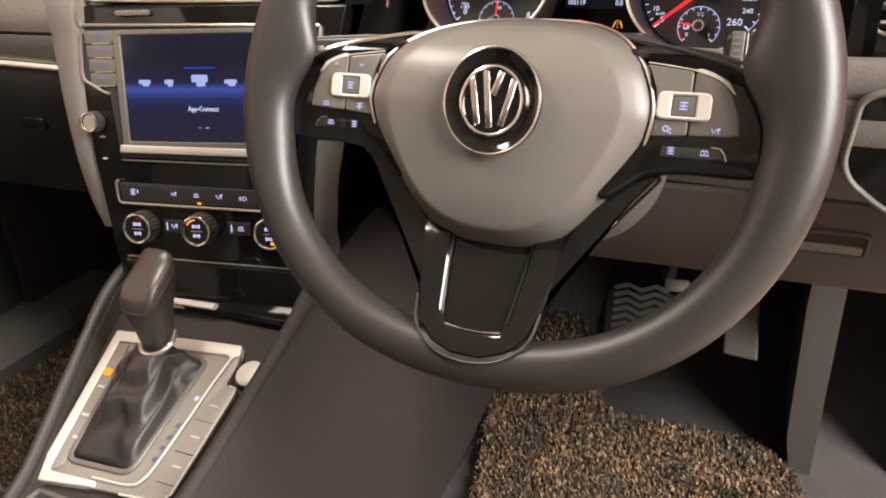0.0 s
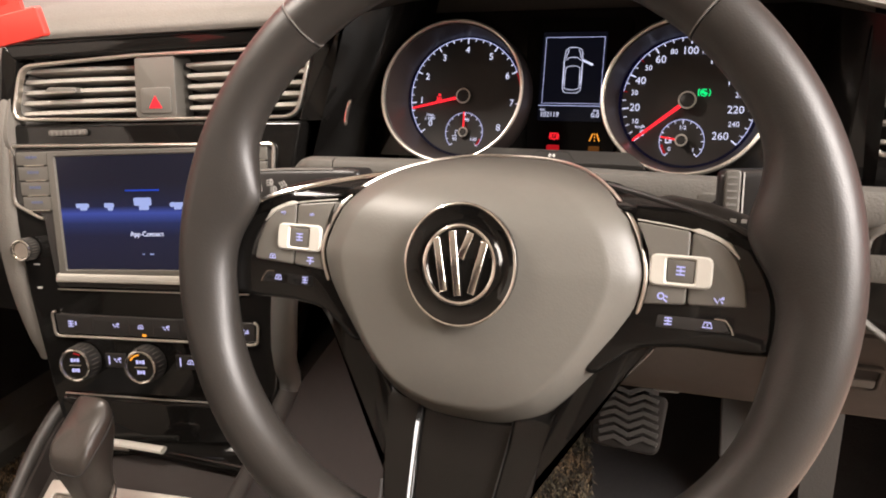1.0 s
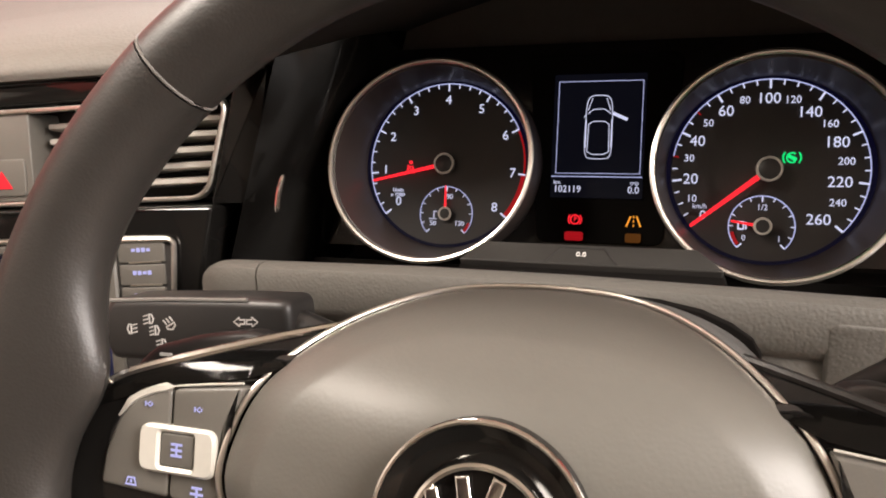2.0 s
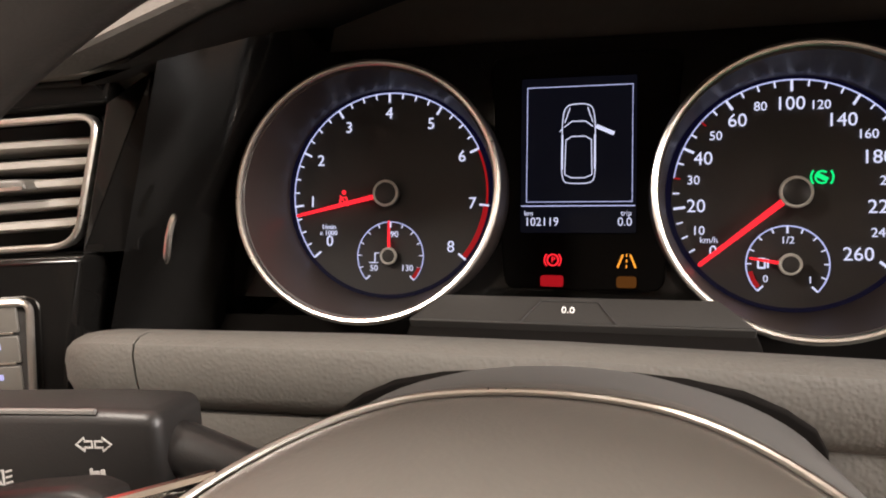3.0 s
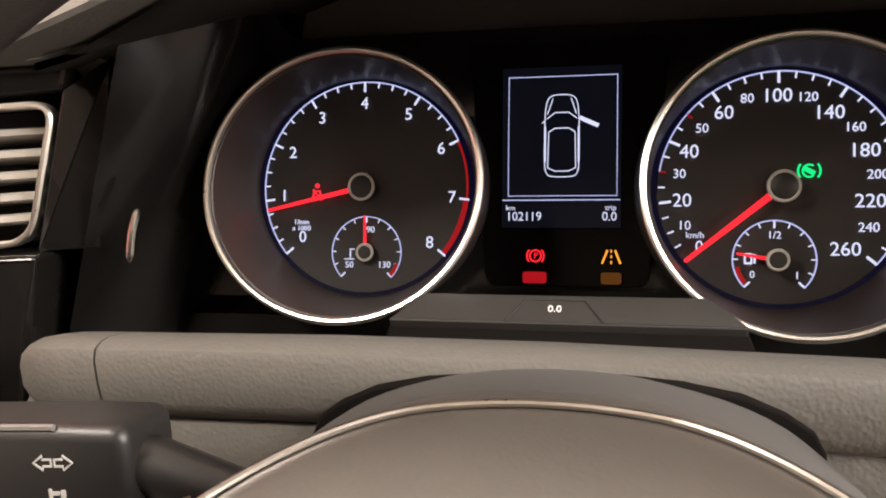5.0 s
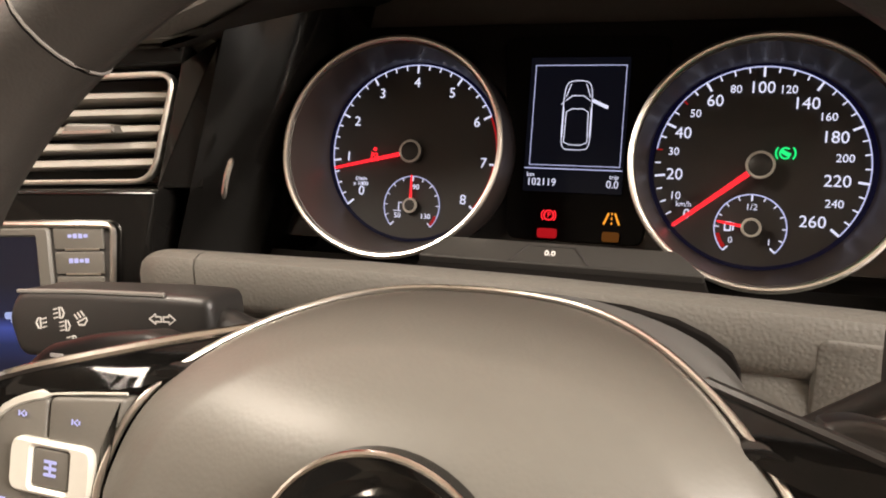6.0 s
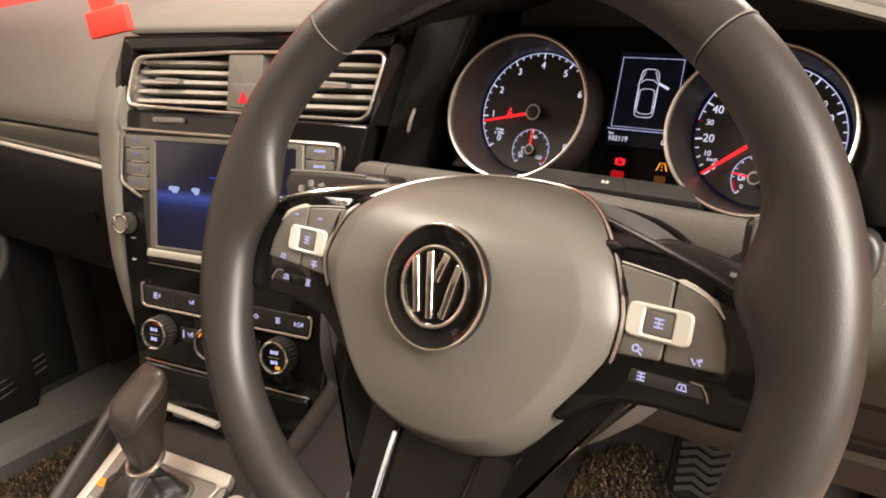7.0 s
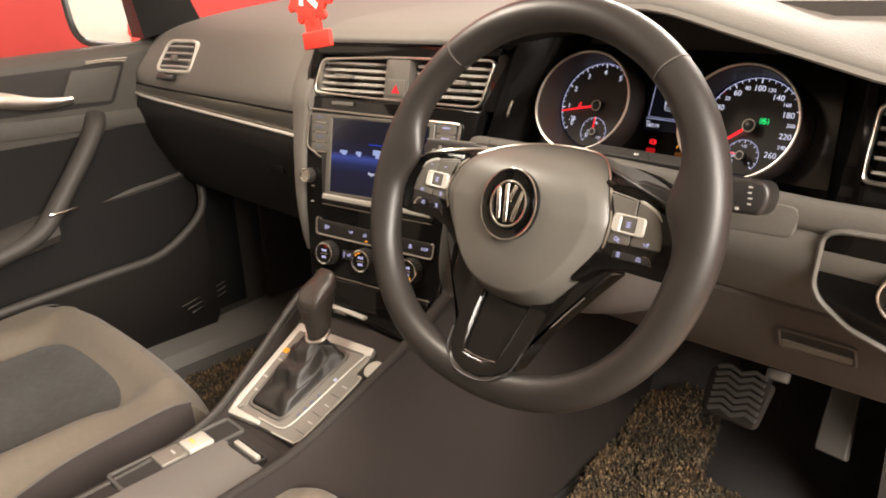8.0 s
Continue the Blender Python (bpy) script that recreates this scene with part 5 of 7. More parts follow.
frame_ring(bm, offset(vo, 0.0012), offset(vo, -0.0016), -0.004, 0.0036, 0.0008)
part("vent_frame", bm, SATIN, vents, "satin chrome frame")
bm = bmesh.new()
prism(bm, offset(vo, 0.001), -0.060, -0.035)
part("vent_back", bm, BLACK, vents)
for nm, x0, x1 in (("left", -0.1195, -0.003), ("right", 0.0375, 0.1555)):
    for k in range(5):
        b = 0.1055 + 0.0092 * k
        shift = (b - 0.122) * 0.26
        a0, a1 = x0 + (shift if nm == "left" else 0) + 0.004, x1 + (shift if nm == "right" else 0) - 0.003
        if nm == "right" and k == 0:
            a1 -= 0.001
        bm = bmesh.new()
        n = 10
        rows = []
        for j in range(n + 1):
            x = a0 + (a1 - a0) * j / n
            bow = -0.006 * (2 * j / n - 1) ** 2
            sec = [(-0.030, -0.0042), (-0.003, -0.0022), (-0.0004, -0.0014), (-0.0004, 0.0012), (-0.004, 0.0020), (-0.030, -0.0008)]
            rows.append([(x, b + dy, dz + bow - 0.003) for dz, dy in sec])
        loft(bm, rows)
        slat = part("slat", bm, SLAT, vents)
    xc = -0.071 if nm == "left" else 0.108
    bm = bmesh.new()
    prism(bm, fillet([(xc - 0.016, 0.1205), (xc + 0.016, 0.1215), (xc + 0.014, 0.1265), (xc - 0.012, 0.1275)], 0.002), -0.02, 0.004, 0.0015)
    part("vent_tab", bm, BUTTON, vents, "small sliding tab")
    bm = bmesh.new()
    bar(bm, xc, 0.1225, 0.028, 0.0016, 0.0046)
    part("tab_edge", bm, SATIN, vents)
hazard = thing("hazard_switch", VENTM, "grey hazard warning switch with red triangle", "switch")
plate([(-0.0035, 0.0985), (0.0345, 0.0978), (0.0360, 0.1508), (-0.0005, 0.1500)], -0.03, 0.0015, BUTTON, "switch_panel", hazard)
key = plate([(0.002, 0.1015), (0.0305, 0.1010), (0.0315, 0.1235), (0.003, 0.1235)], -0.01, 0.0030, BUTTON, "switch_key", hazard)
bm = bmesh.new()
prism(bm, ccw([(0.0105, 0.1060), (0.0225, 0.1058), (0.0165, 0.1165)]), 0.0026, 0.0036)
part("hazard_triangle", bm, L_RED, key, "glowing red triangle")
for x0 in (-0.085, 0.095):
    bm = bmesh.new()
    block(bm, x0, x0 + 0.036, 0.0845, 0.0900, -0.002, 0.008, 0.002)
    wheelette = part("vent_wheel", bm, BUTTON, vents, "ribbed thumb wheel under the vent")
    for k in range(7):
        bm = bmesh.new()
        bar(bm, x0 + 0.005 + 0.0044 * k, 0.0872, 0.0016, 0.0042, 0.0088)
        part("wheel_rib", bm, TRIM, wheelette)

# screen unit
unit = thing("infotainment_unit", STACK, "infotainment unit with lit blue screen in chrome frame", "car radio")
plate([(-0.1225, 0.075), (-0.1275, 0.026), (-0.1015, 0.0135), (-0.0955, -0.052), (0.0935, -0.055), (0.0985, 0.010), (0.1225, 0.022), (0.1245, 0.0705)], -0.01, 0.0022, BLACK, "unit_body", unit, bevel=0.001)
bm = bmesh.new()
pts = [(-0.0955, 0.0110), (-0.1035, 0.0118), (-0.1285, 0.0250), (-0.1255, 0.0770), (0.0, 0.0748), (0.1262, 0.0725), (0.1215, 0.0215), (0.1000, 0.0088), (0.093, 0.008)]
path = fillet(pts, [0.0, 0.004, 0.006, 0.005, 0.001, 0.005, 0.006, 0.004, 0.0], 4)
sweep(bm, [(x, y, 0.0035) for x, y in path[5:-5]], 0.0017, 8)
part("unit_chrome", bm, SATIN, unit, "satin chrome frame line")
for s, x0, x1 in ((-1, -0.1215, -0.0905), (1, 0.0905, 0.1195)):
    for k in range(4):
        y1 = 0.0715 - 0.0135 * k
        sh = (0.0735 - y1) * 0.05 * -s
        xa, xb = x0 + (sh if s < 0 else 0), x1 + (0 if s < 0 else sh)
        kb = plate([(xa, y1 - 0.0122), (xb, y1 - 0.0122), (xb, y1), (xa, y1)], 0.0, 0.0036, BUTTON, "side_key", unit, r=0.0012, bevel=0.0006)
        bm = bmesh.new()
        for j in range(4):
            bar(bm, (xa + xb) / 2 + (j - 1.5) * 0.0031, y1 - 0.0048, 0.0023, 0.0026 if (j + k) % 3 else 0.0019, 0.0040)
        part("key_text", bm, L_ICON if s > 0 else L_DIM, kb, "small unreadable backlit lettering")
        bm = bmesh.new()
        bar(bm, (xa + xb) / 2 + 0.002, y1 - 0.0122, 0.020, 0.0009, 0.0040)
        part("key_line", bm, SATIN, kb)
bm = bmesh.new()
frame_ring(bm, rrect(0.1790, 0.1135, 0.003, -0.0010, 0.0150), rrect(0.1620, 0.1020, 0.001, -0.0010, 0.0155), 0.0, 0.0046, 0.0012)
part("screen_bezel", bm, BUTTON, unit, "dark grey bezel")
bm = bmesh.new()
prism(bm, rrect(0.1630, 0.1030, 0.001, -0.0010, 0.0155), 0.0005, 0.0030)
screen = part("screen", bm, SCREEN, unit, "lit screen with a blue menu")
for x, w, h in ((-0.060, 0.013, 0.0065), (-0.0335, 0.0095, 0.0070), (-0.0005, 0.017, 0.0115), (0.032, 0.013, 0.0065), (0.062, 0.011, 0.0065)):
    y = 0.0225 if w < 0.016 else 0.0255
    bm = bmesh.new()
    bar(bm, x, y, w, h * 0.62, 0.0034, r=0.0015)
    bar(bm, x + 0.001, y - h * 0.45, w * 0.55, h * 0.4, 0.0034, r=0.001)
    part("menu_icon", bm, L_SCREENICON, screen, "pale blue menu icon")
bm = bmesh.new()
bar(bm, 0.0, 0.0355, 0.033, 0.0013, 0.0034)
part("menu_line", bm, L_SCREENBLUE, screen, "bright blue line over the chosen icon")
write("menu_text", "App-Connect", 0.0066, L_WHITE, screen, 0.001, -0.0035, 0.0033, squeeze=0.9)
bm = bmesh.new()
bar(bm, 0.004, -0.0215, 0.004, 0.0010, 0.0034)
bar(bm, -0.004, -0.0215, 0.0022, 0.0007, 0.0034)
part("page_mark", bm, L_SCREENICON, screen)
bm = bmesh.new()
prism(bm, fillet(ccw([(-0.0925, -0.0390), (0.0905, -0.0420), (0.0905, -0.0500), (-0.0945, -0.0470)]), 0.0015), 0.0, 0.0062, 0.0018)
part("lower_bar", bm, SILVER, unit, "silver bar under the screen")
bm = bmesh.new()
sweep(bm, [(-0.0955, -0.0545, 0.0012), (0.0, -0.0565, 0.0012), (0.0925, -0.0580, 0.0012)], 0.0008, 6)
part("slot_line", bm, SATIN, unit)


def knob(name, x, y, r, h, label, parent, face=True):
    bm = bmesh.new()
    revolve(bm, [(0.0003, 0.0), (r * 1.08, 0.0), (r * 1.02, h * 0.35), (r, h * 0.85), (r * 0.93, h), (r * 0.84, h), (r * 0.80, h - 0.0016), (0.0003, h - 0.0016)], 36, Matrix.Translation((x, y, 0.001)))
    k = part(name, bm, STALK if face else CHROME, parent, label)
    bm = bmesh.new()
    sweep(bm, [(x + r * 0.90 * math.cos(2 * math.pi * j / 36), y + r * 0.90 * math.sin(2 * math.pi * j / 36), 0.001 + h) for j in range(36)], 0.0012, 8, True)
    part("knob_ring", bm, CHROME, k)
    for j in range(24):
        a = 2 * math.pi * j / 24
        bm = bmesh.new()
        sweep(bm, [(x + r * 1.03 * math.cos(a), y + r * 1.03 * math.sin(a), 0.003), (x + r * 1.0 * math.cos(a), y + r * 1.0 * math.sin(a), h * 0.88)], 0.0005, 4)
        part("knob_rib", bm, BUTTON, k)
    return k


vol = knob("volume_knob", -0.1205, -0.0165, 0.0098, 0.012, "small round volume knob", unit)
bm = bmesh.new()
disc(bm, 0.0072, 0.0122, -0.1205, -0.0165, 24)
part("knob_face", bm, SATIN, vol)
tune = knob("tuning_knob", 0.117, -0.0195, 0.0098, 0.012, "small round tuning knob", unit)
bm = bmesh.new()
disc(bm, 0.0072, 0.0122, 0.117, -0.0195, 24)
part("knob_face", bm, SATIN, tune)
bm = bmesh.new()
bar(bm, -0.116, -0.0315, 0.006, 0.0015, 0.0006)
part("knob_text", bm, GREYMARK, unit)
bm = bmesh.new()
bar(bm, -0.1155, -0.0535, 0.005, 0.0018, 0.0006)
part("knob_text", bm, GREYMARK, unit)

climate = thing("climate_panel", STACK, "climate control panel with three lit round knobs", "climate control")
plate([(-0.102, -0.0775), (0.0965, -0.0835), (0.095, -0.1010), (-0.100, -0.0965)], -0.002, 0.0022, STALK, "key_strip", climate, r=0.002)
bm = bmesh.new()
path = fillet([(-0.088, -0.0752), (-0.1045, -0.0756), (-0.1030, -0.0985), (0.0975, -0.1035), (0.0995, -0.0840), (0.0900, -0.0822)], [0, 0.004, 0.005, 0.005, 0.004, 0], 4)
sweep(bm, [(x, y, 0.0024) for x, y in path[5:-5]], 0.0014, 8)
part("row_chrome", bm, SATIN, climate, "chrome line round the key row")
for x, w in ((-0.086, 0.010), (-0.040, 0.0055), (-0.015, 0.0055), (0.010, 0.0060), (0.036, 0.0070), (0.062, 0.006), (0.084, 0.009)):
    y = -0.0865 - (x + 0.086) * 0.03
    bm = bmesh.new()
    glyph(bm, x, y - 0.0004, min(w, 0.0068), 0.0027, int(abs(x) * 1000) % 6)
    if w > 0.008:
        bar(bm, x + 0.0052, y, 0.0012, 0.0036, 0.0027)
    part("row_mark", bm, L_ICON, climate, "small backlit key mark")
for x in (-0.064, -0.0275, -0.0025, 0.023, 0.049, 0.073):
    bm = bmesh.new()
    bar(bm, x, -0.0885 - (x + 0.086) * 0.03, 0.0008, 0.0160, 0.0026)
    part("row_gap", bm, BLACK, climate)
bm = bmesh.new()
bar(bm, -0.012, -0.0968, 0.004, 0.0022, 0.0028)
part("row_lamp", bm, L_AMBER, climate, "small amber lamp")
for x, tint in ((-0.0765, "cold"), (-0.0105, "fan"), (0.0675, "warm")):
    k = knob("climate_knob", x, -0.1225, 0.0160, 0.015, "round knob with lit face and chrome ring", climate)
    bm = bmesh.new()
    disc(bm, 0.0130, 0.0148, x, -0.1225, 28)
    kf = part("knob_face", bm, GLOSS, k)
    for dy, w in ((0.0045, 0.0085), (-0.0050, 0.0075)):
        bm = bmesh.new()
        for j in range(3):
            bar(bm, x + (j - 1) * w * 0.36, -0.1225 + dy, w * 0.26, 0.0036 if j != 1 else 0.0028, 0.0152)
        part("knob_mark", bm, L_ICON, k, "bluish backlit symbol")
    bm = bmesh.new()
    bar(bm, x, -0.1228, 0.012, 0.0010, 0.0152)
    part("knob_line", bm, SATIN, k)
    bm = bmesh.new()
    if tint == "fan":
        strip(bm, arc(150, 95, 0.0112, x, -0.1225, 8), 0.0014, 0.0152)
        part("knob_arc", bm, L_AMBER, k)
    elif tint == "warm":
        bar(bm, x + 0.004, -0.1225 - 0.0095, 0.005, 0.003, 0.0152)
        part("knob_arc", bm, L_AMBER, k)
    else:
        strip(bm, arc(95, 60, 0.0108, x, -0.1225, 6), 0.0012, 0.0152)
        part("knob_arc", bm, L_DIMRED, k)
for x, w in ((-0.0445, 0.015), (0.0290, 0.019)):
    kb = plate([(x - w / 2 - 0.003, -0.1285), (x + w / 2 + 0.003, -0.1285), (x + w / 2 + 0.003, -0.1150), (x - w / 2 - 0.003, -0.1150)], -0.001, 0.0016, STALK, "small_key", climate, r=0.001, bevel=0.0005)
    bm = bmesh.new()
    glyph(bm, x + 0.002, -0.1215, 0.0062, 0.0020, 3 if x > 0 else 4)
    bar(bm, x - w * 0.42, -0.1215, 0.0012, 0.0080, 0.0020)
    part("small_key_mark", bm, L_ICON, kb)
# storage lid below, with its chrome strip
plate([(-0.094, -0.236), (0.094, -0.240), (0.100, -0.1620), (-0.103, -0.1560)], -0.004, 0.006, GLOSS, "storage_lid", stack, "glossy black lid of the storage box", bevel=0.003, r=0.006)
bm = bmesh.new()
sweep(bm, [(-0.100, -0.1545, 0.002), (0.0, -0.1575, 0.003), (0.098, -0.1605, 0.002)], 0.0009, 6)
part("lid_line", bm, SATIN, stack)
bm = bmesh.new()
prism(bm, fillet([(-0.060, -0.2030), (0.045, -0.2050), (0.045, -0.2090), (-0.060, -0.2070)], 0.001), 0.004, 0.0085, 0.001)
part("lid_grip", bm, SATIN, stack, "slim chrome grip on the lid")

# ---- centre console with the gear selector ----
console = thing("centre_console", IDENT, "dark grey plastic centre console between the seats", "centre console")
STATIONS = [(0.66, -0.44, 0.440, -0.235, 0.440), (0.40, -0.455, 0.450, -0.225, 0.455), (0.23, -0.470, 0.470, -0.215, 0.485), (0.16, -0.482, 0.440, -0.230, 0.455), (0.10, -0.482, 0.414, -0.233, 0.418), (0.05, -0.470, 0.390, -0.236, 0.393), (0.0, -0.453, 0.367, -0.236, 0.374), (-0.05, -0.434, 0.346, -0.234, 0.358),
            (-0.10, -0.414, 0.330, -0.231, 0.347), (-0.16, -0.400, 0.322, -0.230, 0.341), (-0.25, -0.390, 0.319, -0.229, 0.338), (-0.50, -0.385, 0.318, -0.228, 0.336)]


def shift_plane(y):
    return 0.382 + (y - 0.06) * math.tan(radians(23)) if y > -0.09 else 0.3185


bm = bmesh.new()
rings = []
for y, xl, zl, xr, zr in STATIONS:
    zt = min(shift_plane(y) - 0.006, zl + 0.01) if y < 0.3 else zl
    rings.append([(x, y, z) for x, z in ((-0.515, 0.03), (xl - 0.022, zl - 0.12), (xl - 0.008, zl - 0.03), (xl, zl - 0.004), (xl + 0.016, zl - 0.004), (xl + 0.022, zt), (xr - 0.022, zt), (xr - 0.016, zr - 0.004), (xr, zr - 0.004), (xr + 0.010, zr - 0.03), (xr + 0.022, zr - 0.12), (-0.185, 0.03))])
loft(bm, rings)
part("console_body", bm, CONSOLE, console, sharp=50)
FLANK_KNOTS = [(0.470, -0.4955, -0.4785, 0.1220), (0.490, -0.5000, -0.4785, 0.1205), (0.540, -0.5065, -0.4805, 0.1205), (0.600, -0.513, -0.4825, 0.1275), (0.640, -0.518, -0.4820, 0.1350), (0.664, -0.521, -0.4800, 0.1392), (0.694, -0.524, -0.4775, 0.1440), (0.728, -0.526, -0.4765, 0.1614), (0.757, -0.528, -0.4765, 0.1884), (0.770, -0.528, -0.4765, 0.2120), (0.778, -0.528, -0.4765, 0.2310), (0.786, -0.528, -0.4765, 0.2680)]
FLANK = [tuple(spline(z, [(k[0], k[j]) for k in FLANK_KNOTS]) if j else z for j in range(4)) for z in np.linspace(0.470, 0.786, 44)]
for nm, ix, iz, up in (("left", 1, 2, -1), ("right", 3, 4, 1)):
    path = [(s[ix] - up * 0.006, s[0], s[iz] - 0.003) for s in STATIONS[3:]]
    if nm == "left":
        path = [(-0.4865, 0.240, 0.7720), (-0.4880, 0.200, 0.7520), (-0.4905, 0.1715, 0.7200), (-0.4935, 0.1555, 0.692), (-0.4955, 0.1475, 0.66), (-0.4965, 0.138, 0.60), (-0.493, 0.130, 0.54), (-0.489, 0.130, 0.49)] + path
        rad = [0.010, 0.012, 0.0130, 0.0135, 0.0135, 0.0125, 0.0115, 0.0105, 0.009, 0.0075] + [0.0062] * len(path)
    else:
        path = [(-0.207, 0.196, 0.634), (-0.213, 0.170, 0.600), (-0.222, 0.157, 0.545), (-0.230, 0.155, 0.49)] + path
        rad = [0.011, 0.0125, 0.0115, 0.0105, 0.009, 0.0075] + [0.0062] * len(path)
    sm = smooth_open(path, 5)
    rr = [rad[min(len(rad) - 1, k // 5)] for k in range(len(sm))]
    cut = (8 if nm == "left" else 4) * 5
    if nm == "left":
        bm = bmesh.new()
        rows = []
        for z, x0, x1, y in FLANK:
            r = min(0.010, 0.45 * (x1 - x0))
            soft = min(0.007, r)
            rows.append([(x0, y + 0.040, z), (x0, y + soft, z), (x0 + 0.3 * soft, y + 0.3 * soft, z), (x0 + soft, y, z)] + [(x1 - r + r * math.sin(a), y + r - r * math.cos(a), z) for a in [radians(15 * k) for k in range(7)]] + [(x1, y + 0.040, z)])
        loft(bm, rows)
        part("stack_side_trim", bm, SOFT_TOP, dash, "grey padding flowing down beside the stack")
    pieces = [("console_trim", cut - (2 if nm == "left" else 0), len(sm), LEDGEGREY if nm == "left" else HARD)] + ([("stack_side_trim", 0, cut + 1, COVER)] if nm == "right" else [])
    for piece, k0, k1, mt in pieces:
        bm = bmesh.new()
        sweep(bm, sm[k0:k1], rr[k0:k1], 12, up=(0.3 * up, -1, 0.25))
        part(piece, bm, mt, console, "grey rounded edge trim of the console")

# switch panel, cover and pocket behind the selector
bm = bmesh.new()
prism(bm, fillet(ccw([(-0.418, -0.088), (-0.250, -0.088), (-0.250, -0.49), (-0.380, -0.49), (-0.385, -0.26), (-0.396, -0.16)]), 0.005), 0.300, 0.3195, 0.002)
part("rear_panel", bm, HARD, console)
bm = bmesh.new()
prism(bm, rrect(0.098, 0.34, 0.006, -0.303, -0.292), 0.312, 0.3245, 0.002)
cover = part("cover", bm, TRIM, console, "grey sliding cover of the cup holder")
bm = bmesh.new()
frame_ring(bm, rrect(0.062, 0.018, 0.004, -0.308, -0.117), rrect(0.056, 0.012, 0.003, -0.308, -0.117), 0.318, 0.3262, 0.0006)
part("cover_recess", bm, BLACK, cover)
bm = bmesh.new()
prism(bm, rrect(0.050, 0.0070, 0.002, -0.309, -0.1165), 0.322, 0.3275, 0.0015)
part("cover_handle", bm, SILVER, cover, "small chrome pull")
bm = bmesh.new()
prism(bm, rrect(0.036, 0.150, 0.004, -0.3725, -0.172), 0.314, 0.3203, 0.001)
part("switch_well", bm, BLACK, console, "dark well for the parking brake switch")
bm = bmesh.new()
frame_ring(bm, rrect(0.044, 0.158, 0.006, -0.3725, -0.172), rrect(0.035, 0.149, 0.004, -0.3725, -0.172), 0.314, 0.3235, 0.0010)
part("well_frame", bm, COVER, console, "grey frame of the switch well")
bm = bmesh.new()
prism(bm, rrect(0.031, 0.033, 0.004, -0.3725, -0.148), 0.316, 0.3262, 0.003)
epb = part("parking_brake_switch", bm, SILVER, console, "silver parking brake switch")
bm = bmesh.new()
bar(bm, -0.3745, -0.152, 0.012, 0.004, 0.3267)
part("switch_mark", bm, YELLOWBOX, epb)
bm = bmesh.new()
prism(bm, rrect(0.031, 0.034, 0.003, -0.3725, -0.183), 0.316, 0.3255, 0.002)
hold = part("console_key", bm, PLATE, console, "grey key behind the parking brake switch")
bm = bmesh.new()
bar(bm, -0.3725, -0.178, 0.010, 0.0028, 0.3259)
part("key_mark", bm, GREYMARK, hold)

selector = thing("gear_selector", SHIFT, "automatic gear selector with leather boot and silver surround", "gear lever")
OUT = [(-0.074, 0.000), (0.0, 0.006), (0.073, 0.0115), (0.080, -0.006), (0.080, -0.0285), (0.0925, -0.0300), (0.0945, -0.036), (0.092, -0.138), (0.086, -0.145), (0.020, -0.1500), (-0.046, -0.158)]
bm = bmesh.new()
prism(bm, fillet(ccw(OUT), 0.004, 3), -0.006, 0.0025, 0.0012)
plate_ob = part("surround_plate", bm, PLATE, selector, "satin grey plate with printed marks")
# silver band along the left, front and rear of the plate
bm = bmesh.new()
band_out = [(-0.0755, 0.001), (0.074, 0.0130), (0.0785, 0.002), (0.0690, -0.004), (0.0660, -0.0005), (-0.063, -0.0105), (-0.0375, -0.1475), (0.016, -0.1445), (0.018, -0.1500), (-0.047, -0.1595)]
prism(bm, fillet(ccw(band_out), 0.0025, 3), -0.004, 0.0052, 0.0014)
part("surround_band", bm, SILVER, selector, "silver band round the plate")
bm = bmesh.new()
prism(bm, fillet(ccw([(-0.0632, -0.0125), (-0.050, -0.0118), (-0.0275, -0.140), (-0.034, -0.1462), (-0.0378, -0.1450)]), 0.001, 2), 0.0, 0.0046, 0.0006)
part("inner_band", bm, PLATE, selector, "grey inner band with printed marks")
bm = bmesh.new()
sweep(bm, smooth_open([(0.071, -0.002, 0.0042), (0.068, -0.030, 0.0042), (0.064, -0.100, 0.0042), (0.060, -0.130, 0.0042), (0.048, -0.1395, 0.0042), (0.010, -0.1425, 0.0042)], 5), 0.0012, 6)
part("band_line", bm, SILVER, selector)
bm = bmesh.new()
sweep(bm, [(0.0855, -0.0300, 0.003), (0.0925, -0.0308, 0.003), (0.0945, -0.037, 0.003), (0.0925, -0.136, 0.003), (0.087, -0.1445, 0.003), (0.045, -0.1485, 0.003)], 0.0012, 6)
part("band_line", bm, SILVER, selector)
BASE = fillet(ccw([(-0.046, -0.018), (0.047, -0.0105), (0.042, -0.130), (-0.027, -0.1335)]), 0.010, 4)
bm = bmesh.new()
frame_ring(bm, offset(BASE, 0.003), offset(BASE, -0.002), 0.0, 0.0052, 0.001)
part("boot_frame", bm, BUTTON, selector, "dark frame of the leather boot")
bm = bmesh.new()
cx, cy = 0.0165, -0.021
BASE = resample(BASE, 72)
rings = []
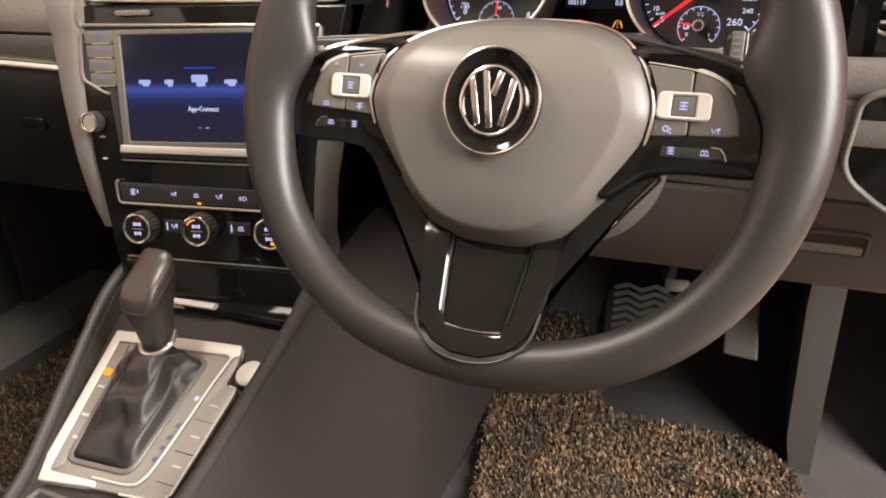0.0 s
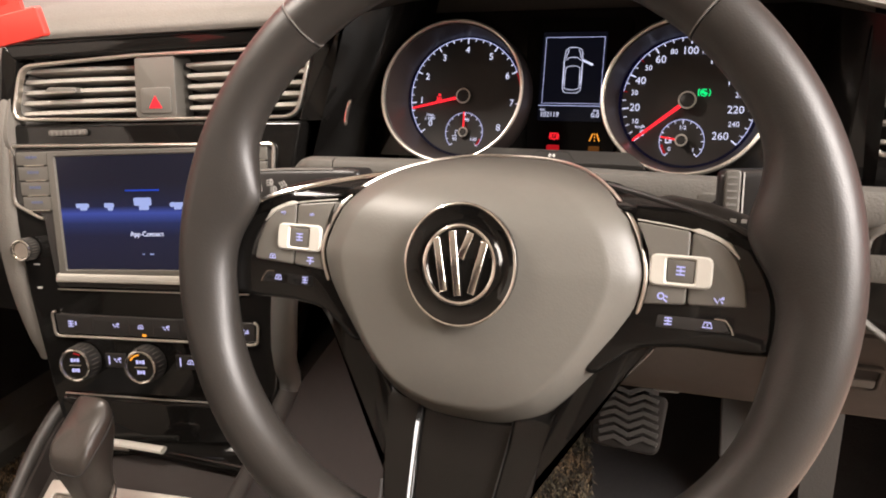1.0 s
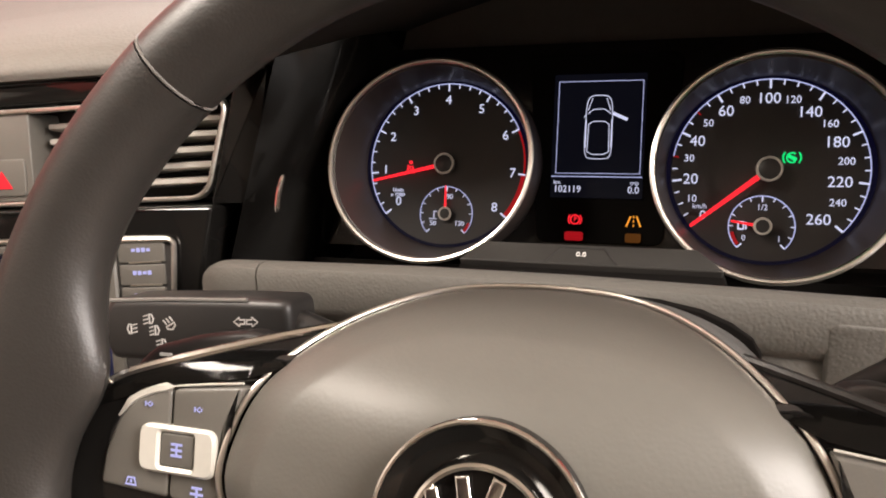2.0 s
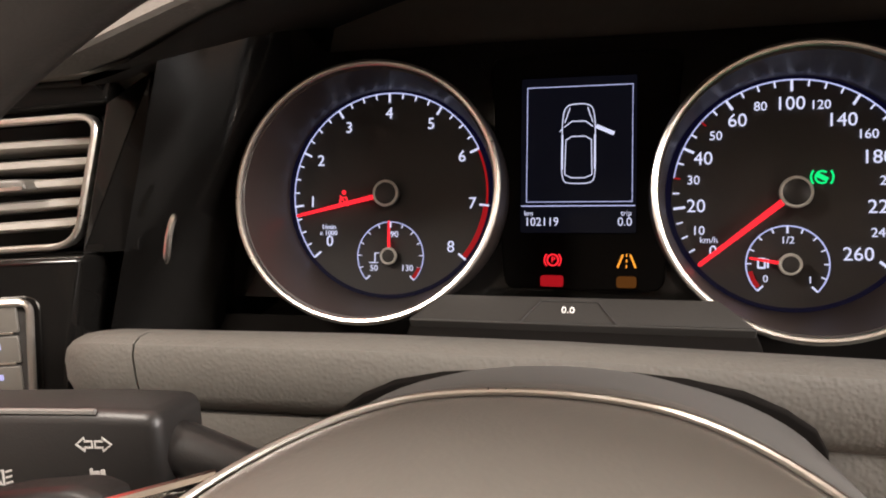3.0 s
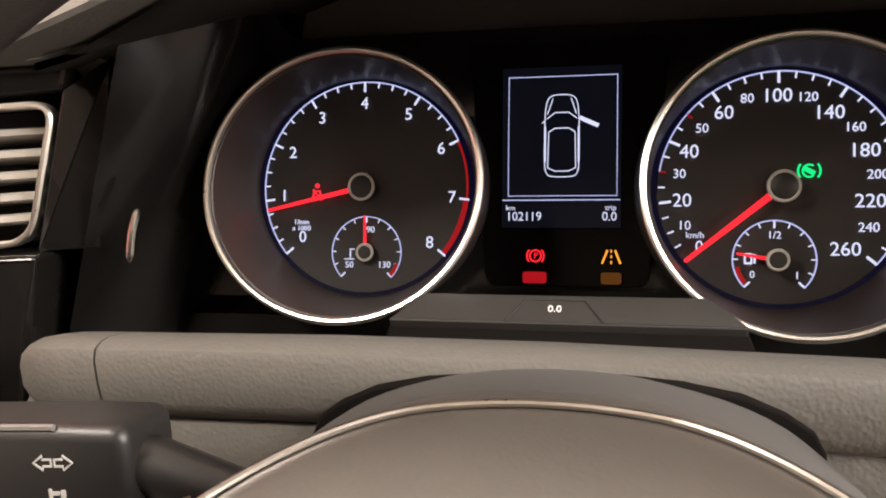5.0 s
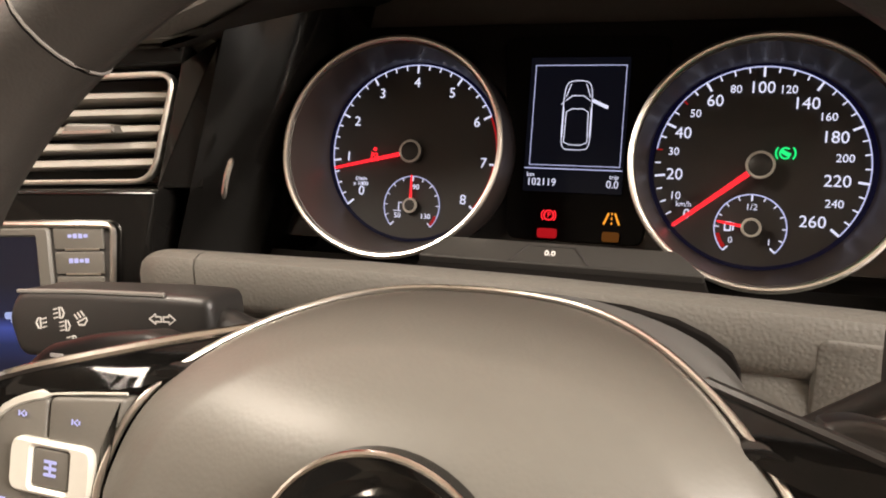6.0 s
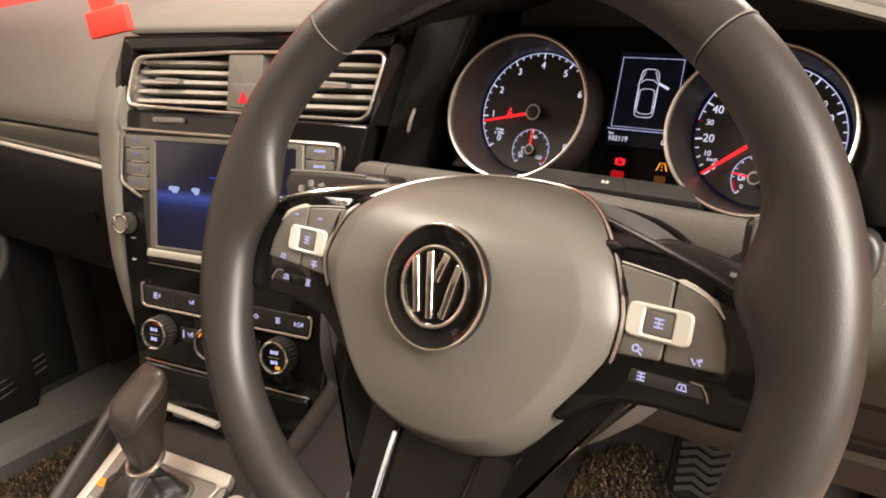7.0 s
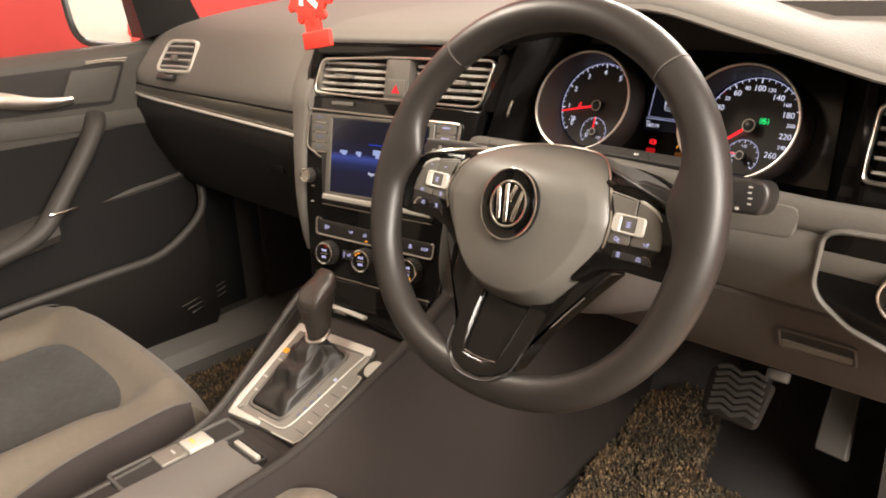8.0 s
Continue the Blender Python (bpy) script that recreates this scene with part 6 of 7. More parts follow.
for j in range(25):
    f = j / 24
    s = 1.0 - 0.74 * f ** 0.86
    z = 0.003 + 0.039 * f ** 1.15 + 0.0045 * math.sin(f * math.pi)
    ring = []
    for x, y in BASE:
        dx, dy = x - cx, y - cy
        th = math.atan2(dy, dx)
        amp = math.sin(min(1.0, f * 1.05) * math.pi) ** 0.8
        fold = 1 + amp * (0.10 * math.sin(5 * th + 0.8 + 2.2 * f) + 0.06 * math.sin(9 * th - 3.0 * f + 1.1) + 0.035 * math.sin(17 * th + 5 * f))
        slump = 0.0035 * amp * math.sin(15 * f + 1.7 * math.sin(2 * th))
        ring.append((cx + dx * s * fold, cy + (dy * (s ** 1.2 if dy < 0 else s)) * fold, z + slump + 0.002 * amp * math.sin(4 * th + 6 * f)))
    rings.append(ring)
loft(bm, rings)
part("boot", bm, BOOT, selector, "creased black leather boot", sharp=180)
bm = bmesh.new()
sweep(bm, [(cx + 0.0165 * math.cos(2 * math.pi * k / 24), cy + 0.001 + 0.0165 * math.sin(2 * math.pi * k / 24), 0.0425) for k in range(24)], 0.0024, 8, True)
part("collar", bm, SATIN, selector, "chrome collar under the knob")
bm = bmesh.new()
rings = []
KNOB_SIZE = Matrix.Translation((cx, 0.0, 0.038)) @ Matrix.Diagonal((0.90, 0.93, 0.94, 1.0)) @ Matrix.Translation((-cx, 0.0, -0.038))
for z, cv, hx, hv in ((0.038, -0.032, 0.0135, 0.0145), (0.050, -0.0275, 0.0148, 0.0160), (0.062, -0.0220, 0.0160, 0.0185), (0.074, -0.0150, 0.0185, 0.0235), (0.086, -0.0085, 0.0212, 0.0280), (0.094, -0.0055, 0.0222, 0.0298), (0.1005, -0.0032, 0.0220, 0.0296), (0.1040, -0.0020, 0.0206, 0.0280), (0.1062, -0.0014, 0.0176, 0.0246), (0.1072, -0.0010, 0.011, 0.016), (0.1075, -0.0010, 0.002, 0.004)):
    ring = []
    for k in range(28):
        a = 2 * math.pi * k / 28
        c, s = math.cos(a), math.sin(a)
        ring.append((cx - 0.001 + hx * math.copysign(abs(c) ** 0.42, c), cv + 0.012 + hv * math.copysign(abs(s) ** 0.48, s), z + 0.30 * (hv * s) * min(1.0, max(0.1, (z - 0.06) / 0.04))))
    rings.append(ring)
loft(bm, rings)
bm.transform(KNOB_SIZE)
knob_ob = part("knob", bm, KNOB, selector, "black leather gear knob", sharp=60)
bm = bmesh.new()
path = [(cx - 0.001 + 0.0221 * math.copysign(abs(math.cos(a)) ** 0.45, math.cos(a)), 0.0065 + 0.0297 * math.copysign(abs(math.sin(a)) ** 0.5, math.sin(a)), 0.0945 + 0.0085 * math.sin(a)) for a in [2 * math.pi * k / 36 for k in range(36)]]
sweep(bm, path, 0.0009, 6, True)
bm.transform(KNOB_SIZE)
part("knob_seam", bm, BLACK, knob_ob)
for x, y, w, h, mat in ((-0.050, -0.046, 0.011, 0.008, L_AMBER), (-0.045, -0.062, 0.009, 0.0025, GREYMARK), (-0.040, -0.092, 0.009, 0.003, GREYMARK), (-0.034, -0.114, 0.005, 0.003, GREYMARK)):
    bm = bmesh.new()
    bar(bm, x, y, w, h, 0.0058)
    part("plate_mark", bm, mat, selector)
for y in (-0.049, -0.078, -0.090, -0.101, -0.112):
    bm = bmesh.new()
    bar(bm, 0.0600 + (y + 0.049) * 0.05, y, 0.0042, 0.0045, 0.0030)
    part("gear_letter", bm, L_WHITE if y == -0.049 else L_DIM, selector, "small backlit gear letter")
for y in (-0.052, -0.084, -0.113):
    bm = bmesh.new()
    bar(bm, 0.082, y, 0.009, 0.0018, 0.0030)
    part("side_key_mark", bm, GREYMARK, selector)
    bm = bmesh.new()
    bar(bm, 0.081, y - 0.016, 0.020, 0.0006, 0.0029)
    part("side_key_gap", bm, BLACK, selector)
bm = bmesh.new()
revolve(bm, [(0.0003, 0.0), (0.0142, 0.0), (0.0142, 0.002), (0.0128, 0.0034), (0.0118, 0.0034), (0.0115, 0.0042), (0.009, 0.0050), (0.0003, 0.0052)], 36, Matrix.Translation((0.0965, -0.012, -0.001)))
start = thing("start_button", SHIFT, "round silver start button on the console", "button")
part("button_cap", bm, SILVER, start)
bm = bmesh.new()
sweep(bm, [(0.0965 + 0.0140 * math.cos(2 * math.pi * k / 30), -0.012 + 0.0140 * math.sin(2 * math.pi * k / 30), 0.0008) for k in range(30)], 0.0012, 6, True)
part("button_ring", bm, BLACK, start)
# dark floor of the tray in front of the selector
bm = bmesh.new()
block(bm, -0.455, -0.250, 0.100, 0.20, 0.384, 0.395, 0.003)
bm.transform(Matrix.Translation((0, 0, 0.012)))
part("tray_floor", bm, GLOSS, console, "glossy black tray in front of the selector")
bm = bmesh.new()
sweep(bm, [(-0.430, 0.094, 0.4085), (-0.38, 0.097, 0.4092), (-0.336, 0.0985, 0.4098)], 0.0046, 10, flat=0.6)
part("tray_edge", bm, SILVER, console, "bright edge strip of the tray")

# ---- driver's side of the dashboard: vent and light switch ----
dvent = thing("driver_vent", IDENT, "driver's side air vent in glossy black surround", "air vent")
DV = basis((0.262, 0.2235, 0.698), *lean(8, -4))
dvent.matrix_world = DV
bm = bmesh.new()
prism(bm, fillet([(-0.062, -0.058), (0.075, -0.058), (0.080, 0.046), (-0.055, 0.050)], 0.008), -0.05, -0.034, 0.001)
part("vent_back", bm, BLACK, dvent)
bm = bmesh.new()
frame_ring(bm, fillet(ccw([(-0.068, -0.062), (0.085, -0.062), (0.085, 0.055), (-0.060, 0.055)]), 0.006, 5), fillet(ccw([(-0.051, -0.034), (0.065, -0.034), (0.067, 0.034), (-0.048, 0.034)]), 0.010, 5), -0.04, 0.0, 0.001)
part("vent_surround", bm, GLOSS, dvent, "glossy black surround")
bm = bmesh.new()
vo = fillet(ccw([(-0.051, -0.034), (0.065, -0.034), (0.067, 0.034), (-0.048, 0.034)]), 0.010, 5)
frame_ring(bm, offset(vo, 0.0008), offset(vo, -0.0024), -0.004, 0.0036, 0.001)
part("vent_frame", bm, SATIN, dvent, "satin chrome frame")
for k in range(5):
    bm = bmesh.new()
    b = -0.026 + 0.0128 * k
    loft(bm, [[(x, b + dy, dz - 0.004 - 0.004 * ((x - 0.008) / 0.056) ** 2) for dz, dy in ((-0.03, -0.004), (-0.002, -0.0012), (0, 0), (-0.002, 0.0022), (-0.03, 0.0))] for x in [-0.046 + 0.0108 * j for j in range(11)]])
    part("slat", bm, SLAT, dvent)

lights = thing("light_switch", basis((0.250, 0.1655, 0.590), *lean(-4, 0)), "rotary light switch in glossy black recess", "switch")
LP = [(-0.042, 0.041), (-0.046, -0.004), (-0.040, -0.017), (-0.016, -0.036), (0.075, -0.068), (0.085, 0.050), (-0.030, 0.046)]
bm = bmesh.new()
prism(bm, fillet(ccw(LP), 0.008, 4), -0.02, 0.0012, 0.001)
part("switch_panel", bm, GLOSS, lights, "glossy black panel")
bm = bmesh.new()
lp = fillet(ccw(LP), 0.008, 4)
frame_ring(bm, offset(lp, 0.0042), offset(lp, -0.0005), -0.016, 0.0046, 0.0018)
part("switch_frame", bm, SHELFPAD, lights, "rounded grey edge of the recess")
bm = bmesh.new()
revolve(bm, [(0.0003, 0.0), (0.024, 0.0), (0.0235, 0.008), (0.022, 0.012), (0.019, 0.013), (0.0003, 0.013)], 36, Matrix.Translation((0.027, 0.004, 0.001)))
rot = part("switch_knob", bm, STALK, lights, "round rotary knob")
bm = bmesh.new()
sweep(bm, [(0.027 + 0.0215 * math.cos(2 * math.pi * k / 36), 0.004 + 0.0215 * math.sin(2 * math.pi * k / 36), 0.0135) for k in range(36)], 0.0016, 8, True)
part("knob_ring", bm, CHROME, rot)
bm = bmesh.new()
bar(bm, 0.019, 0.008, 0.005, 0.003, 0.0146)
bar(bm, 0.021, -0.006, 0.004, 0.0025, 0.0146)
part("knob_mark", bm, L_ICON, rot)

# small plate beside the column
bm = bmesh.new()
prism(bm, fillet([(0.105, 0.618), (0.180, 0.622), (0.186, 0.642), (0.182, 0.6505), (0.105, 0.6535)], 0.006), 0.0, 0.0045, 0.0015)
bm.transform(Matrix.Translation((0, 0.1665, 0)) @ Matrix.Rotation(radians(90), 4, "X"))
part("column_side_plate", bm, SHELFPAD, dash)

# ---- passenger vent ----
pvent = thing("passenger_vent", basis((-0.880, 0.159, 0.727), *lean(30, 8)), "round-cornered passenger air vent in silver frame", "air vent")
PV = [(-0.044, -0.026), (0.052, -0.026), (0.050, 0.028), (-0.030, 0.028)]
bm = bmesh.new()
prism(bm, fillet(ccw(PV), 0.008), -0.05, -0.030)
part("vent_back", bm, BLACK, pvent)
bm = bmesh.new()
po = fillet(ccw(PV), 0.014, 5)
frame_ring(bm, offset(po, 0.004), offset(po, -0.002), -0.03, 0.006, 0.002)
part("vent_frame", bm, SILVER, pvent, "satin silver frame")
bm = bmesh.new()
prism(bm, offset(po, 0.0005), -0.012, 0.0022)
part("vent_well", bm, BLACK, pvent)
for k in range(4):
    bm = bmesh.new()
    b = -0.0185 + 0.0122 * k
    w0, w1 = -0.040 + 0.003 * k, 0.046 - 0.0015 * k
    loft(bm, [[(x, b + dy, dz + 0.0055 - 0.002 * ((x - 0.004) / 0.045) ** 2) for dz, dy in ((-0.008, -0.003), (-0.001, -0.0014), (0, 0), (-0.001, 0.0026), (-0.008, 0.0008))] for x in np.linspace(w0, w1, 9)])
    part("slat", bm, SLAT, pvent)
bm = bmesh.new()
block(bm, -0.006, 0.010, -0.010, 0.001, 0.004, 0.010, 0.002)
part("vent_tab", bm, BUTTON, pvent)
bm = bmesh.new()
block(bm, -0.040, 0.010, -0.043, -0.033, -0.004, 0.005, 0.003)
part("vent_wheel", bm, STALK, pvent)

# ---- passenger door ----
door = thing("passenger_door", IDENT, "closed passenger door with grey trim and long pocket", "car door")
bm = bmesh.new()
DOOR = [(-1.13, 0.10), (-1.075, 0.10), (-1.062, 0.14), (-1.060, 0.45), (-1.052, 0.58), (-1.046, 0.61), (-1.044, 0.695), (-1.050, 0.722), (-1.066, 0.735), (-1.10, 0.738), (-1.13, 0.730)]
loft(bm, [[(x + 0.02 * max(0, (y - 0.15) / 0.2) * -1, y, z + 0.03 * (y + 0.06)) for x, z in DOOR] for y in (-1.30, -0.9, -0.5, -0.2, 0.0, 0.15, 0.30, 0.40)])
part("door_panel", bm, DOORTOP, door)
bm = bmesh.new()
loft(bm, [[(dx - 0.02 * max(0, (y - 0.15) / 0.2), y, z + 0.06 * max(0, y) * (z > 0.5)) for dx, z in ((-1.075, 0.15), (-1.049, 0.15), (-1.048, 0.30), (-1.047, 0.45), (-1.0455, 0.588), (-1.075, 0.588))] for y in (-1.25, -0.6, -0.2, 0.0, 0.15, 0.25, 0.33)])
part("door_insert", bm, DOORBLACK, door, "dark lower insert")
bm = bmesh.new()
loft(bm, [[(-1.052 + dx, y, 0.617 - 0.03 * y + dz) for dx, dz in ((0, -0.018), (0.010, -0.016), (0.014, 0.0), (0.010, 0.014), (0, 0.016))] for y in (-1.2, -0.4, 0.0, 0.2, 0.31)])
part("door_strip", bm, DOORTOP, door, "grey horizontal strip")
# handle recess with its silver pull
bm = bmesh.new()
prism(bm, fillet([(-0.30, 0.645), (0.100, 0.640), (0.135, 0.716), (-0.30, 0.708)], 0.012), 0.0, 0.0035, 0.001)
bm.transform(Matrix(((0, 0, 1, -1.0465), (1, 0, 0, 0), (0, 1, 0, 0), (0, 0, 0, 1))))
part("handle_recess", bm, BLACK, door, "dark handle recess")
bm = bmesh.new()
prism(bm, fillet([(0.003, 0.651), (0.094, 0.646), (0.125, 0.709), (0.032, 0.708)], 0.006), 0.0, 0.006, 0.002)
bm.transform(Matrix(((0, 0, 1, -1.0455), (1, 0, 0, 0), (0, 1, 0, 0), (0, 0, 0, 1))))
part("recess_cover", bm, DOORTOP, door)
bm = bmesh.new()
sweep(bm, smooth_open([(-1.030, 0.022, 0.660), (-1.022, -0.01, 0.660), (-1.018, -0.05, 0.664), (-1.020, -0.10, 0.676), (-1.028, -0.16, 0.684)], 5), [0.0045 + 0.0004 * k for k in range(21)], 10, flat=1.4)
part("door_handle", bm, SATIN, door, "silver door handle")
bm = bmesh.new()
sweep(bm, [(-1.040, 0.060, 0.718), (-1.0395, 0.10, 0.7195), (-1.0405, 0.135, 0.7165)], 0.0015, 8)
part("recess_line", bm, SATIN, door)
# diagonal grab bar running into the armrest
bm = bmesh.new()
bar_path = smooth_open([(-1.045, 0.060, 0.622), (-1.022, 0.045, 0.603), (-1.010, 0.008, 0.556), (-1.006, -0.030, 0.508), (-1.002, -0.062, 0.470), (-0.998, -0.092, 0.443), (-0.997, -0.15, 0.422), (-1.000, -0.25, 0.41), (-1.0, -0.6, 0.41)], 6)
sweep(bm, bar_path, 0.0190, 12, flat=0.85)
part("grab_bar", bm, DOORGREY, door, "diagonal padded grab bar")
bm = bmesh.new()
sweep(bm, [(-0.982, -0.074, 0.4745), (-0.978, -0.050, 0.4765), (-0.984, -0.024, 0.4770)], 0.0028, 8)
part("grab_chrome", bm, CHROME, door)
bm = bmesh.new()
sweep(bm, [(-1.041, 0.062, 0.7215), (-1.041, 0.100, 0.7225), (-1.041, 0.138, 0.7215)], 0.0012, 6)
part("recess_edge", bm, SATIN, door)
bm = bmesh.new()
loft(bm, [[(-1.06 + dx, y, dz + z) for dx, dz in ((0, -0.03), (0.055, -0.028), (0.068, -0.012), (0.068, 0.008), (0.055, 0.018), (0, 0.02))] for y, z in ((-0.9, 0.425), (-0.4, 0.425), (-0.14, 0.432), (-0.06, 0.445))])
part("armrest", bm, DOORGREY, door, "padded armrest")
# pocket: a bulging skin with a rounded rim
rim = smooth_open([(-1.052, 0.236, 0.478), (-1.030, 0.240, 0.448), (-1.018, 0.226, 0.402), (-1.012, 0.180, 0.364), (-1.010, 0.110, 0.333), (-1.008, 0.0, 0.327), (-1.006, -0.15, 0.319), (-1.004, -0.4, 0.305), (-1.0, -0.9, 0.29)], 5)
bm = bmesh.new()
sweep(bm, rim, 0.0085, 10)
part("pocket_rim", bm, DOORGREY, door, "grey rounded rim of the door pocket")
bm = bmesh.new()
loft(bm, [[(x + 0.004, y, z) for x, y, z in rim], [(x + 0.006, y * 1.0, z * 0.72 + 0.03) for x, y, z in rim], [(-1.03, y, 0.16) for x, y, z in rim], [(-1.06, y, 0.115) for x, y, z in rim]], False, False, False)
bmesh.ops.solidify(bm, geom=bm.faces[:], thickness=0.004)
part("pocket_skin", bm, HARD, door, "dark plastic front of the door pocket")
bm = bmesh.new()
sweep(bm, [(-1.056, 0.02, 0.455), (-1.052, 0.12, 0.468), (-1.056, 0.22, 0.478)], [0.008, 0.009, 0.008], 8)
part("upper_crease", bm, DOORGREY, door)
for k in range(3):
    bm = bmesh.new()
    sweep(bm, [(-1.018 - 0.004 * k, 0.15 + 0.012 * k, 0.205 - 0.012 * k), (-1.030, 0.26, 0.225 - 0.012 * k)], 0.0016, 6)
    part("pocket_rib", bm, DOORGREY, door)

bm = bmesh.new()
loft(bm, [[(x, y, z) for x, z in ((-1.13, 0.05), (-1.0, 0.05), (-0.992, 0.085), (-1.005, 0.112), (-1.04, 0.125), (-1.13, 0.125))] for y in (-1.2, -0.3, 0.1, 0.42, 0.55)])
tagged(part("sill_passenger", bm, TRIM, None, "grey plastic door sill trim"), kind="structure", category="sill")

# pillar foot, mirror base and door mirror outside
bm = bmesh.new()
loft(bm, [[(-1.055, 0.185, 0.752), (-1.035, 0.30, 0.775), (-1.12, 0.31, 0.775), (-1.12, 0.19, 0.752)], [(-1.045, 0.165, 0.85), (-1.02, 0.26, 0.85), (-1.10, 0.27, 0.85), (-1.10, 0.17, 0.85)], [(-0.95, -0.02, 1.12), (-0.93, 0.05, 1.12), (-1.0, 0.05, 1.12), (-1.0, -0.02, 1.12)]])
tagged(part("pillar_west", bm, BODY, None, "black windscreen pillar on the passenger side"), kind="structure", category="pillar")
mirror = thing("door_mirror", basis((-1.215, 0.190, 0.806), *lean(4, 32)), "black door mirror with bright glass in its shell", "door mirror")
MS = [(-0.105, 0.070), (-0.112, 0.0), (-0.085, -0.062), (0.0, -0.078), (0.090, -0.070), (0.100, 0.0), (0.095, 0.080), (0.0, 0.090)]
ml = ccw(smooth_closed([(x * 0.84, y * 0.95) for x, y in MS], 5))
bm = bmesh.new()
loft(bm, [[(x * s, y * s, z) for x, y in ml] for s, z in ((1.0, 0.0), (1.05, -0.02), (1.0, -0.06), (0.75, -0.10), (0.3, -0.125))])
part("mirror_shell", bm, BODY, mirror)
bm = bmesh.new()
frame_ring(bm, offset(ml, 0.006), offset(ml, -0.008), -0.01, 0.006, 0.003)
part("mirror_rim", bm, BODY, mirror, "black rim round the mirror glass")
bm = bmesh.new()
prism(bm, offset(ml, -0.007), -0.004, 0.001)
part("mirror_glass", bm, MIRROR, mirror, "mirror glass showing the bright hall")
bm = bmesh.new()
block(bm, 0.085, 0.19, -0.075, -0.02, -0.07, -0.02, 0.012)
part("mirror_foot", bm, BODY, mirror)

# ---- seats ----
def seat(m, label):
    s = thing("car_seat", m, label, "car seat", "front seats")
    ys = [0.0, -0.004, -0.010, -0.018, -0.028, -0.04, -0.052, -0.065, -0.08, -0.096, -0.112, -0.13, -0.15, -0.18, -0.22, -0.27, -0.32, -0.38, -0.45, -0.56]
    xs = np.linspace(-0.245, 0.245, 41)
    EDGE = [(-0.56, 0.268), (-0.36, 0.272), (-0.283, 0.286), (-0.206, 0.306), (-0.132, 0.314), (-0.05, 0.317), (0.0, 0.300)]

    def top(x, y):
        u = abs(x) / 0.245
        back = min(1.0, max(0.0, (-y - 0.06) / 0.10))
        st = min(1.0, max(0.0, (u - 0.58) / 0.20))
        bolster = 0.036 * st * st * (3 - 2 * st) * (0.25 + 0.75 * back) - 0.004 * math.exp(-((u - 0.63) / 0.035) ** 2) * back
        ridge = 0.046 * math.exp(-((y + 0.050) / 0.044) ** 2) * (1 - 0.55 * u ** 4) - 0.004 * math.exp(-((u - 0.70) / 0.03) ** 2) * (1 - back)
        body = 0.282 - 0.010 * min(1, max(0, (-y - 0.06) / 0.35)) * (1 - u * u) + bolster + ridge
        w = min(1.0, max(0.0, (u - 0.80) / 0.20))
        body += (spline(y, EDGE) - 0.002 - body) * w * w * (3 - 2 * w)
        body += 0.0012 * math.sin(31 * x + 23 * y) * math.sin(17 * y - 12 * x)
        front = min(1.0, max(0.0, -y / 0.060))
        roll = math.sqrt(max(0.0, 1 - (1 - front) ** 2))
        return 0.235 + (body - 0.235) * roll

    bm = bmesh.new()
    rows = []
    for y in ys:
        setback = lambda x: -0.028 * (abs(x) / 0.245) ** 3
        row = [(x, y + setback(x), top(x, y)) for x in xs]
        row += [(0.247, y + setback(0.245), spline(y, EDGE) - 0.008 if y < -0.03 else 0.235), (0.240, y + setback(0.245), 0.225), (-0.240, y + setback(0.245), 0.225), (-0.247, y + setback(0.245), spline(y, EDGE) - 0.008 if y < -0.03 else 0.235)]
        rows.append(row)
    loft(bm, rows)
    part("cushion", bm, FABRIC, s, "beige-grey leatherette bolsters")
    bm = bmesh.new()
    cxs = np.linspace(-0.156, 0.156, 25)
    rows = [[(x, y - 0.028 * (abs(x) / 0.245) ** 3 - 0.016 * (abs(x) / 0.15) ** 4 * max(0.0, 1 - (-y - 0.096) / 0.06), top(x, y - 0.016 * (abs(x) / 0.15) ** 4 * max(0.0, 1 - (-y - 0.096) / 0.06)) + 0.0040 - 0.0035 * (abs(x) / 0.15) ** 10 - (0.0035 if y > -0.1 else 0.0)) for x in cxs] for y in ys[9:]]
    loft(bm, rows, False, False, False)
    bmesh.ops.solidify(bm, geom=bm.faces[:], thickness=0.004)
    part("seat_centre", bm, SUEDE, s, "mottled grey suede centre panel")
    for sd in (-1, 1):
        bm = bmesh.new()
        sweep(bm, [(sd * 0.2480, y - 0.028, spline(y, EDGE) - 0.003) for y in np.linspace(-0.030, -0.55, 48)], 0.0011, 6)
        part("piping", bm, SEAM, s, "pale piping along the side")
    bm = bmesh.new()
    block(bm, -0.243, 0.243, -0.60, -0.062, 0.11, 0.245, 0.010, 3)
    part("seat_base", bm, SEATSIDE, s, "dark seat base")
    for sd in (-1, 1):
        bm = bmesh.new()
        loft(bm, [[(sd * 0.244 + dx, y - 0.028, z) for dx, z in ((-0.0085, 0.11), (0.0085, 0.11), (0.0095, 0.20), (0.0050, spline(y, EDGE) - 0.004), (-0.0085, spline(y, EDGE) - 0.010))] for y in np.linspace(-0.034, -0.56, 24)])
        part("side_panel", bm, SEATSIDE, s, "dark brown side panel")
    bm = bmesh.new()
    lean_back = [(-0.53, 0.25, 0.20), (-0.55, 0.34, 0.235), (-0.575, 0.50, 0.245), (-0.61, 0.68, 0.235), (-0.645, 0.80, 0.19), (-0.655, 0.84, 0.14)]
    loft(bm, [[(hw * math.copysign(abs(math.cos(a)) ** 0.5, math.cos(a)), y - 0.06 + (0.06 - 0.015 * abs(math.cos(a))) * math.copysign(abs(math.sin(a)) ** 0.6, math.sin(a)), z) for a in [2 * math.pi * k / 32 for k in range(32)]] for y, z, hw in lean_back])
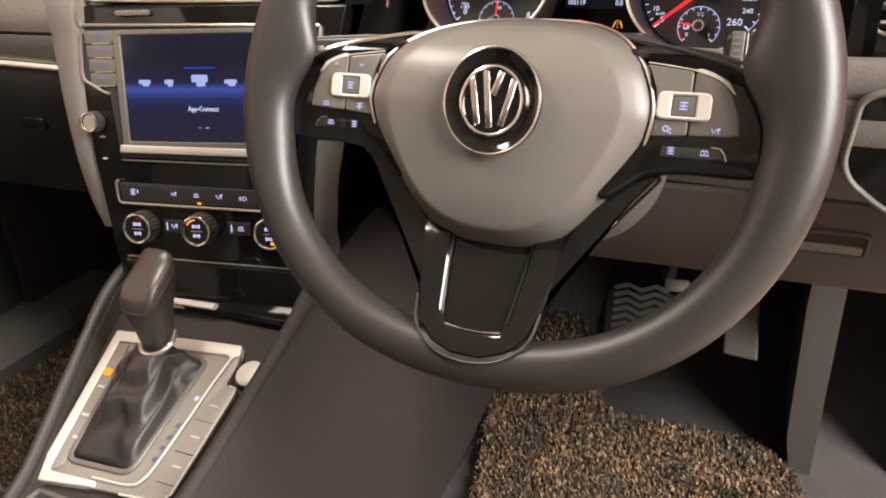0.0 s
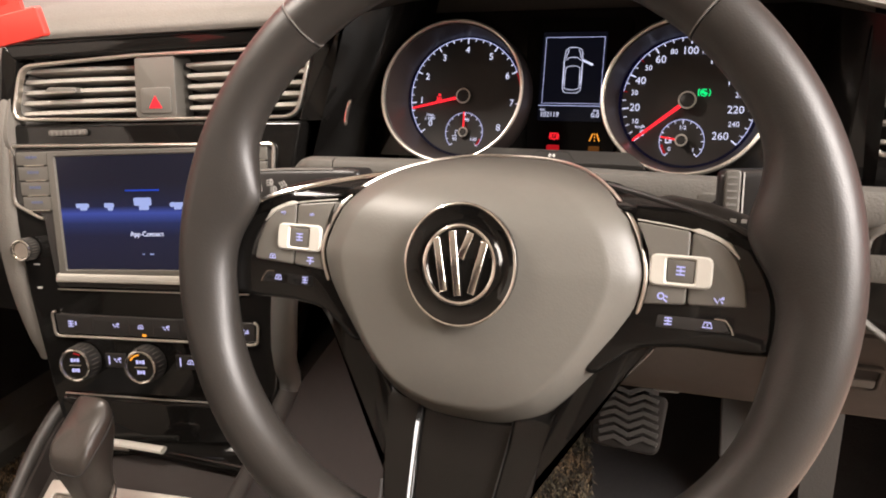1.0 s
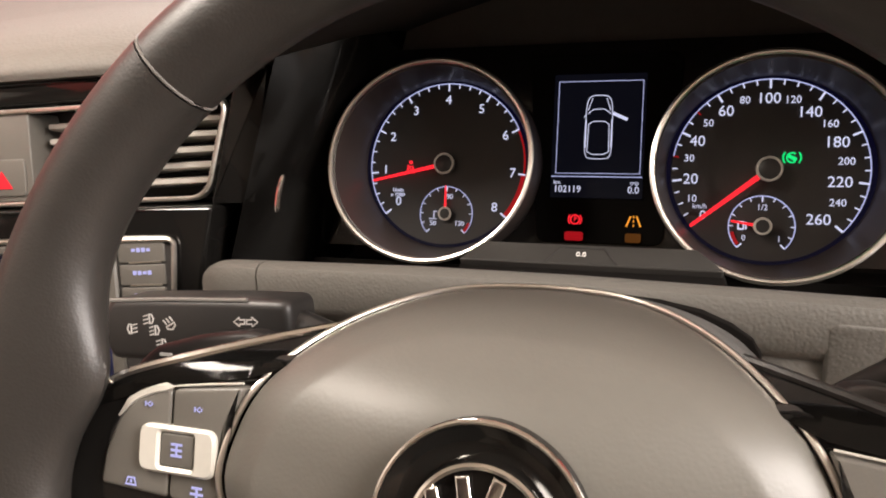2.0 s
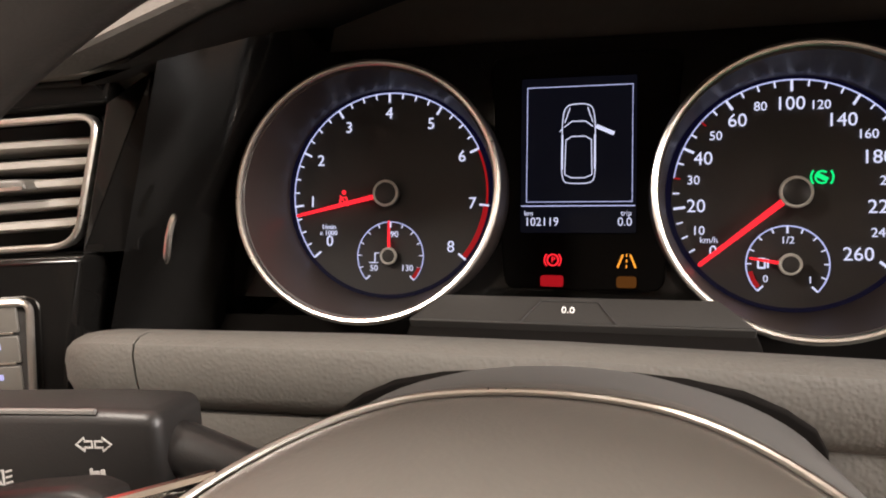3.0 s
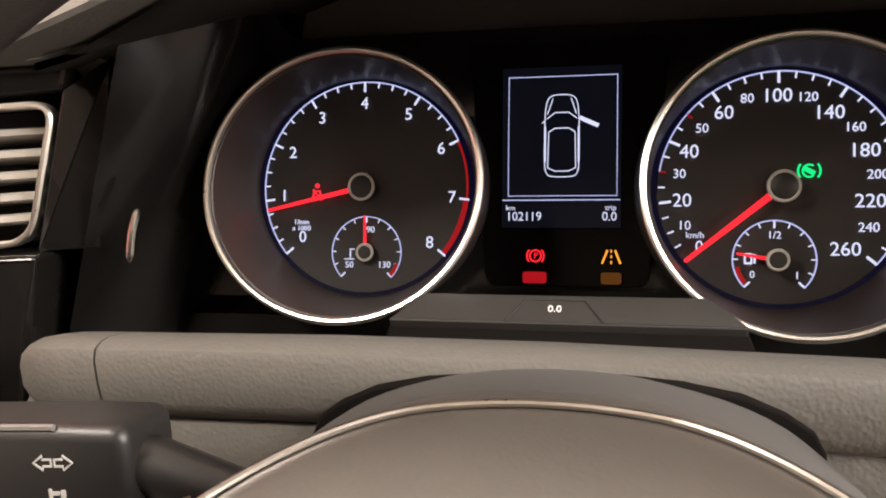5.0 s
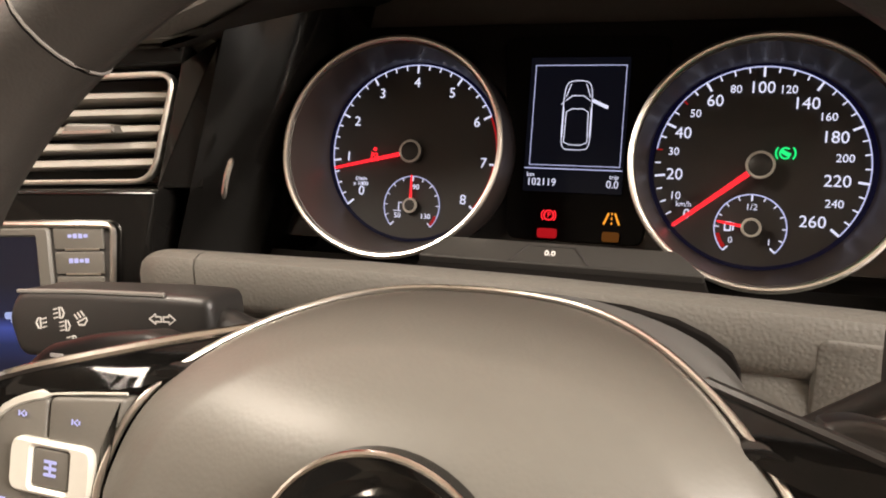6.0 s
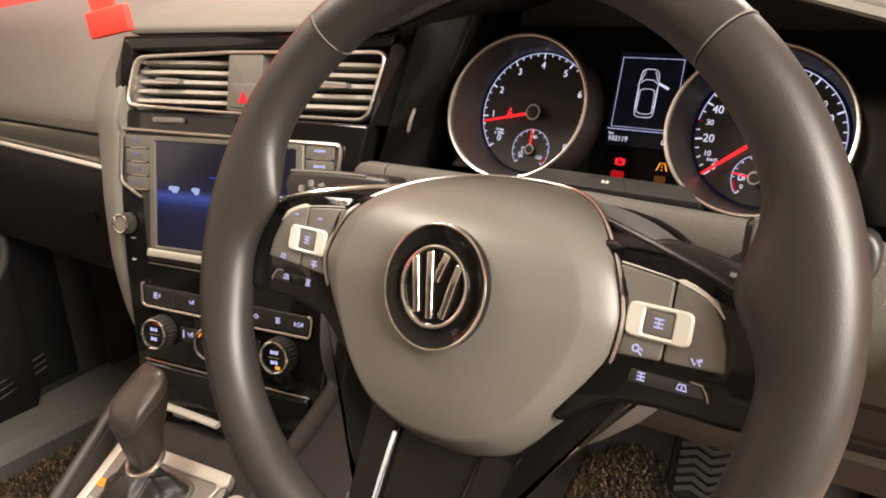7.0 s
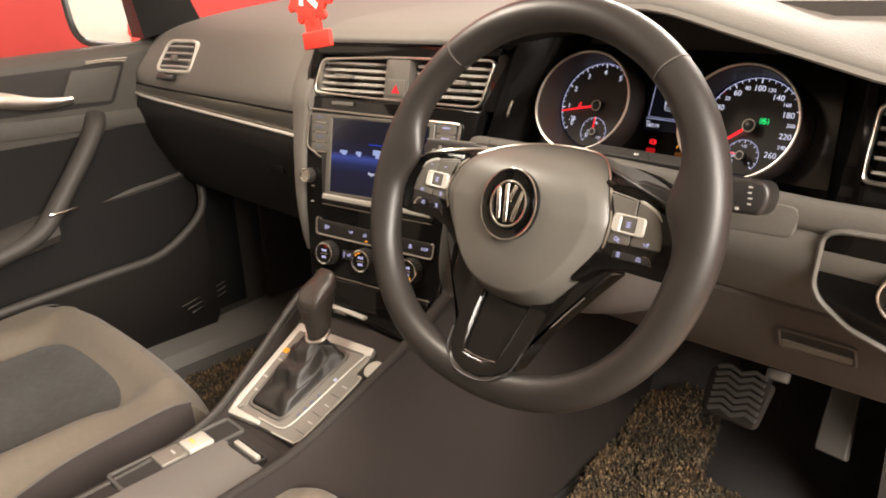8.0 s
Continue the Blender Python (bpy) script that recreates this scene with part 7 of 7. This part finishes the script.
    part("backrest", bm, FABRIC, s, "beige-grey backrest")
    bm = bmesh.new()
    loft(bm, [[(hw * math.copysign(abs(math.cos(a)) ** 0.5, math.cos(a)), y + 0.045 * math.copysign(abs(math.sin(a)) ** 0.7, math.sin(a)), z) for a in [2 * math.pi * k / 28 for k in range(28)]] for y, z, hw in ((-0.715, 0.86, 0.11), (-0.715, 0.88, 0.13), (-0.72, 0.95, 0.135), (-0.725, 1.01, 0.12), (-0.725, 1.03, 0.09))])
    part("headrest", bm, FABRIC, s)
    for sd in (-1, 1):
        bm = bmesh.new()
        sweep(bm, [(sd * 0.06, -0.712, 0.80), (sd * 0.06, -0.715, 0.90)], 0.006, 8)
        part("headrest_post", bm, SATIN, s)
    for sd in (-1, 1):
        bm = bmesh.new()
        block(bm, sd * 0.19 - 0.02, sd * 0.19 + 0.02, -0.55, 0.0, 0.045, 0.115, 0.005)
        part("seat_rail", bm, BLACK, s)
    return s


pseat = seat(pose(-0.735, -0.035, 0.0), "beige-grey passenger seat with suede centre panel")
dseat = copy_thing(pseat, pose(0.0, -0.045, 0.0))
tagged(dseat, "beige-grey driver's seat with rounded cushion front")

# ---- pedals ----
brake = thing("brake_pedal", basis((0.024, 0.495, 0.248), (0.99, 0.0, 0.06), (0, 0.55, 0.83)), "wide grey rubber brake pedal with ribbed face", "pedal")
bm = bmesh.new()
prism(bm, fillet(ccw([(-0.046, -0.036), (0.038, -0.044), (0.050, 0.030), (-0.046, 0.034)]), 0.012), -0.012, 0.0, 0.004)
part("pedal_pad", bm, HARD, brake)
for k in range(7):
    for sd in (-1, 1):
        bm = bmesh.new()
        y = -0.032 + 0.0105 * k
        strip(bm, [(0.002, y), (0.002 + sd * 0.018, y + 0.008), (0.002 + sd * 0.036, y + 0.002)], 0.0056, 0.0042, thick=0.006)
        part("pedal_rib", bm, PEDAL, brake)
bm = bmesh.new()
sweep(bm, [(0.02, 0.01, -0.012), (0.03, 0.06, -0.05), (0.035, 0.16, -0.08), (0.035, 0.30, -0.05)], [0.010, 0.010, 0.009, 0.009], 8)
part("pedal_arm", bm, BLACK, brake)
bm = bmesh.new()
block(bm, 0.030, 0.062, 0.036, 0.052, -0.022, -0.008, 0.003)
part("pedal_bracket", bm, STEEL, brake)
gas = thing("accelerator_pedal", basis((0.155, 0.520, 0.225), (0.97, 0.0, 0.12), (-0.10, 0.55, 0.83)), "narrow grey accelerator pedal hanging from above", "pedal")
bm = bmesh.new()
prism(bm, fillet(ccw([(-0.022, -0.026), (0.022, -0.033), (0.024, 0.075), (-0.014, 0.080)]), 0.006), -0.012, 0.0, 0.003)
part("pedal_pad", bm, PEDAL, gas)
bm = bmesh.new()
sweep(bm, [(0.004, 0.06, -0.012), (0.006, 0.12, -0.03), (0.006, 0.22, -0.05)], 0.010, 8)
part("pedal_arm", bm, BLACK, gas)

# ---- floor mats ----
def mat(name, outline, label, seed, height, count):
    m = thing(name, IDENT, label, "floor mat", "floor mats")
    rnd = random.Random(seed)
    pts = fillet(ccw(outline), 0.03, 4)
    base = ccw(pts)
    n = len(base)
    lift = height

    def span(y):
        cuts = []
        for k in range(n):
            (x1, y1), (x2, y2) = base[k - 1], base[k]
            if (y1 > y) != (y2 > y):
                cuts.append(x1 + (x2 - x1) * (y - y1) / (y2 - y1))
        return min(cuts), max(cuts)

    bm = bmesh.new()
    y0, y1 = min(p[1] for p in base) + 1e-4, max(p[1] for p in base) - 1e-4
    rows = []
    for k in range(61):
        y = y0 + (y1 - y0) * k / 60
        a, b = span(y)
        xs_ = [a + (b - a) * j / 6 for j in range(7)]
        rows.append([(x, y, lift(x, y) + (0.011 if 0 < j < 6 else 0.008)) for j, x in enumerate(xs_)] + [(b, y, lift(b, y)), (a, y, lift(a, y))])
    loft(bm, rows)
    part("mat_backing", bm, MATBASE, m)
    verts, faces = [], []
    xs, ys = [p[0] for p in base], [p[1] for p in base]

    def inside(x, y):
        c = False
        for k in range(n):
            (x1, y1), (x2, y2) = base[k - 1], base[k]
            if (y1 > y) != (y2 > y) and x < (x2 - x1) * (y - y1) / (y2 - y1) + x1:
                c = not c
        return c

    made = 0
    while made < count:
        x, y = rnd.uniform(min(xs), max(xs)), rnd.uniform(min(ys), max(ys))
        if not inside(x, y):
            continue
        z = lift(x, y) + 0.008
        a = rnd.uniform(0, 2 * math.pi)
        ln, w, h = rnd.uniform(0.007, 0.015), rnd.uniform(0.0008, 0.0016), rnd.uniform(0.004, 0.011)
        c, s = math.cos(a), math.sin(a)
        k = len(verts)
        verts += [(x - w * s, y + w * c, z), (x + w * s, y - w * c, z), (x + ln * 0.5 * c - w * s, y + ln * 0.5 * s + w * c, z + h), (x + ln * 0.5 * c + w * s, y + ln * 0.5 * s - w * c, z + h), (x + ln * c, y + ln * s, z + h * 0.25)]
        faces += [(k, k + 1, k + 3, k + 2), (k + 2, k + 3, k + 4)]
        made += 1
    me = bpy.data.meshes.new("looped_carpet")
    me.from_pydata(verts, [], faces)
    tagged(part("looped_carpet", me, PILE, m, "speckled brown and black looped pile"), kind="stuff")
    return m


def floor_z(x, y):
    return float(np.interp(y, [-1.4, 0.52, 0.64, 0.80], [0.05, 0.045, 0.095, 0.28])) + 0.003


mat("floor_mat", [(-0.095, -0.30), (0.265, -0.30), (0.268, 0.36), (0.250, 0.45), (0.205, 0.515), (0.10, 0.515), (0.0, 0.512), (-0.030, 0.530), (-0.040, 0.590), (-0.048, 0.635), (-0.080, 0.658), (-0.140, 0.660), (-0.188, 0.625), (-0.182, 0.44), (-0.140, 0.28), (-0.105, 0.15)], "speckled brown looped mat in the driver's footwell", 3, floor_z, 48000)
mat("floor_mat", [(-0.985, -0.30), (-0.525, -0.30), (-0.520, 0.55), (-0.56, 0.62), (-0.93, 0.62), (-0.985, 0.56)], "speckled brown looped mat in the passenger footwell", 4, floor_z, 30000)
bm = bmesh.new()
loft(bm, [[(x, y, floor_z(x, y) + dz) for y in (0.44, 0.50, 0.56, 0.62, 0.70, 0.78)] for x, dz in ((-0.055, 0.003), (-0.05, 0.006), (0.24, 0.006), (0.245, 0.003))], False, False, False)
bmesh.ops.solidify(bm, geom=bm.faces[:], thickness=0.003)
heel = part("heel_pad", bm, RUBBER, None, "black rubber heel pad under the pedals")
tagged(heel, category="heel pad", kind="structure")

# driver's side kick panel and sill
bm = bmesh.new()
loft(bm, [[(x, y, z) for x, z in ((0.264, 0.02), (0.242, 0.02), (0.229, 0.10), (0.225, 0.30), (0.231, 0.46), (0.264, 0.48))] for y in (0.486, 0.49, 0.6, 0.85)])
tagged(part("kick_panel", bm, DOORGREY, None, "dark plastic kick panel beside the driver's footwell"), kind="structure", category="wall")
bm = bmesh.new()
loft(bm, [[(x, y, z) for x, z in ((0.44, -0.02), (0.29, 0.02), (0.285, 0.09), (0.305, 0.125), (0.36, 0.135), (0.42, 0.12), (0.44, 0.05))] for y in (-1.2, -0.3, 0.1, 0.30)])
tagged(part("sill_driver", bm, TRIM, None, "grey plastic sill of the open driver's door"), kind="structure", category="sill")

# ---- red air freshener hanging from the inside mirror ----
tag = thing("air_freshener", basis((-0.341, 0.061, 0.8165), (0.985, 0.05, 0.14), (-0.14, 0.0, 0.985)) @ Matrix.Scale(1.18, 4), "red card air freshener hanging on a cord", "air freshener")
bm = bmesh.new()
lobes = []
for k in range(132):
    a = 2 * math.pi * k / 132
    r = 0.0325 + 0.0035 * math.tanh(3 * math.sin(a * 11))
    lobes.append((r * math.cos(a), 0.016 + r * 0.92 * math.sin(a)))
prism(bm, ccw(lobes), -0.0015, 0.0015, 0.0006)
part("card", bm, REDCARD, tag, "scalloped red card")
bm = bmesh.new()
prism(bm, [(-0.011, -0.030), (0.011, -0.030), (0.012, -0.010), (-0.012, -0.010)], -0.0013, 0.0013)
part("card_neck", bm, REDCARD, tag)
bm = bmesh.new()
prism(bm, rrect(0.041, 0.0165, 0.002, 0.002, -0.030), -0.002, 0.002, 0.0008)
part("card_foot", bm, REDCARD, tag)
for pts in ([(-0.012, 0.004), (-0.006, 0.024)], [(-0.004, 0.010), (0.010, 0.026)], [(-0.004, 0.014), (0.012, 0.0)]):
    bm = bmesh.new()
    strip(bm, pts, 0.006, 0.0019)
    part("card_print", bm, WHITEPRINT, tag)
bm = bmesh.new()
sweep(bm, [(0.0, 0.046, 0.0), (0.004, 0.13, 0.0), (0.008, 0.228, 0.0)], 0.0008, 6)
part("cord", bm, WHITEPRINT, tag)

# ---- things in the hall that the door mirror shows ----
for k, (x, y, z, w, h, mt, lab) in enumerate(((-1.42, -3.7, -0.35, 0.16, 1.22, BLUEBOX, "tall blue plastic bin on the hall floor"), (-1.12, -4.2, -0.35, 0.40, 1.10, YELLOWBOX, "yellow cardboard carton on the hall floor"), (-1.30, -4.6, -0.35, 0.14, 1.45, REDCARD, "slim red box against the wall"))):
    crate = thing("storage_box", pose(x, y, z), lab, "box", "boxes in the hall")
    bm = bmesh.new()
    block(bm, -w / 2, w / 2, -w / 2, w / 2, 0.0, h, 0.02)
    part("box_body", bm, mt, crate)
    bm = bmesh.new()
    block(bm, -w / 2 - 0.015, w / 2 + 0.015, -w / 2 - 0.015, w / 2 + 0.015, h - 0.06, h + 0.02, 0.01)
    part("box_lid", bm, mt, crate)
